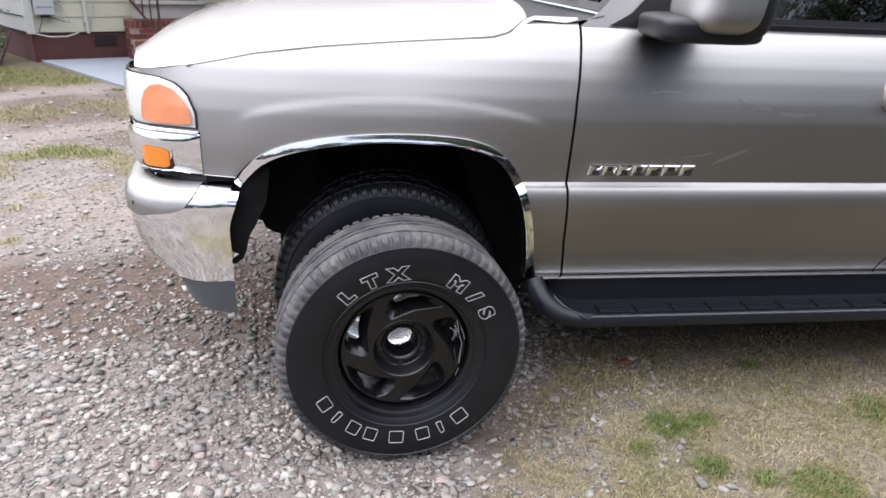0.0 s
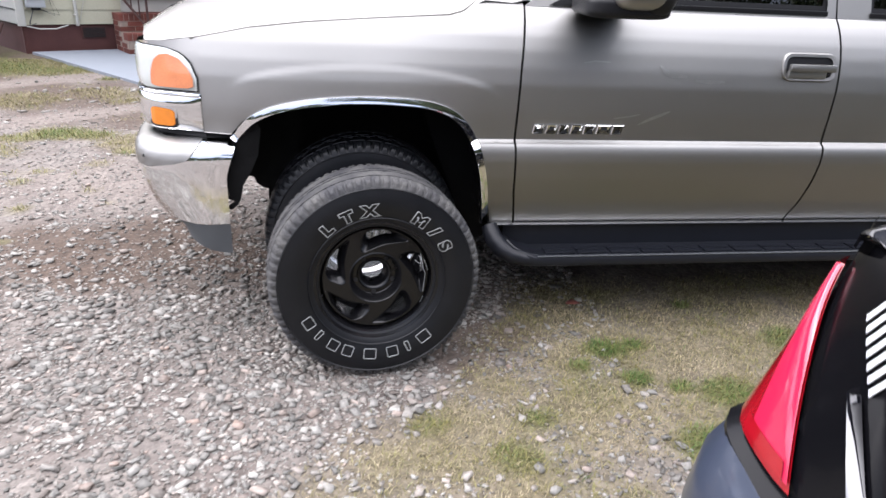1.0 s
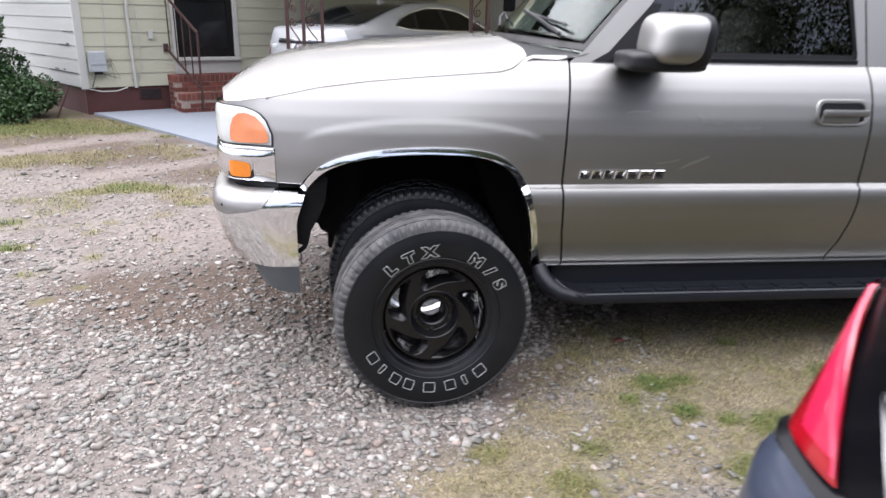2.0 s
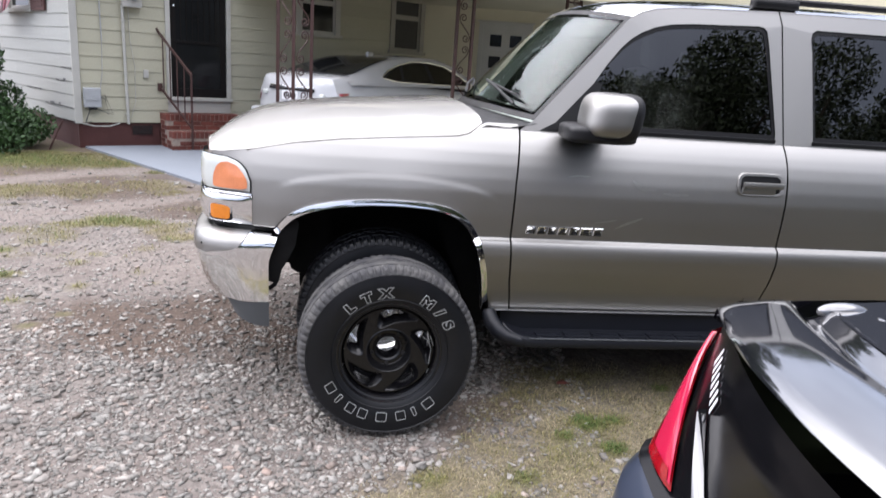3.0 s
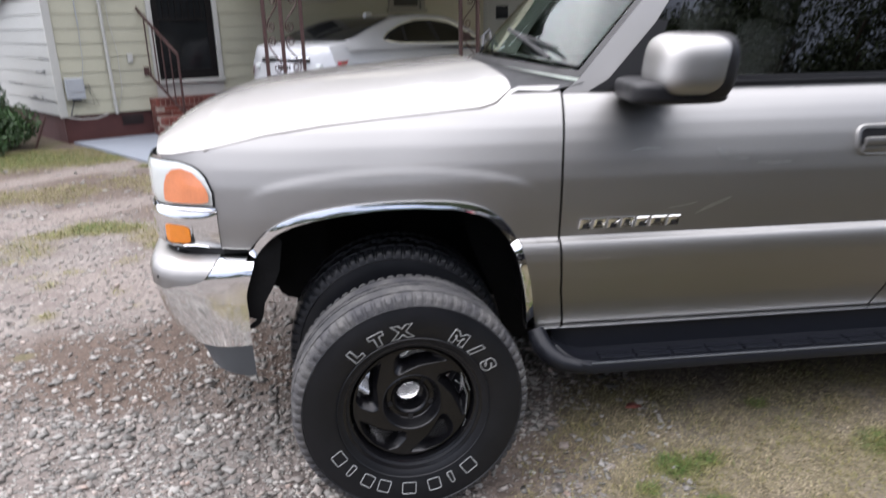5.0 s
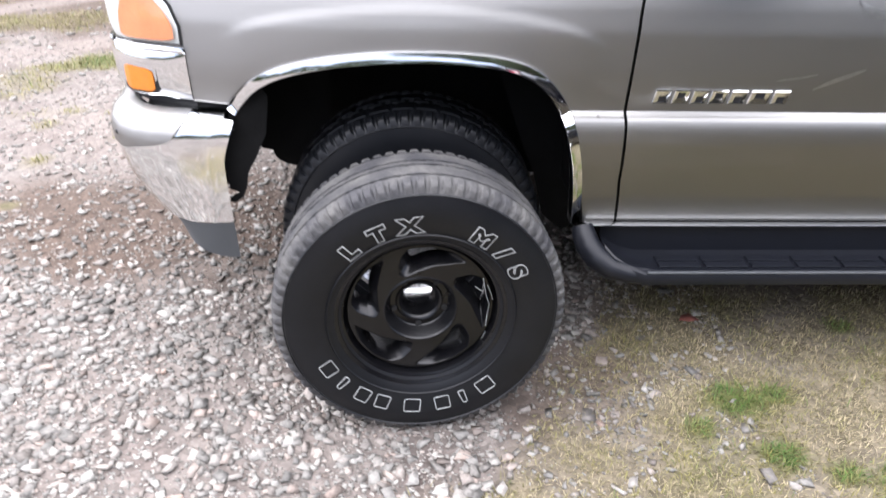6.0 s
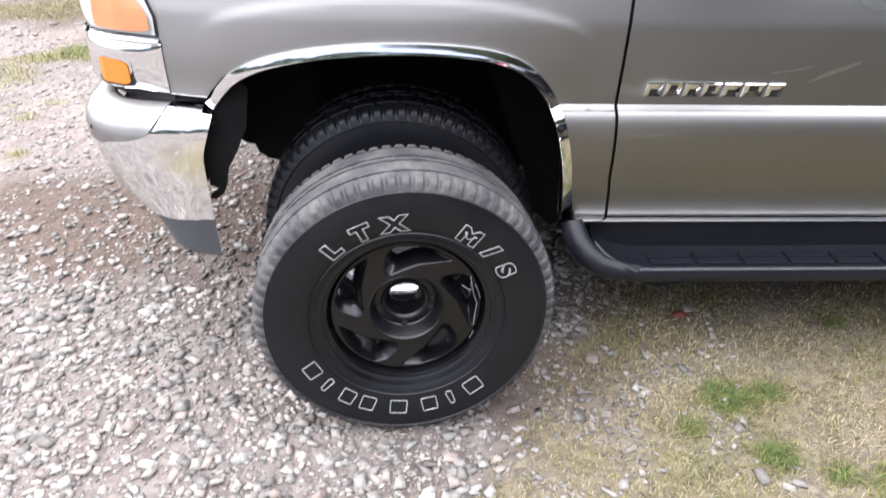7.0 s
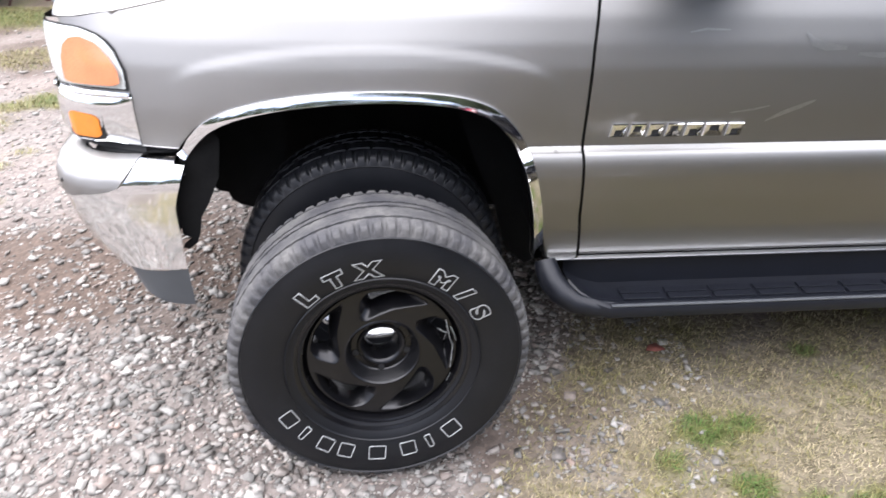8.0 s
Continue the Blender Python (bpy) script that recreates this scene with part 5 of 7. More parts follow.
    part("bench", box_bm(2.35, 2.55, 0.25, 1.75, 0.75, 1.40, 0.06), GREY_CLOTH, car, "grey rear bench", True)
    for x in (-0.13, 3.17):
        truck_wheel(car, x, True)
        truck_wheel(car, x, False)
    part("axle", box_bm(-0.18, -0.08, 0.30, 1.70, 0.34, 0.42, 0.01), RUST, car, "rusty axle")
    # tail
    rows = [[(4.42 - 0.22 * smooth(1.25, 1.87, z) + 0.05 * math.sin(math.pi * u), 0.13 + 0.10 * smooth(1.25, 1.87, z) + (1.74 - 0.2 * smooth(1.25, 1.87, z)) * u, z) for u in np.linspace(0, 1, 9)]
            for z in (0.50, 0.60, 0.80, 1.0, 1.25, 1.29, 1.5, 1.8, 1.875)]
    v, f = grid(rows)
    piece("tailgate", v, f, PAINT, car, "pewter tailgate")
    part("rear_bumper", box_bm(4.30, 4.52, 0.08, 1.92, 0.46, 0.68, 0.04), CHROME, car, "chrome rear bumper", True)
    for y in (0.14, 1.78):
        part("tail_lamp", box_bm(4.36, 4.44, y, y + 0.09, 0.80, 1.22, 0.015), RED_LENS, car, "red tail lamp")
    return car


truck()
loose_wheel()


# ---------------------------------------------------------------- the house
CORNER = (-4.30, 7.885)
FACE = pose(CORNER[0], CORNER[1], 0, 0, 0, 30)
WING_L = 6.0
WING = pose(CORNER[0] - 0.643 * WING_L, CORNER[1] + 0.766 * WING_L, 0, 0, 0, -50)
COURSE = 0.19


def clear_spans(length, z0, z1, openings):
    """The stretches of a course that no opening cuts."""
    spans = [(0.0, length)]
    for a, b, c, d in openings:
        if c < z1 - 0.02 and d > z0 + 0.02:
            nxt = []
            for s, e in spans:
                if a < e and b > s:
                    nxt += [(s, a), (b, e)]
                else:
                    nxt.append((s, e))
            spans = [(s, e) for s, e in nxt if e - s > 0.02]
    return spans


def board_mesh(name, w, mat):
    """One lapped siding board: its lower edge stands out and casts a thin shadow."""
    h = COURSE
    sec = [(0.0, 0.0), (-0.013, 0.0), (-0.015, 0.003), (-0.004, h + 0.008), (0.0, h + 0.008)]
    v = [(x, y, z) for x in (0, w) for y, z in sec]
    n = len(sec)
    f = [(i, (i + 1) % n, n + (i + 1) % n, n + i) for i in range(n)] + [tuple(range(n))[::-1], tuple(range(n, 2 * n))]
    return mesh_of(name, v, f, mat, False)


def siding_wall(name, label, m, length, z0, z1, openings, mat, foundation=True):
    wall = thing(name, label, "wall", kind="structure", m=m)
    xs = sorted({0.0, length, *[o[0] for o in openings], *[o[1] for o in openings]})
    zs = sorted({z0, z1, *[min(z1, o[2]) for o in openings], *[min(z1, o[3]) for o in openings]})
    bm = bmesh.new()
    for a, b in zip(xs, xs[1:]):
        for c, d in zip(zs, zs[1:]):
            if not any(o[0] <= a and o[1] >= b and o[2] <= c and o[3] >= d for o in openings):
                box_bm(a, b, 0.0, 0.14, c, d, 0, bm)
    part("sheathing", bm, mat, wall)
    if foundation:
        part("foundation", box_bm(0.0, length, 0.02, 0.2, -0.2, z0 - 0.002), OXBLOOD, wall, "oxblood painted brick foundation")
    cache = {}
    z, k = z0, 0
    while z < z1 - 0.05:
        for s, e in clear_spans(length, z, z + COURSE, openings):
            cuts = [s] + [q for q in np.arange(2.1 + 1.3 * (k % 2), length, 3.6) if s + 0.3 < q < e - 0.3] + [e]
            for a, b in zip(cuts, cuts[1:]):
                w = round(b - a - 0.002, 3)
                if w not in cache:
                    cache[w] = board_mesh("board", w, mat)
                ob = under(new("board", cache[w]), wall)
                ob.matrix_basis = pose(a, 0, z)
        z, k = z + COURSE, k + 1
    return wall


def at_wall(m, x, y, z, rz=0):
    return m @ pose(x, y, z, 0, 0, rz)


DOOR = (1.33, 2.20, 0.78, 2.82)
WIN_A = (3.48, 4.17, 1.93, 3.0)
WIN_B = (5.36, 5.98, 1.76, 3.0)
WIN_C = (WING_L - 2.65, WING_L - 1.60, 1.97, 3.05)
siding_wall("wall_front", "cream lapped siding over a dark red foundation", FACE, 6.05, 0.375, 3.2, [DOOR, WIN_A, WIN_B], CREAM)
siding_wall("wall_wing", "cream lapped siding coloured paler for its lit side, a few boards stained", WING, WING_L, 0.375, 3.2, [WIN_C], CREAM_LIT)
post = part("corner_post", box_bm(-0.045, 0.05, -0.035, 0.045, 0.36, 3.2, 0.004), WHITE_TRIM)
post.matrix_world = FACE
tagged(post, "white corner trim board", "trim", kind="structure")

# the plain wall at the back of the carport, with its panelled door
BACK = pose(0.93, 10.91, 0, 0, 0, -9)
bw = part("wall_back", box_bm(0.0, 7.0, 0.0, 0.15, -0.1, 3.2), CREAM_SMOOTH)
bw.matrix_world = BACK
tagged(bw, "smooth cream carport wall", "wall", kind="structure")
# unseen wall added at the far end to keep light out of the carport
shade_wall = part("wall_shade", box_bm(-9.0, 0.0, 0.0, 0.15, -0.1, 3.2), CREAM_SMOOTH)
shade_wall.matrix_world = BACK @ pose(7.0, 0, 0, 0, 0, 95)
tagged(shade_wall, "smooth cream end wall, added unseen to shade the carport", "wall", kind="structure")


def sash_window(name, m, o, mat, label, trim=None):
    a, b, c, d = o
    trim = trim or WHITE_TRIM
    w = thing(name, label, "window", kind="structure", m=m)
    for n, q in (("jamb", (a - 0.07, a + 0.02, c, d)), ("jamb", (b - 0.02, b + 0.07, c, d)), ("head", (a - 0.07, b + 0.07, d, d + 0.08))):
        part(n, box_bm(q[0], q[1], -0.045, 0.10, q[2], q[3], 0.004), trim, w)
    part("sill", box_bm(a - 0.10, b + 0.10, -0.075, 0.10, c - 0.06, c - 0.002, 0.005), trim, w)
    mid = c + (d - c) * 0.48
    for z0, z1 in ((c, mid), (mid, d)):
        s = part("sash", box_bm(a + 0.02, b - 0.02, 0.0, 0.035, z0, z0 + 0.045, 0.004), trim, w)
        part("rail", box_bm(a + 0.02, b - 0.02, 0.0, 0.035, z1 - 0.04, z1 - 0.001, 0.004), trim, s)
        for x in (a + 0.02, b - 0.055):
            part("stile", box_bm(x, x + 0.035, 0.002, 0.033, z0 + 0.045, z1 - 0.04), trim, s)
        part("pane", box_bm(a + 0.055, b - 0.055, 0.014, 0.02, z0 + 0.045, z1 - 0.04), mat, s, "dark pane")
    return w


sash_window("window_1", FACE, WIN_A, PANE, "white sash window with dark panes")
sash_window("window_2", FACE, WIN_B, SCREEN, "tall window behind a dark insect screen", SCREEN_FRAME)
sash_window("window_3", WING, WIN_C, PANE, "white sash window beside a brown shutter")
wing = bpy.data.objects["wall_wing"]
for x0, x1, z in ((4.7, 5.85, 0.572), (5.25, 5.62, 0.952), (3.9, 4.6, 0.762), (5.5, 5.9, 1.142)):
    part("crack", box_bm(x0, x1, -0.0235, -0.0195, z - 0.010, z - 0.001), PAINT_SEAM, wing, "dark open joint between boards")
for x0, w, z in ((5.55, 0.10, 0.955), (4.95, 0.16, 0.58), (5.3, 0.07, 0.585)):
    part("peeled_patch", box_bm(x0, x0 + w, -0.0225, -0.0165, z, z + 0.022, 0.003), TRIM_GREY, wing, "peeled paint patch")
sh = thing("shutter", "brown louvred shutter beside the window", "shutter", m=WING @ pose(WIN_C[1] + 0.08, -0.024, 1.93))
part("frame", box_bm(0, 0.58, -0.03, 0, 0, 1.1, 0.006), SHUTTER, sh)
for k in range(16):
    part("slat", box_bm(0.05, 0.53, -0.042, -0.026, 0.06 + k * 0.063, 0.105 + k * 0.063, 0.004), SHUTTER, sh)


def striped_flag():
    f = thing("flag", "faded red and white striped cloth on a short pole", "flag", m=WING)
    tube("pole", [(4.30, 0.0, 2.35), (4.95, -0.42, 2.95)], 0.012, WHITE_TRIM, f)
    for k in range(11):
        rows = []
        for j in range(11):
            q = j / 10
            row = []
            for i in range(2):
                w = k + i
                row.append((4.16 - 0.085 * w + 0.80 * q, -0.30 + 0.035 * math.sin(0.9 * w + 3 * q), 1.925 - 0.008 * w + 0.03 * math.sin(1.3 * w) * (1 - q) + 0.60 * q + 0.03 * w * q))
            rows.append(row)
        v, fc = grid(rows)
        thick(piece("stripe", v, fc, FLAG_RED if k % 2 == 0 else FLAG_WHITE, f), 0.003)


striped_flag()


def entrance():
    a, b, c, d = DOOR
    w = thing("door_1", "dark storm door with iron scrollwork in a white frame", "door", kind="structure", m=FACE)
    for q in ((a - 0.07, a, c, d + 0.07), (b, b + 0.07, c, d + 0.07)):
        part("jamb", box_bm(q[0], q[1], -0.04, 0.10, q[2], q[3], 0.004), WHITE_TRIM, w)
    part("threshold", box_bm(a - 0.06, b + 0.08, -0.07, 0.10, c - 0.05, c - 0.002, 0.005), WHITE_TRIM, w)
    part("kick_board", box_bm(a - 0.06, b + 0.06, -0.02, 0.10, 0.54, c - 0.052), WHITE_TRIM, w)
    leaf = part("leaf", box_bm(a, b, 0.03, 0.06, c, d), DOOR_DARK, w, "near-black door leaf")
    for x0, x1, z0, z1 in ((a, a + 0.09, c, d), (b - 0.09, b, c, d), (a + 0.09, b - 0.09, c, c + 0.14), (a + 0.09, b - 0.09, d - 0.12, d), (a + 0.09, b - 0.09, c + 0.82, c + 0.86), (a + 0.09, b - 0.09, c + 1.58, c + 1.62)):
        part("rail", box_bm(x0, x1, 0.0, 0.029, z0, z1, 0.004), DOOR_DARK, leaf)
    part("glass", box_bm(a + 0.09, b - 0.09, 0.018, 0.024, c + 0.14, d - 0.12), PANE, leaf, "dark glass")
    for k in range(7):
        x = a + 0.16 + k * 0.09
        part("bar", box_bm(x, x + 0.014, 0.0, 0.014, c + 0.86, c + 1.58), DOOR_DARK, leaf)
    for s in (-1, 1):
        pts = [((a + b) / 2 + s * (0.05 + 0.05 * math.cos(t)), 0.004, c + 1.22 + 0.05 * math.sin(t)) for t in np.linspace(0, 5.2, 14)]
        tube("scroll", pts, 0.007, DOOR_DARK, leaf)
    bm = bmesh.new()
    bmesh.ops.create_uvsphere(bm, u_segments=10, v_segments=8, radius=0.022, matrix=pose(a + 0.06, -0.03, c + 1.36))
    part("knob", bm, CHROME, leaf, "small bright knob", True)


entrance()


def brick_steps():
    st = thing("brick_steps", "two red brick steps with pale mortar below the door", "steps", m=FACE)
    base = 0.03
    for k, (v0, v1, z0, z1, u0, u1) in enumerate(((0.024, 0.34, base, 0.535, 1.14, 2.34), (0.34, 0.66, base, 0.30, 1.14, 2.34))):
        part("core", box_bm(u0 + 0.008, u1 - 0.008, -v1 + 0.008, -v0, z0, z1 - 0.006), MORTAR, st)
        me = mesh_of("brick", *cube_data(0.198, 0.092, 0.058), BRICK, False)
        cap = mesh_of("brick", *cube_data(0.058, 0.20, 0.092), BRICK, False)
        z, r = z0 + 0.034, 0
        while z < z1 - 0.105:
            x = u0 + 0.10 - (0.10 if r % 2 else 0)
            while x < u1:
                if x > u0 + 0.04 and x < u1 - 0.09:
                    under(new("brick", me), st).matrix_basis = pose(x, -v1 + 0.046, z)
                x += 0.208
            y = -v1 + 0.16
            while y < -v0 - 0.05:
                under(new("brick", me), st).matrix_basis = pose(u0 + 0.044, y + (0.05 if r % 2 else 0), z, 0, 0, 90)
                y += 0.208
            z, r = z + 0.068, r + 1
        x = u0 + 0.03
        while x < u1 - 0.02:
            under(new("brick", cap), st).matrix_basis = pose(x, -v1 + 0.10, z1 - 0.046)
            if k == 0:
                under(new("brick", cap), st).matrix_basis = pose(x, -v1 + 0.308 - 0.0, z1 - 0.046)
            x += 0.068


def cube_data(w, d, h):
    v = [(sx * w / 2, sy * d / 2, sz * h / 2) for sx in (-1, 1) for sy in (-1, 1) for sz in (-1, 1)]
    return v, [(0, 1, 3, 2), (4, 6, 7, 5), (0, 4, 5, 1), (2, 3, 7, 6), (0, 2, 6, 4), (1, 5, 7, 3)]


brick_steps()


def handrail():
    r = thing("handrail", "brown iron stair handrail bolted to the siding", "handrail", m=FACE)
    top = [(1.16, -0.02, 1.73), (1.42, -0.70, 1.15)]
    low = [(1.16, -0.02, 0.92), (1.42, -0.70, 0.36)]
    tube("rail", [(1.13, -0.02, 1.79)] + top, 0.014, IRON, r, square=True)
    tube("rail", low, 0.012, IRON, r, square=True)
    for k in range(5):
        t = 0.12 + 0.22 * k
        a = [top[0][i] + (top[1][i] - top[0][i]) * t for i in range(3)]
        b = [low[0][i] + (low[1][i] - low[0][i]) * t for i in range(3)]
        tube("baluster", [a, b], 0.008, IRON, r, square=True)
    tube("post", [(1.42, -0.70, 1.15), (1.42, -0.70, 0.05)], 0.013, IRON, r, square=True)
    part("plate", box_bm(1.12, 1.19, -0.034, -0.02, 0.86, 0.98), IRON, r)


handrail()

# fittings on the front wall
mt = thing("electric_meter", "cream electricity meter box with a round glass dial", "meter", m=FACE)
part("box", box_bm(0.645, 0.915, -0.13, -0.022, 2.05, 2.50, 0.01), WHITE_TRIM, mt)
bm = bmesh.new()
bmesh.ops.create_cone(bm, cap_ends=True, segments=32, radius1=0.095, radius2=0.088, depth=0.07, matrix=pose(0.80, -0.165, 2.235, 90))
dial = part("dial", bm, BOX_GREY, mt, "grey glass dial", True)
bm = bmesh.new()
bmesh.ops.create_cone(bm, cap_ends=True, segments=32, radius1=0.07, radius2=0.07, depth=0.006, matrix=pose(0.80, -0.2035, 2.235, 90))
part("face", bm, STICKER, dial)
for z in (2.215, 2.245):
    part("bar", box_bm(0.765, 0.835, -0.2095, -0.2066, z, z + 0.012), TRIM_GREY, dial)
cd = thing("conduit", "white painted conduit from meter to ground", "conduit", m=FACE)
tube("pipe", [(0.655, -0.05, 2.06), (0.66, -0.05, 1.2), (0.672, -0.05, 0.36)], 0.022, WHITE_TRIM, cd)
for z in (1.85, 1.1, 0.5):
    part("strap", box_bm(0.632, 0.690, -0.074, -0.02, z, z + 0.012, 0.003), WHITE_TRIM, cd)
cb = thing("cable", "thin grey cables stapled to the siding", "cable", m=FACE)
tube("wire", [(0.36, -0.032, 3.1), (0.355, -0.032, 2.0), (0.36, -0.032, 1.55)], 0.008, BOX_GREY, cb)
tube("wire", [(0.36, -0.03, 1.55), (0.345, -0.03, 1.1), (0.30, -0.03, 0.82)], 0.004, BOX_GREY, cb)
tube("wire", [(0.74, -0.03, 2.06), (0.745, -0.03, 1.6), (0.80, -0.03, 1.2), (0.79, -0.03, 0.7), (0.72, -0.03, 0.45)], 0.004, WHITE_TRIM, cb)
ub = thing("utility_box", "grey telephone junction box with looped wires", "junction box", m=FACE)
bx = part("box", box_bm(0.07, 0.30, -0.12, -0.022, 0.60, 0.88, 0.012), BOX_GREY, ub, "", False)
part("lid", box_bm(0.085, 0.285, -0.128, -0.1205, 0.70, 0.87, 0.004), BOX_GREY, bx)
part("gland", box_bm(0.13, 0.24, -0.10, -0.04, 0.565, 0.60, 0.006), TRIM_BLACK, ub)
for s in (0.10, 0.16):
    tube("wire", [(0.15, -0.07, 0.57), (0.08, -0.08, 0.45 - s * 0.5), (0.0 + s, -0.09, 0.40)], 0.006, TRIM_GREY, ub)
    tube("wire", [(0.22, -0.07, 0.58), (0.30 + s, -0.07, 0.5), (0.36, -0.05, 0.62 + s), (0.30, -0.04, 0.75)], 0.005, TRIM_GREY, ub)
tube("hose", [(0.05, -0.03, 0.36), (0.20, -0.06, 0.325), (0.40, -0.06, 0.325), (0.55, -0.06, 0.37)], 0.009, WHITE_TRIM, ub)
vt = thing("foundation_vent", "dark iron vent grille in the foundation", "vent", m=FACE)
part("frame", box_bm(0.72, 1.04, 0.006, 0.019, 0.19, 0.345, 0.003), OXBLOOD, vt)
for k in range(8):
    part("slat", box_bm(0.735, 1.025, -0.002, 0.0055, 0.20 + k * 0.017, 0.209 + k * 0.017), PAINT_SEAM, vt)
outl = part("outlet_cover", box_bm(0.92, 0.99, -0.045, -0.02, 1.05, 1.17, 0.006), WHITE_TRIM)
outl.matrix_world = FACE
tagged(outl, "small white outdoor outlet cover on the siding", "outlet")
stake = tube("stake", [(-4.62, 7.55, -0.05), (-4.42, 7.62, 0.42)], 0.014, IRON)
tagged(stake, "thin leaning brown metal stake by the wall", "stake")


def panel_door():
    d = thing("door_2", "white panelled door with dark glazed squares", "door", kind="structure", m=BACK)
    x0, x1, z0, z1 = 1.16, 2.02, 0.30, 2.32
    for q in ((x0 - 0.08, x0, z0, z1 + 0.08), (x1, x1 + 0.08, z0, z1 + 0.08), (x0, x1, z1, z1 + 0.08)):
        part("jamb", box_bm(q[0], q[1], -0.03, 0.0, q[2], q[3], 0.004), WHITE_TRIM, d)
    part("drip_edge", box_bm(x0 - 0.11, x1 + 0.11, -0.06, 0.0, z1 + 0.081, z1 + 0.11), WHITE_TRIM, d)
    leaf = part("leaf", box_bm(x0, x1, -0.02, 0.0, z0, z1), WHITE_TRIM, d)
    for i in range(2):
        for j in range(2):
            a, c = x0 + 0.14 + i * 0.38, z1 - 0.36 - j * 0.40
            part("pane", box_bm(a, a + 0.22, -0.026, -0.0205, c, c + 0.22), PANE, leaf, "small dark glazed square")
    part("step", box_bm(x0 - 0.2, x1 + 0.2, -0.5, 0.0, 0.05, 0.29, 0.01), CONCRETE, d)


panel_door()

# slab, columns and roof of the carport
SLAB = [(-4.22, 7.86), (-1.98, 5.22), (0.6, 3.9), (6.5, 7.2), (7.2, 9.8), (0.95, 10.85)]
bm = bmesh.new()
tops = [bm.verts.new((x, y, 0.034)) for x, y in SLAB]
f = bm.faces.new(tops)
r = bmesh.ops.extrude_face_region(bm, geom=[f])
for v in r["geom"]:
    if isinstance(v, bmesh.types.BMVert):
        v.co.z = -0.15
bmesh.ops.recalc_face_normals(bm, faces=bm.faces)
sl = part("pavement", bm, CONCRETE)
tagged(sl, "blue-grey concrete carport slab, slightly worn", "slab", kind="structure")


PAD = [(-2.0, 7.4), (-0.55, 4.95), (4.6, 7.9), (2.9, 10.5)]
bm = bmesh.new()
f = bm.faces.new([bm.verts.new((x, y, 0.17)) for x, y in PAD])
r = bmesh.ops.extrude_face_region(bm, geom=[f])
for v in r["geom"]:
    if isinstance(v, bmesh.types.BMVert):
        v.co.z = 0.0
bmesh.ops.recalc_face_normals(bm, faces=bm.faces)
tagged(part("pavement", bm, CONCRETE), "raised concrete parking pad under the carport", "slab", kind="structure")


def scroll_column(m, corner, label):
    """An ornamental iron column: square posts with S-scrolls and hearts between them."""
    c = thing("iron_column", label, "column", "carport columns", m=m)
    panels = [((0, 0), (0.18, -0.10))] + ([((0.18, -0.10), (0.37, 0.0))] if corner else [])
    posts = [panels[0][0]] + [p[1] for p in panels]
    for x, y in posts:
        tube("post", [(x, y, 0.05), (x, y, 2.62)], 0.018, IRON, c, square=True)
    for (x0, y0), (x1, y1) in panels:
        def at(u, z):
            return (x0 + (x1 - x0) * u, y0 + (y1 - y0) * u, z)
        wide = math.hypot(x1 - x0, y1 - y0)

        def scroll_at(sx, sz, flip):
            """Half an S: from the middle out to a spiral, then its mirror image."""
            half = [(0.0, 0.0), (0.030, 0.035), (0.058, 0.075)]
            for q in np.linspace(0, 1, 22):
                an, r = radians(-18) + q * 8.6, 0.048 * (1 - 0.74 * q)
                half.append((0.022 + r * math.cos(an), 0.125 + 1.1 * r * math.sin(an)))
            line = [(-p, -q) for p, q in half[:0:-1]] + half
            return [at(0.5 + flip * p / wide, sz + q) for p, q in line]
        for k in range(6):
            tube("scroll", scroll_at(0.5, 0.42 + 0.40 * k, 1 if k % 2 else -1), 0.0075, IRON, c)
        for zc in (0.16,):
            for sg in (-1, 1):
                tube("curl", [at(0.5 + sg * (0.22 + 0.20 * math.cos(q)), zc + 0.10 * math.sin(q)) for q in np.linspace(-0.4, 3.9, 16)], 0.0075, IRON, c)
        for z in (0.10, 2.55):
            tube("crossbar", [at(0, z), at(1, z)], 0.012, IRON, c, square=True)


scroll_column(pose(-1.17, 5.30, 0), True, "brown wrought-iron corner column with scrollwork")
scroll_column(pose(0.98, 6.40, 0, 0, 0, 30), False, "brown wrought-iron column with scrollwork")
scroll_column(pose(2.72, 7.45, 0, 0, 0, 30), False, "brown wrought-iron column with scrollwork")
# carport roof, widened and given a deep added fascia to shade the wall
bm = box_bm(2.45, 9.6, -4.60, 0.3, 2.64, 2.80)
box_bm(2.45, 9.6, -4.66, -4.60, 2.50, 2.84, 0, bm)
box_bm(2.39, 2.45, -4.66, 0.0, 2.50, 2.84, 0, bm)
roof = part("carport_roof", bm, CREAM_SMOOTH)
roof.matrix_world = FACE
tagged(roof, "flat carport roof with a cream underside", "roof", kind="structure")
hr = bmesh.new()
hv = [hr.verts.new(p) for p in ((-0.6, -0.5, 3.2), (9, -0.5, 3.2), (9, 7, 3.2), (-0.6, 7, 3.2), (2.0, 3.2, 4.6), (7.0, 3.2, 4.6))]
for q in ((0, 1, 5, 4), (1, 2, 5), (2, 3, 4, 5), (3, 0, 4), (3, 2, 1, 0)):
    hr.faces.new([hv[i] for i in q])
ro = part("roof", hr, TRIM_GREY)
ro.matrix_world = FACE
tagged(ro, "low grey shingled house roof", "roof", kind="structure")


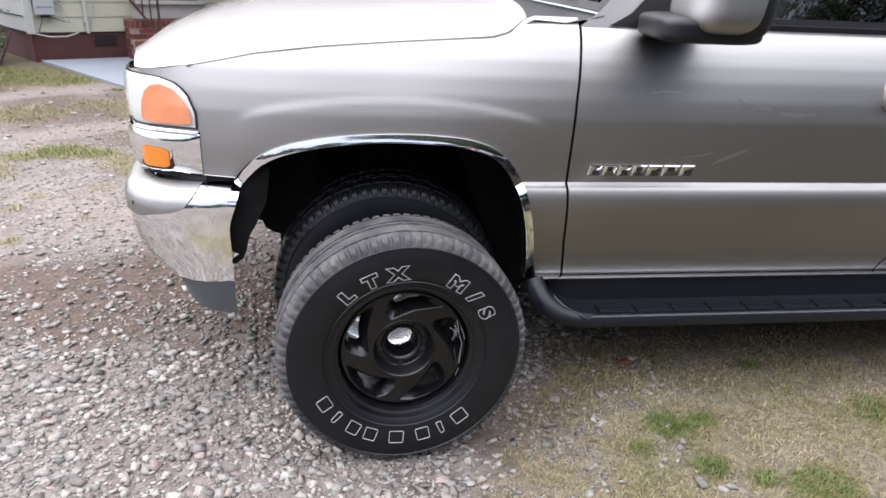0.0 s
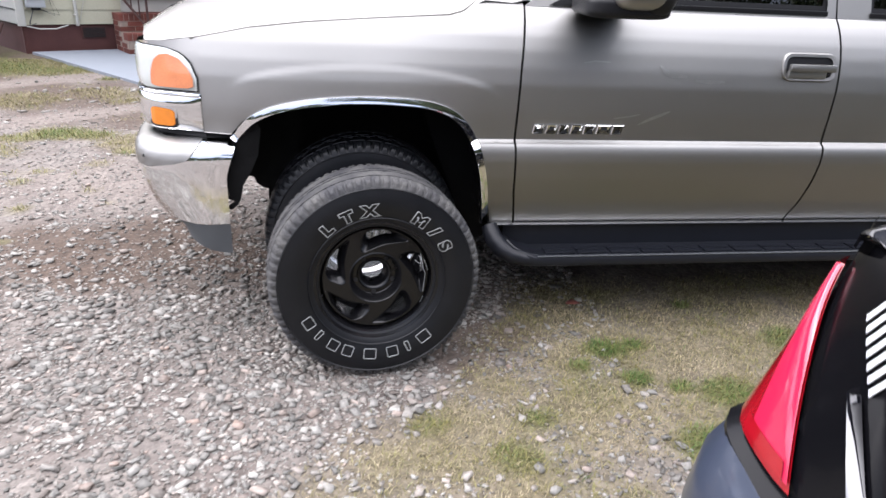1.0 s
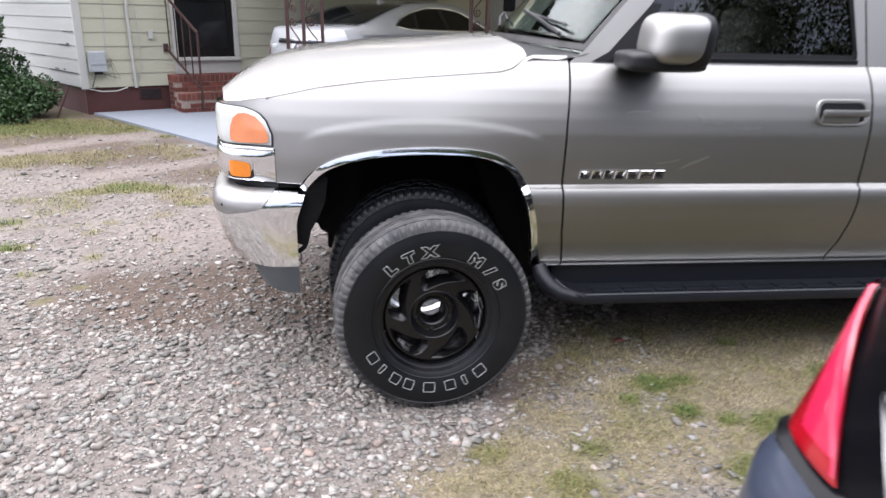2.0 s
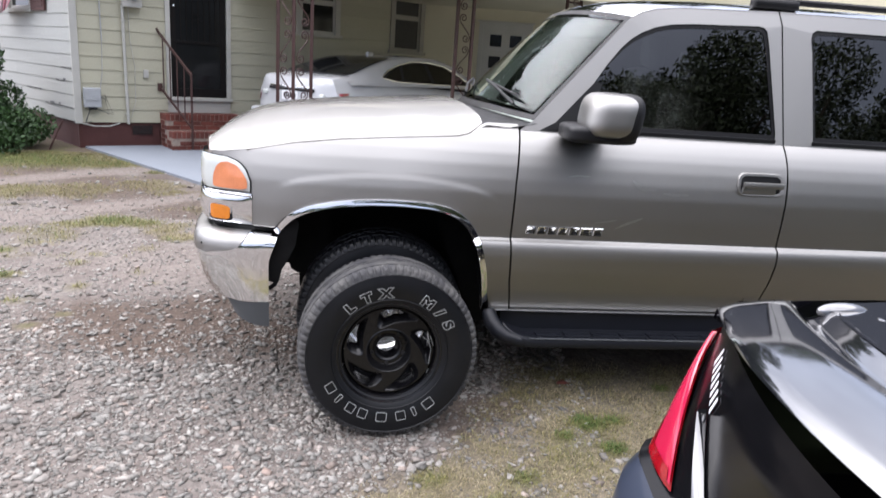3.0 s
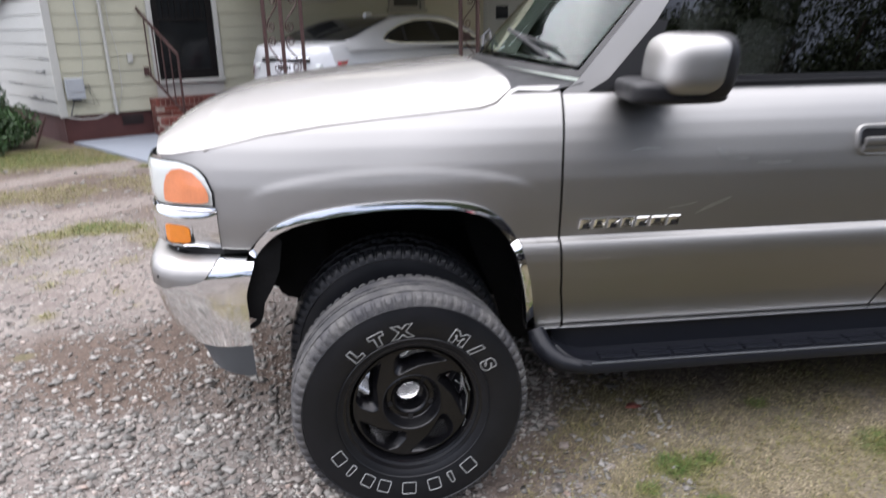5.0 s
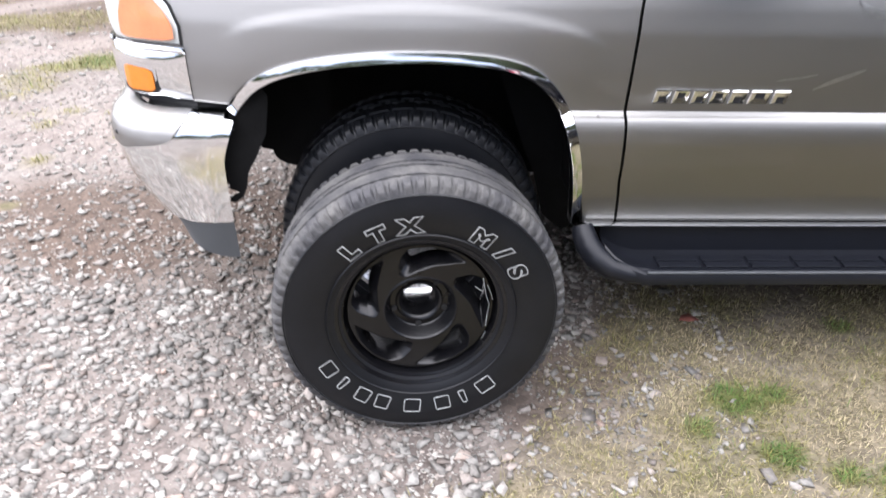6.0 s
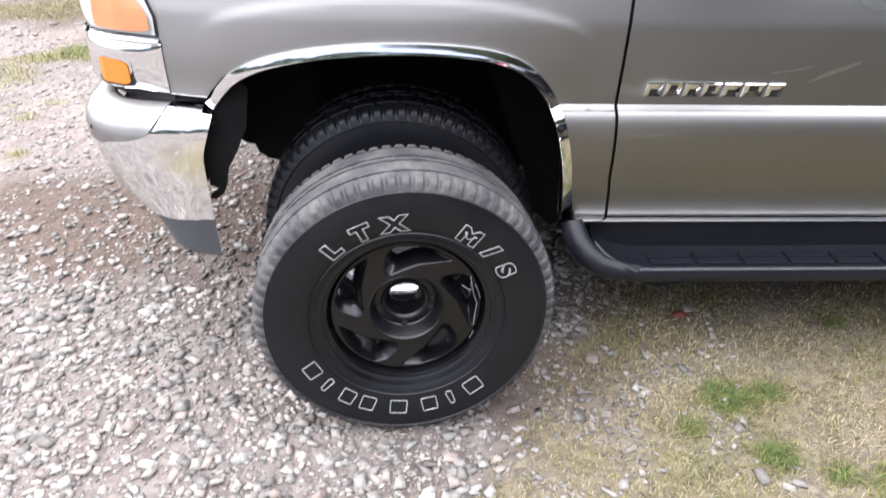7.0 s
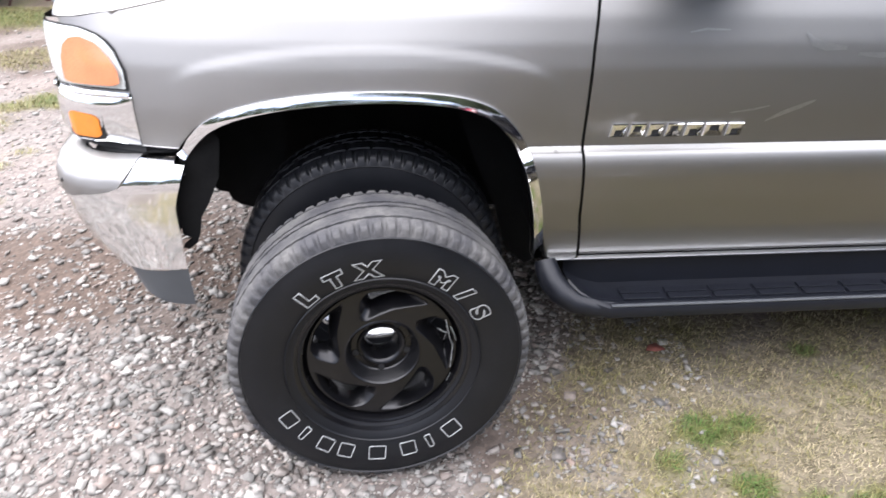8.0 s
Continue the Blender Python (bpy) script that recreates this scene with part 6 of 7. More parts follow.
# ---------------------------------------------------------------- plants
def leaf_cloud(rng, centres, count, size):
    """Small leaves strewn through rounded clumps."""
    cs = np.array(centres)
    pick = rng.integers(0, len(cs), count)
    d = rng.normal(size=(count, 3))
    d /= np.linalg.norm(d, axis=1)[:, None]
    p = cs[pick, :3] + d * (rng.uniform(0.35, 1.0, (count, 1)) ** 0.5) * cs[pick, 3:4]
    verts, faces = [], []
    for i in range(count):
        a, b = rng.normal(size=3), rng.normal(size=3)
        a /= np.linalg.norm(a)
        b -= a * a.dot(b)
        b /= np.linalg.norm(b)
        s = size * rng.uniform(0.6, 1.4)
        q = p[i]
        k = len(verts)
        verts += [q - a * s, q + b * s * 0.45, q + a * s, q - b * s * 0.45]
        faces.append((k, k + 1, k + 2, k + 3))
    return verts, faces


def tree_at(name, label, seed, h, crown, leaf, leaves, group=""):
    rng = np.random.default_rng(seed)
    t = thing(name, label, "tree", group)
    lean = rng.normal(0, 0.04, 2)
    verts, faces, k = [], [], 9
    zs = np.linspace(-0.1, h * 0.75, 9)
    for j, z in enumerate(zs):
        r = 0.035 * h * (1 - 0.8 * j / 8) * (1.35 if j == 0 else 1)
        for i in range(k):
            a = math.tau * i / k
            verts.append((lean[0] * z + r * math.cos(a) * (1 + 0.1 * math.sin(3 * a)), lean[1] * z + r * math.sin(a), z))
    for j in range(8):
        for i in range(k):
            faces.append((j * k + i, j * k + (i + 1) % k, (j + 1) * k + (i + 1) % k, (j + 1) * k + i))
    tr = piece("trunk", verts, faces, BARK, t)
    centres = []
    for b in range(11):
        a = b * 2.4 + rng.uniform(-0.4, 0.4)
        z0 = h * rng.uniform(0.28, 0.66)
        L = crown * rng.uniform(0.6, 1.0)
        e = (L * math.cos(a), L * math.sin(a), z0 + h * rng.uniform(0.10, 0.3))
        mid = (e[0] * 0.5, e[1] * 0.5, z0 + (e[2] - z0) * 0.35)
        tube("limb", [(lean[0] * z0, lean[1] * z0, z0), mid, e], 0.008 * h * 0.5, BARK, tr)
        for _ in range(3):
            centres.append((e[0] * rng.uniform(0.5, 1.15), e[1] * rng.uniform(0.5, 1.15), e[2] + rng.uniform(-0.08, 0.12) * h, crown * rng.uniform(0.16, 0.34)))
    for _ in range(4):
        centres.append((rng.normal(0, crown * 0.2), rng.normal(0, crown * 0.2), h * rng.uniform(0.75, 0.98), crown * rng.uniform(0.2, 0.35)))
    piece("crown", *leaf_cloud(rng, centres, leaves, leaf), LEAF, t, smooth=False)
    return t


oak = tree_at("tree", "broad leafy tree with an open crown", 5, 8.5, 4.4, 0.070, 42000, "trees round the yard")
oak.matrix_world = pose(6.0, -13.0, 0)
elm = tree_at("tree", "tall thin-crowned leafy tree", 8, 9.3, 4.0, 0.065, 42000, "trees round the yard")
elm.matrix_world = pose(10.8, -14.5, 0, 0, 0, 40)
for x, y, a, s in ((15.5, -15, 70, 1.0), (-16, -38, 200, 0.9), (21, -17, 310, 1.0)):
    copy_thing(oak, pose(x, y, 0, 0, 0, a))
for x, y, a, k in ((6.6, -16.5, 110, 0.98), (9.8, -17.5, 260, 1.12), (4.6, -18.5, 20, 0.95)):
    copy_thing(elm, pose(x, y, 0, 0, 0, a) @ Matrix.Scale(k, 4))
for x, y, a in ((8.2, -19, 150), (3.4, -16.5, 200), (13, -20, 250), (-6, -40, 10), (13, 21, 300), (22, 13, 120), (18, -22, 55)):
    copy_thing(elm, pose(x, y, 0, 0, 0, a))


tall = tree_at("tree", "tall dense tree rising behind the house", 12, 11.0, 4.6, 0.18, 20000, "trees behind the house")
tall.matrix_world = pose(-6.5, 19.0, 0)
for x, y, a in ((-13.5, 20.5, 60), (0.5, 20.0, 130), (7.0, 22.5, 220), (-20.0, 17.0, 300)):
    copy_thing(tall, pose(x, y, 0, 0, 0, a))


def shrub(name, label, cx, cy, r, h, seed, count, leaf):
    rng = np.random.default_rng(seed)
    b = thing(name, label, "bush", m=pose(cx, cy, 0))
    for k in range(6):
        a = k * 1.05
        tube("stem", [(0.05 * math.cos(a), 0.05 * math.sin(a), -0.05), (r * 0.5 * math.cos(a), r * 0.5 * math.sin(a), h * 0.6)], 0.012, BARK, b)
    cs = []
    for _ in range(26):
        a, q = rng.uniform(0, math.tau), rng.uniform(0, 1) ** 0.5 * r * 0.75
        cs.append((q * math.cos(a), q * math.sin(a), h * rng.uniform(0.15, 0.82), r * rng.uniform(0.22, 0.36)))
    piece("foliage", *leaf_cloud(rng, cs, count, leaf), BUSH_LEAF, b, smooth=False)


shrub("bush", "dense rounded green bush against the house wall", -5.80, 7.72, 0.92, 1.66, 21, 17000, 0.035)
# weeds spread wide to stand for the shade below the bush
shrub("bush", "low weeds at the foot of the wall, spread to darken the shaded ground", -5.20, 7.45, 0.78, 0.46, 22, 11000, 0.030)
rng = np.random.default_rng(31)
hedge = [(x + rng.normal(0, 0.6), -19 + rng.normal(0, 1.0), rng.uniform(0.3, 7.4) * (0.85 + 0.15 * math.sin(x * 0.9)), rng.uniform(0.7, 1.4)) for x in np.linspace(4.0, 42, 330)]
hd = piece("distant_woods", *leaf_cloud(rng, hedge, 130000, 0.13), LEAF, None, "dark undergrowth along the far side of the road", False)
tagged(hd, category="woods", kind="stuff")
hedge = [(x + rng.normal(0, 0.6), -24 + rng.normal(0, 1.0), rng.uniform(0.2, 3.2), rng.uniform(0.8, 1.5)) for x in np.linspace(-40, 2, 110)]
hd = piece("distant_woods", *leaf_cloud(rng, hedge, 18000, 0.24), LEAF, None, "low green hedge along the far side of the drive", False)
tagged(hd, category="woods", kind="stuff")
hedge = [(x + rng.normal(0, 0.6), 24 + rng.normal(0, 1.0) + 0.2 * x, rng.uniform(0.3, 4.6), rng.uniform(0.9, 1.6)) for x in np.linspace(3, 40, 90)]
hd = piece("distant_woods", *leaf_cloud(rng, hedge, 16000, 0.17), LEAF, None, "green trees behind the house", False)
tagged(hd, category="woods", kind="stuff")


leaf = piece("fallen_leaf", [(0.76, 0.15, 0.030), (0.79, 0.135, 0.036), (0.83, 0.15, 0.030), (0.80, 0.175, 0.040), (0.775, 0.175, 0.032)], [(0, 1, 2, 3, 4)], RUSTY_LEAF)
thick(leaf, 0.002)
tagged(leaf, "small red-brown fallen leaf on the grass", "leaf")


# ---------------------------------------------------------------- the white saloon in the carport
def saloon():
    c = thing("sedan", "white four-door sedan parked under the carport", "car", m=pose(-1.21, 7.19, 0.17, 0, 0, 45))
    # x, half width, underside, shoulder height, deck height
    st = [(0.0, 0.62, 0.42, 0.70, 0.84), (0.02, 0.70, 0.36, 0.78, 0.98), (0.06, 0.78, 0.31, 0.86, 1.065), (0.14, 0.84, 0.27, 0.91, 1.10), (0.35, 0.885, 0.24, 0.95, 1.125), (0.75, 0.905, 0.22, 0.975, 1.14), (1.3, 0.915, 0.20, 0.975, 1.11),
          (2.0, 0.915, 0.20, 0.96, 1.05), (2.8, 0.915, 0.20, 0.94, 1.0), (3.5, 0.905, 0.22, 0.92, 0.985), (4.2, 0.87, 0.24, 0.84, 0.90), (4.6, 0.78, 0.28, 0.74, 0.78), (4.8, 0.60, 0.36, 0.60, 0.64)]
    rows = []
    for x, w, u, s, d in st:
        half = [(w * 0.80, u), (w * 0.95, u + 0.06), (w, u + 0.22), (w * 1.0, s - 0.20), (w * 0.992, s - 0.10), (w * 0.975, s - 0.035), (w * 0.945, s), (w * 0.90, s + (d - s) * 0.50), (w * 0.84, d - 0.025), (w * 0.74, d - 0.006), (w * 0.45, d), (0, d + 0.006)]
        rows.append([(x + 0.10 * (1 - min(1.0, x / 0.14)) * (y / 0.8) ** 2, -y, z) for y, z in half] + [(x + 0.10 * (1 - min(1.0, x / 0.14)) * (y / 0.8) ** 2, y, z) for y, z in half[-2::-1]])
    v, f = grid(rows)
    v.append((-0.0, 0, 0.7))
    n = len(rows[0])
    f += [(i + 1, i, len(v) - 1) for i in range(n - 1)]
    piece("body", v, f, WHITE_PAINT, c, "white painted body")
    line = spline([(0.34, 1.10), (0.46, 1.145), (0.82, 1.272), (1.22, 1.385), (1.55, 1.440), (1.9, 1.466), (2.3, 1.468), (2.65, 1.440), (3.05, 1.325), (3.45, 1.15), (3.80, 1.0)], 6)

    def top(x):
        return lerp([p[0] for p in line], [p[1] for p in line], x)

    def half_top(x):
        return lerp([0.5, 1.3, 1.9, 2.6, 3.8], [0.66, 0.57, 0.535, 0.55, 0.66], x)

    def half_side(x, z):
        """Half the width of the cabin at a height: it leans in towards the roof."""
        u = min(1.0, max(0.0, (z - 1.05) / max(0.05, top(x) - 1.10)))
        return 0.835 + (half_top(x) + 0.05 - 0.835) * u
    rows = []
    for x in np.linspace(0.34, 3.78, 48):
        zt, wt = top(x), half_top(x)
        base = min(1.05, zt - 0.06)
        half = [(0.86, base - 0.03)] + [(half_side(x, z), z) for z in np.linspace(base, zt - 0.05, 7)] + [(wt + 0.033, zt - 0.028), (wt + 0.005, zt - 0.012), (wt * 0.8, zt - 0.003), (wt * 0.4, zt + 0.002), (0, zt + 0.004)]
        rows.append([(x, -y, z) for y, z in half] + [(x, y, z) for y, z in half[-2::-1]])
    cabin = piece("cabin", *grid(rows), WHITE_PAINT, c, "rounded white roof and pillars")

    def screen(name, x0, x1, w0, w1, mat, label, lift):
        """A pane that lies on the slope of the cabin, rounded at its corners."""
        rows = []
        for k in range(15):
            u = k / 14
            x = x0 + (x1 - x0) * u
            w = (w0 + (w1 - w0) * u) * (1 - 0.10 * (2 * u - 1) ** 10)
            rows.append([(x + 0.05 * (1 - q * q) * (-1 if x1 > x0 else 1) * (1 - u), w * q, top(x) + lift - 0.010 * q * q) for q in np.linspace(-1, 1, 13)])
        return piece(name, *grid(rows), mat, cabin, label)
    screen("window_seal", 0.46, 1.41, 0.70, 0.595, PAINT_SEAM, "black seal round the rear window", 0.004)
    screen("rear_window", 0.49, 1.39, 0.675, 0.575, PANE, "dark sloping rear window", 0.010)
    screen("windscreen", 3.62, 2.76, 0.64, 0.53, BLACK_GLASS, "dark windscreen", 0.008)

    def side(name, out, mat, dy, label=""):
        for s in (-1, 1):
            bm = prism(out, lambda x, z: s * (half_side(x, z) + dy))
            if s > 0:
                bmesh.ops.reverse_faces(bm, faces=bm.faces)
            part(name, bm, mat, cabin, label)
    edge = rounded([(1.03, 1.135), (1.30, 1.085), (2.2, 1.065), (3.22, 1.055), (2.92, 1.22), (2.62, 1.345), (2.25, 1.388), (1.85, 1.385), (1.48, 1.318), (1.22, 1.235)], 0.06)
    side("window_band", edge, PAINT_SEAM, 0.010)
    for s in (-1, 1):
        tube("window_trim", [(x, s * (half_side(x, z) + 0.012), z) for x, z in edge], 0.010, CHROME, cabin, "bright window surround", closed=True)
    side("side_window", rounded([(1.50, 1.10), (2.13, 1.088), (2.10, 1.368), (1.86, 1.365), (1.58, 1.322)], 0.03), BLACK_GLASS, 0.016, "dark rear door window")
    side("side_window", rounded([(2.20, 1.086), (3.08, 1.078), (2.88, 1.21), (2.60, 1.325), (2.2, 1.368)], 0.03), BLACK_GLASS, 0.016, "dark front door window")
    side("side_window", rounded([(1.12, 1.14), (1.44, 1.102), (1.51, 1.31), (1.27, 1.225)], 0.03), BLACK_GLASS, 0.016, "small quarter window")
    for s in (-1, 1):
        rows = []
        for z in np.linspace(0.71, 0.885, 9):
            q = (z - 0.71) / 0.175
            rows.append([(0.045 + 0.11 * u ** 2 + 0.09 * max(0, u - 0.62) + 0.05 * q, s * (0.582 + 0.285 * min(1, u * 1.15) - 0.010 * q), z + 0.02 * u) for u in np.linspace(0.55, 1.25, 12)])
        v, f = grid(rows)
        lamp = piece("tail_lamp", v, f if s < 0 else [q[::-1] for q in f], RED_DARK, c, "red tail lamp wrapping the corner")
        part("reverse_lens", box_bm(0.030, 0.10, s * 0.60 - 0.05, s * 0.60 + 0.05, 0.80, 0.87, 0.02), LENS, lamp, "", True)
        part("door_handle", box_bm(1.62, 1.80, s * 0.915 - 0.014, s * 0.915 + 0.014, 0.875, 0.902, 0.008), WHITE_PAINT, c)
        for x in (0.98, 3.78):
            w = under(new("wheel"), c)
            w.matrix_basis = pose(x, s * 0.80, 0.325, 0, 0, 0 if s < 0 else 180)
            piece("tyre", *lathe([(-0.10, 0.23), (-0.115, 0.27), (-0.10, 0.315), (-0.06, 0.325), (0.06, 0.325), (0.1, 0.30), (0.1, 0.23)], 40), RUBBER, w)
            piece("rim", *lathe([(-0.10, 0.235), (-0.085, 0.21), (-0.06, 0.19), (-0.07, 0.07), (-0.08, 0.0)], 30), RIM_SILVER, w)
            arch = [(x + 0.35 * math.cos(a), s * 0.918, 0.325 + 0.35 * math.sin(a)) for a in np.linspace(0, math.pi, 16)]
            piece("arch", arch, [tuple(range(16))[::s]], WELL, c, "", False)
    part("trunk_strip", box_bm(0.018, 0.09, -0.46, 0.46, 0.925, 0.952, 0.01), CHROME, c, "chrome strip across the trunk lid")
    part("recess", box_bm(0.000, 0.09, -0.46, 0.46, 0.885, 0.924, 0.01), TRIM_BLACK, c, "dark plate recess")
    pl = part("plate", box_bm(-0.006, 0.03, -0.17, 0.17, 0.755, 0.88, 0.006), STICKER, c, "white registration plate")
    for k in range(6):
        part("bar", box_bm(-0.0105, -0.0075, -0.13 + k * 0.045, -0.10 + k * 0.045, 0.79, 0.85), TRIM_GREY, pl)
    part("rear_bumper", box_bm(-0.06, 0.3, -0.84, 0.84, 0.36, 0.62, 0.07), WHITE_PAINT, c, "", True)
    part("aerial_fin", box_bm(1.50, 1.63, -0.03, 0.03, 1.425, 1.495, 0.02), WHITE_PAINT, c, "small white aerial on the roof", True)
    tube("deck_seam", [(0.44, y, 1.134 + 0.004 * (1 - abs(y))) for y in (-0.72, -0.4, 0, 0.4, 0.72)], 0.004, PAINT_SEAM, c)


saloon()


# ---------------------------------------------------------------- the black hatchback
MID, HALF = -2.45, 0.87


def rear_x(y, z):
    t = (y - MID) / HALF
    base = lerp([0.08, 0.15, 0.30, 0.60, 0.735, 0.75, 0.90, 1.02, 1.10], [0.36, 0.29, 0.255, 0.25, 0.265, 0.300, 0.282, 0.256, 0.275], z)
    bow = lerp([0.3, 0.60, 0.75, 0.90, 1.02], [0.09, 0.09, 0.105, 0.19, 0.27], z)
    return base + bow * t * t + 3.0 * max(0, abs(t) - 0.90) ** 2


def hatchback():
    c = thing("hatchback", "glossy black hatchback with a roof spoiler, wet with drops", "car")
    side = MID + HALF
    zs = list(np.linspace(0.10, 0.72, 12)) + [0.735, 0.742, 0.75] + list(np.linspace(0.77, 1.075, 16))
    ys = np.linspace(MID - HALF, side, 61)
    v, f = grid([[(rear_x(y, z), y, z) for y in ys] for z in zs])
    body = piece("hatch", v, [q[::-1] for q in f], PRIVACY, c, "black tailgate")
    rows = [[(rear_x(y, z) - 0.004, y, z) for y in np.linspace(MID - 0.70 + 0.25 * (z - 0.84), MID + 0.70 - 0.25 * (z - 0.84), 30)] for z in np.linspace(0.825, 1.08, 12)]
    vv, ff = grid(rows)
    gl = piece("rear_window", vv, [q[::-1] for q in ff], PRIVACY, c, "dark rear window")
    # bumper
    rows = [[(rear_x(y, z) - 0.03 * smooth(0.10, 0.16, z) * (1 - smooth(0.70, 0.735, z)), y - 0.012 * math.copysign(1, y - MID) * smooth(0.80, 1.0, abs(y - MID) / HALF), z) for y in ys] for z in np.linspace(0.08, 0.735, 16)]
    vv, ff = grid(rows)
    piece("rear_bumper", vv, [q[::-1] for q in ff], NAVY, c, "blue-black rear bumper")
    # roof, sides
    def roof_z(x, y):
        t = (y - MID) / HALF
        return 1.098 + 0.05 * (1 - (t / 0.88) ** 2) + lerp([0.2, 0.7, 1.2, 2.0, 2.6, 3.1], [0.0, 0.004, 0.03, 0.04, 0.02, -0.05], x)
    rows = []
    for s in np.linspace(0, 1, 26):
        row = []
        for y in np.linspace(MID - 0.77, MID + 0.77, 33):
            x0 = 0.245 + 0.27 * ((y - MID) / HALF) ** 2 + 0.228
            x = x0 + (2.9 - x0) * s
            row.append((x, y, roof_z(x, y)))
        rows.append(row)
    vv, ff = grid(rows)
    piece("roof", vv, [q[::-1] for q in ff], BLACK_PAINT, c, "black roof mirroring sky and trees")
    # spoiler: a raised lip, then a channel against the roof
    prof = [(0.004, 1.104), (-0.001, 1.108), (0.004, 1.113), (0.03, 1.120), (0.09, 1.128), (0.13, 1.130), (0.15, 1.124), (0.165, 1.105), (0.185, 1.094), (0.205, 1.096), (0.22, 1.108), (0.24, 1.116)]
    rows = []
    for y in np.linspace(MID - 0.765, MID + 0.765, 50):
        t = (y - MID) / HALF
        end = smooth(0.0, 0.05, 0.88 - abs(t))
        x0 = 0.245 + 0.27 * t * t - 0.004
        rows.append([(x0 + a * (1 if k < 6 else 1.0), y, z - 0.012 + 0.045 * (1 - (t / 0.88) ** 2) - 0.010 * (1 - end)) for k, (a, z) in enumerate(prof)])
    rows = [[(x, rows[0][0][1] - 0.006, z - 0.02) for x, y, z in rows[0]]] + rows + [[(x, rows[-1][0][1] + 0.006, z - 0.02) for x, y, z in rows[-1]]]
    vv, ff = grid(rows)
    piece("spoiler", vv, ff, BLACK_PAINT, c, "glossy black roof spoiler with a concave channel")
    rows = [[(x + 0.004 + 0.03 * k, y, z - 0.004 - 0.012 * k) for x, y, z in [(r[0][0], r[0][1], r[0][2]) for r in rows]] for k in range(4)]
    vv, ff = grid(rows)
    piece("spoiler_edge", vv, [q[::-1] for q in ff], TRIM_BLACK, c, "matt underside of the spoiler")
    bm = bmesh.new()
    bmesh.ops.create_uvsphere(bm, u_segments=20, v_segments=10, radius=1, matrix=pose(0.68, -1.735, 1.104) @ Matrix.Diagonal((0.055, 0.020, 0.018, 1)))
    part("rail_cap", bm, BLACK_PAINT, c, "glossy rounded cap at the roof edge", True)
    for s in (-1, 1):
        rows = []
        for x in [0.50, 0.56, 0.65, 0.8, 1.2, 2.0, 2.8, 3.4, 3.9, 4.1]:
            y0 = HALF - 0.03 * smooth(3.2, 4.1, x) - 0.02 * smooth(0.8, 0.5, x)
            top = lerp([0.5, 2.6, 3.1, 3.5, 4.1], [1.10, 1.12, 0.85, 0.80, 0.62], x)
            rows.append([(x, MID + s * (y0 - 0.04 + 0.04 * math.sin(math.pi * min(1, q * 1.4))) if q < 0.7 else MID + s * (y0 - 0.075 * (q - 0.7) / 0.3), 0.08 + (top - 0.08) * q) for q in np.linspace(0, 1, 12)])
        vv, ff = grid(rows)
        piece("side_panel", vv, ff if s < 0 else [q[::-1] for q in ff], BLACK_PAINT, c, "black flank")
        vs = [(x, MID + s * (HALF + 0.004 - 0.10 * max(0, z - 0.72)), z) for x, z in rounded([(0.85, 0.80), (2.75, 0.78), (2.35, 1.06), (0.95, 1.06)], 0.04)]
        piece("side_window", vs, [tuple(range(len(vs)))[::-s]], BLACK_GLASS, c, "", False)
        for x in (1.05, 3.45):
            w = under(new("wheel"), c)
            w.matrix_basis = pose(x, MID + s * 0.78, 0.19, 0, 0, 0 if s < 0 else 180)
            piece("tyre", *lathe([(-0.09, 0.21), (-0.105, 0.25), (-0.09, 0.30), (-0.05, 0.31), (0.06, 0.31), (0.1, 0.29), (0.1, 0.21)], 40), RUBBER, w)
            piece("rim", *lathe([(-0.09, 0.215), (-0.075, 0.19), (-0.05, 0.17), (-0.06, 0.06), (-0.07, 0.0)], 30), RIM_SILVER, w)
        # tail lamp climbing the corner
        for nm, a0, a1, q0, q1, lift, mat, lab in (("tail_lamp", 0.0, 1.0, 0.0, 1.0, 0.006, RED_DARK, "tall red tail lamp climbing the corner"), ("inner_lens", 0.0, 0.52, 0.045, 1.0, 0.0105, RED_LENS, "pale red inner lens"),
                                                   ("foot_lens", 0.04, 0.60, 0.05, 0.13, 0.0125, RED_DARK, "deep red foot of the lamp"), ("clear_lens", 0.80, 1.0, 0.42, 0.80, 0.010, LENS, "narrow clear lens on the flank side")):
            rows = []
            for q in np.linspace(q0, q1, 18):
                z = 0.752 + 0.26 * q
                inner = 0.645 + 0.181 * q ** 1.05
                width = (HALF + 0.002 - inner) * (1 - 0.34 * q ** 1.8)
                row = []
                for k in range(9):
                    u = a0 + (a1 - a0) * k / 8
                    yy = inner + width * u
                    row.append((rear_x(MID + s * yy, z) - lift - 0.012 * math.sin(math.pi * u) ** 0.7, MID + s * (yy + 0.004), z))
                rows.append(row)
            vv, ff = grid(rows)
            ob = piece(nm, vv, [p[::-1] for p in ff] if s > 0 else ff, mat, c if nm == "tail_lamp" else lamp, lab)
            if nm == "tail_lamp":
                lamp = ob
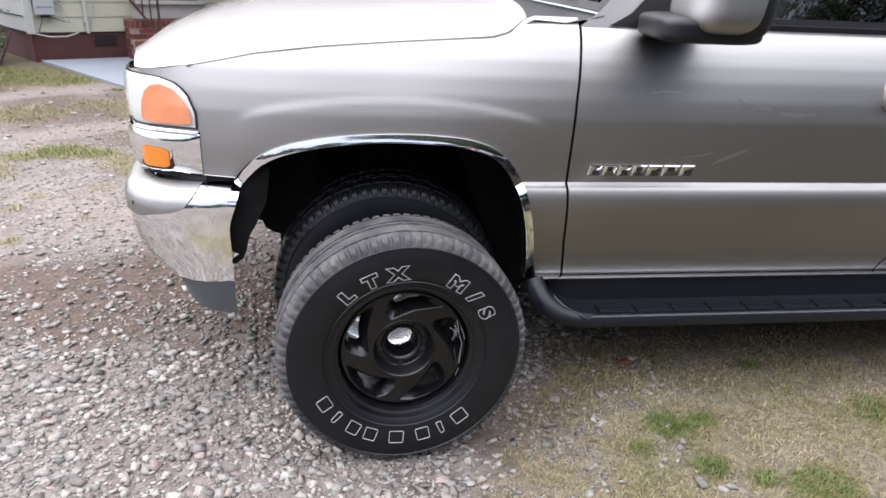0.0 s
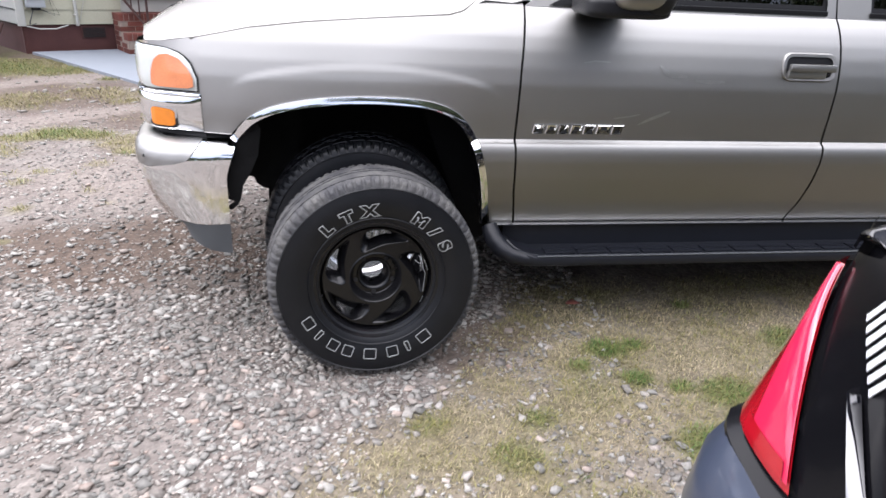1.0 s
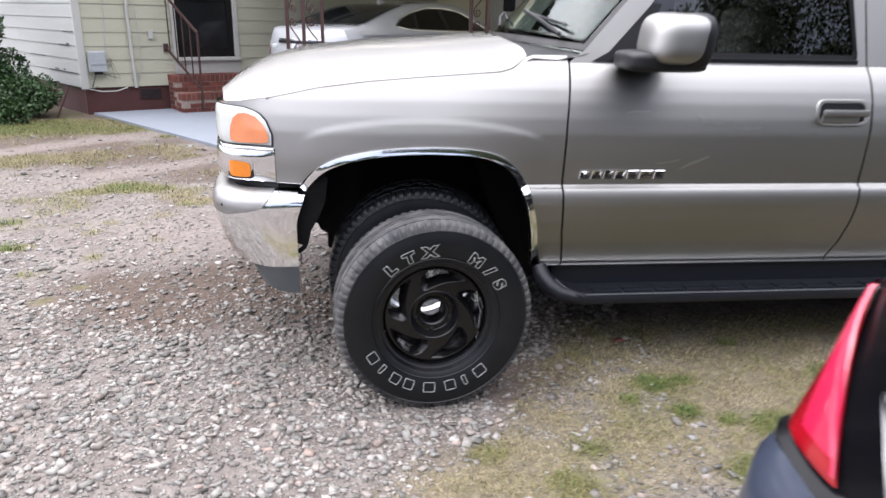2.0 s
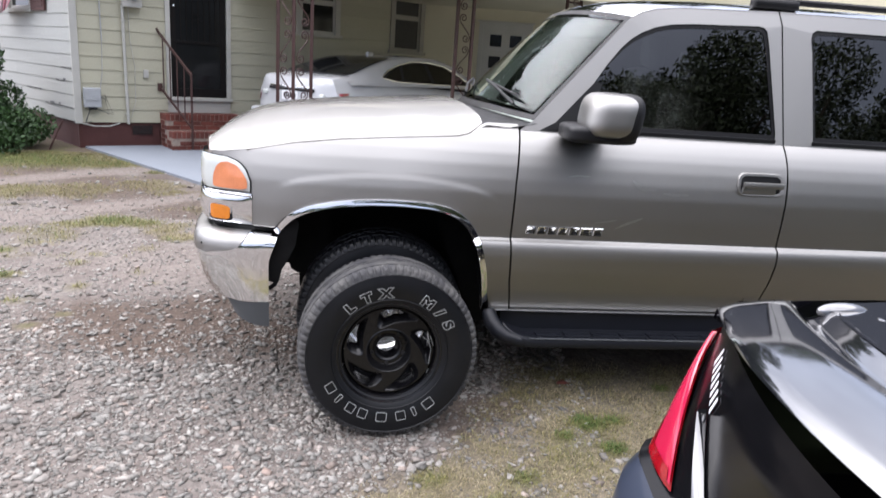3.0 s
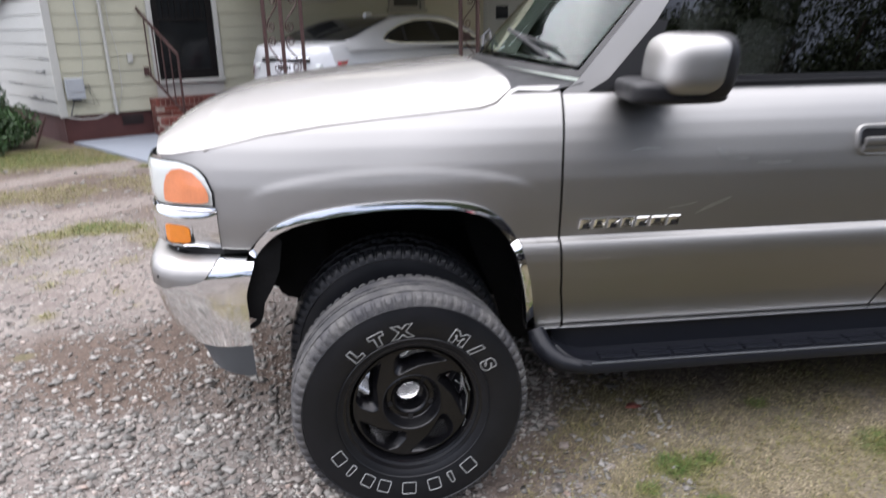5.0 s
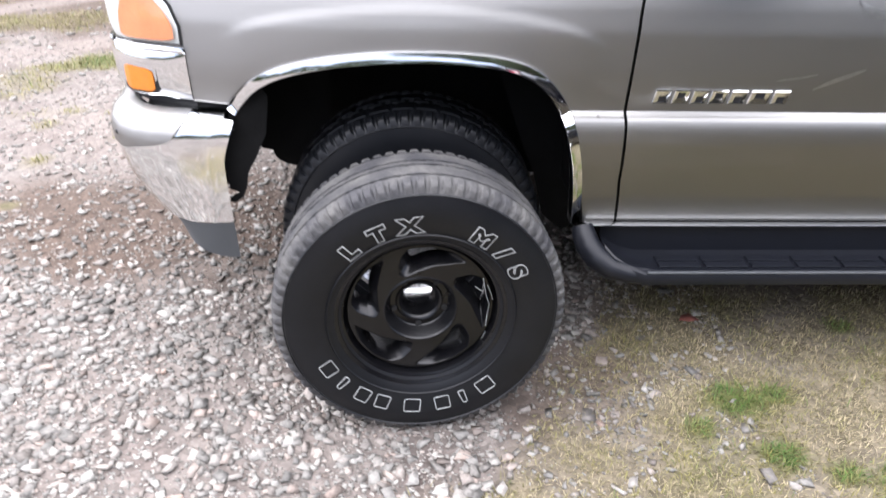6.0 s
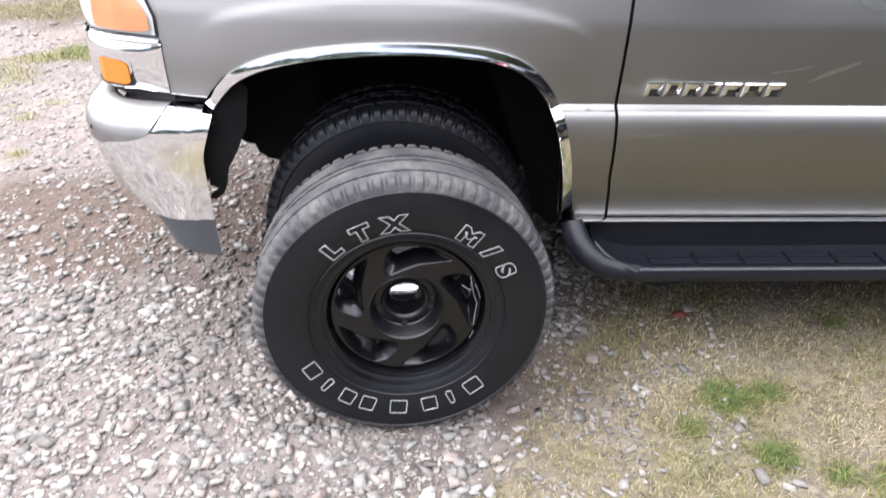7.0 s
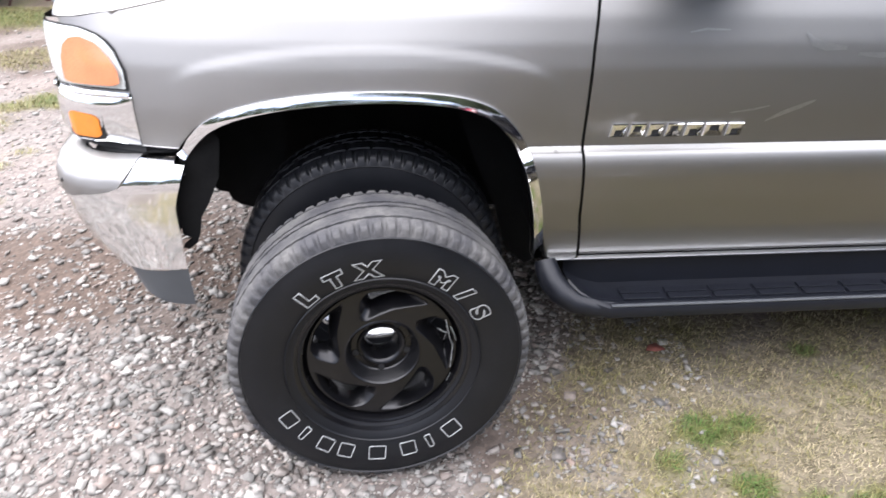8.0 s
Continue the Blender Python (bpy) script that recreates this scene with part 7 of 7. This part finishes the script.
    part("front", box_bm(3.9, 4.12, MID - 0.82, MID + 0.82, 0.12, 0.60, 0.08), BLACK_PAINT, c, "", True)
    rows = [[(2.9 + 1.15 * u, MID - 0.80 + 1.6 * w, 1.10 - 0.32 * smooth(0, 0.45, u) - 0.12 * u) for w in np.linspace(0, 1, 8)] for u in np.linspace(0, 1, 10)]
    vv, ff = grid(rows)
    piece("bonnet", vv, [q[::-1] for q in ff], BLACK_PAINT, c)
    # unreadable sticker: a row of slanting white bars on the window
    for k in range(7):
        y0, z0 = -1.776 - 0.0125 * k, 1.013 - 0.0098 * k
        pts = [(y0, z0), (y0 - 0.031, z0 + 0.040), (y0 - 0.0365, z0 + 0.0345), (y0 - 0.0055, z0 - 0.0065)]
        vs = [(rear_x(y, z) - 0.0065, y, z) for y, z in pts]
        thick(piece("sticker_bar", vs, [(0, 1, 2, 3)], STICKER, gl, "white sticker mark on the glass", False), 0.001)
    # hatch handle: a glossy leaf-shaped grip with a bright rim
    line = [(-1.838 - 0.017 * k, 0.944 - 0.021 * k) for k in range(9)]
    rows = []
    for k, (y, z) in enumerate(line):
        w = 0.005 + 0.046 * (k / 8) ** 0.8
        rows.append([(rear_x(y + a * w, z + a * w * 0.6) - 0.008 - 0.018 * (1 - a * a), y + a * w, z + a * w * 0.6) for a in (-1, -0.5, 0, 0.5, 1)])
    grip = piece("hatch_handle", *grid(rows), BLACK_PAINT, c, "glossy curved hatch grip")
    tube("grip_rim", [rows[k][4] for k in range(1, 9)], 0.0022, CHROME, grip, "bright rim")
    rng2 = np.random.default_rng(7)
    for _ in range(34):
        x, y = rng2.uniform(0.55, 1.1), rng2.uniform(-2.3, -1.75)
        if x < rear_x(y, 1.06) + 0.25:
            continue
        bm = bmesh.new()
        bmesh.ops.create_uvsphere(bm, u_segments=8, v_segments=5, radius=1, matrix=pose(x, y, roof_z(x, y), 0, 0, rng2.uniform(0, 180)) @ Matrix.Diagonal((rng2.uniform(0.004, 0.014), rng2.uniform(0.003, 0.007), 0.0016, 1)))
        part("drop", bm, BLACK_PAINT, c, "", True)


hatchback()
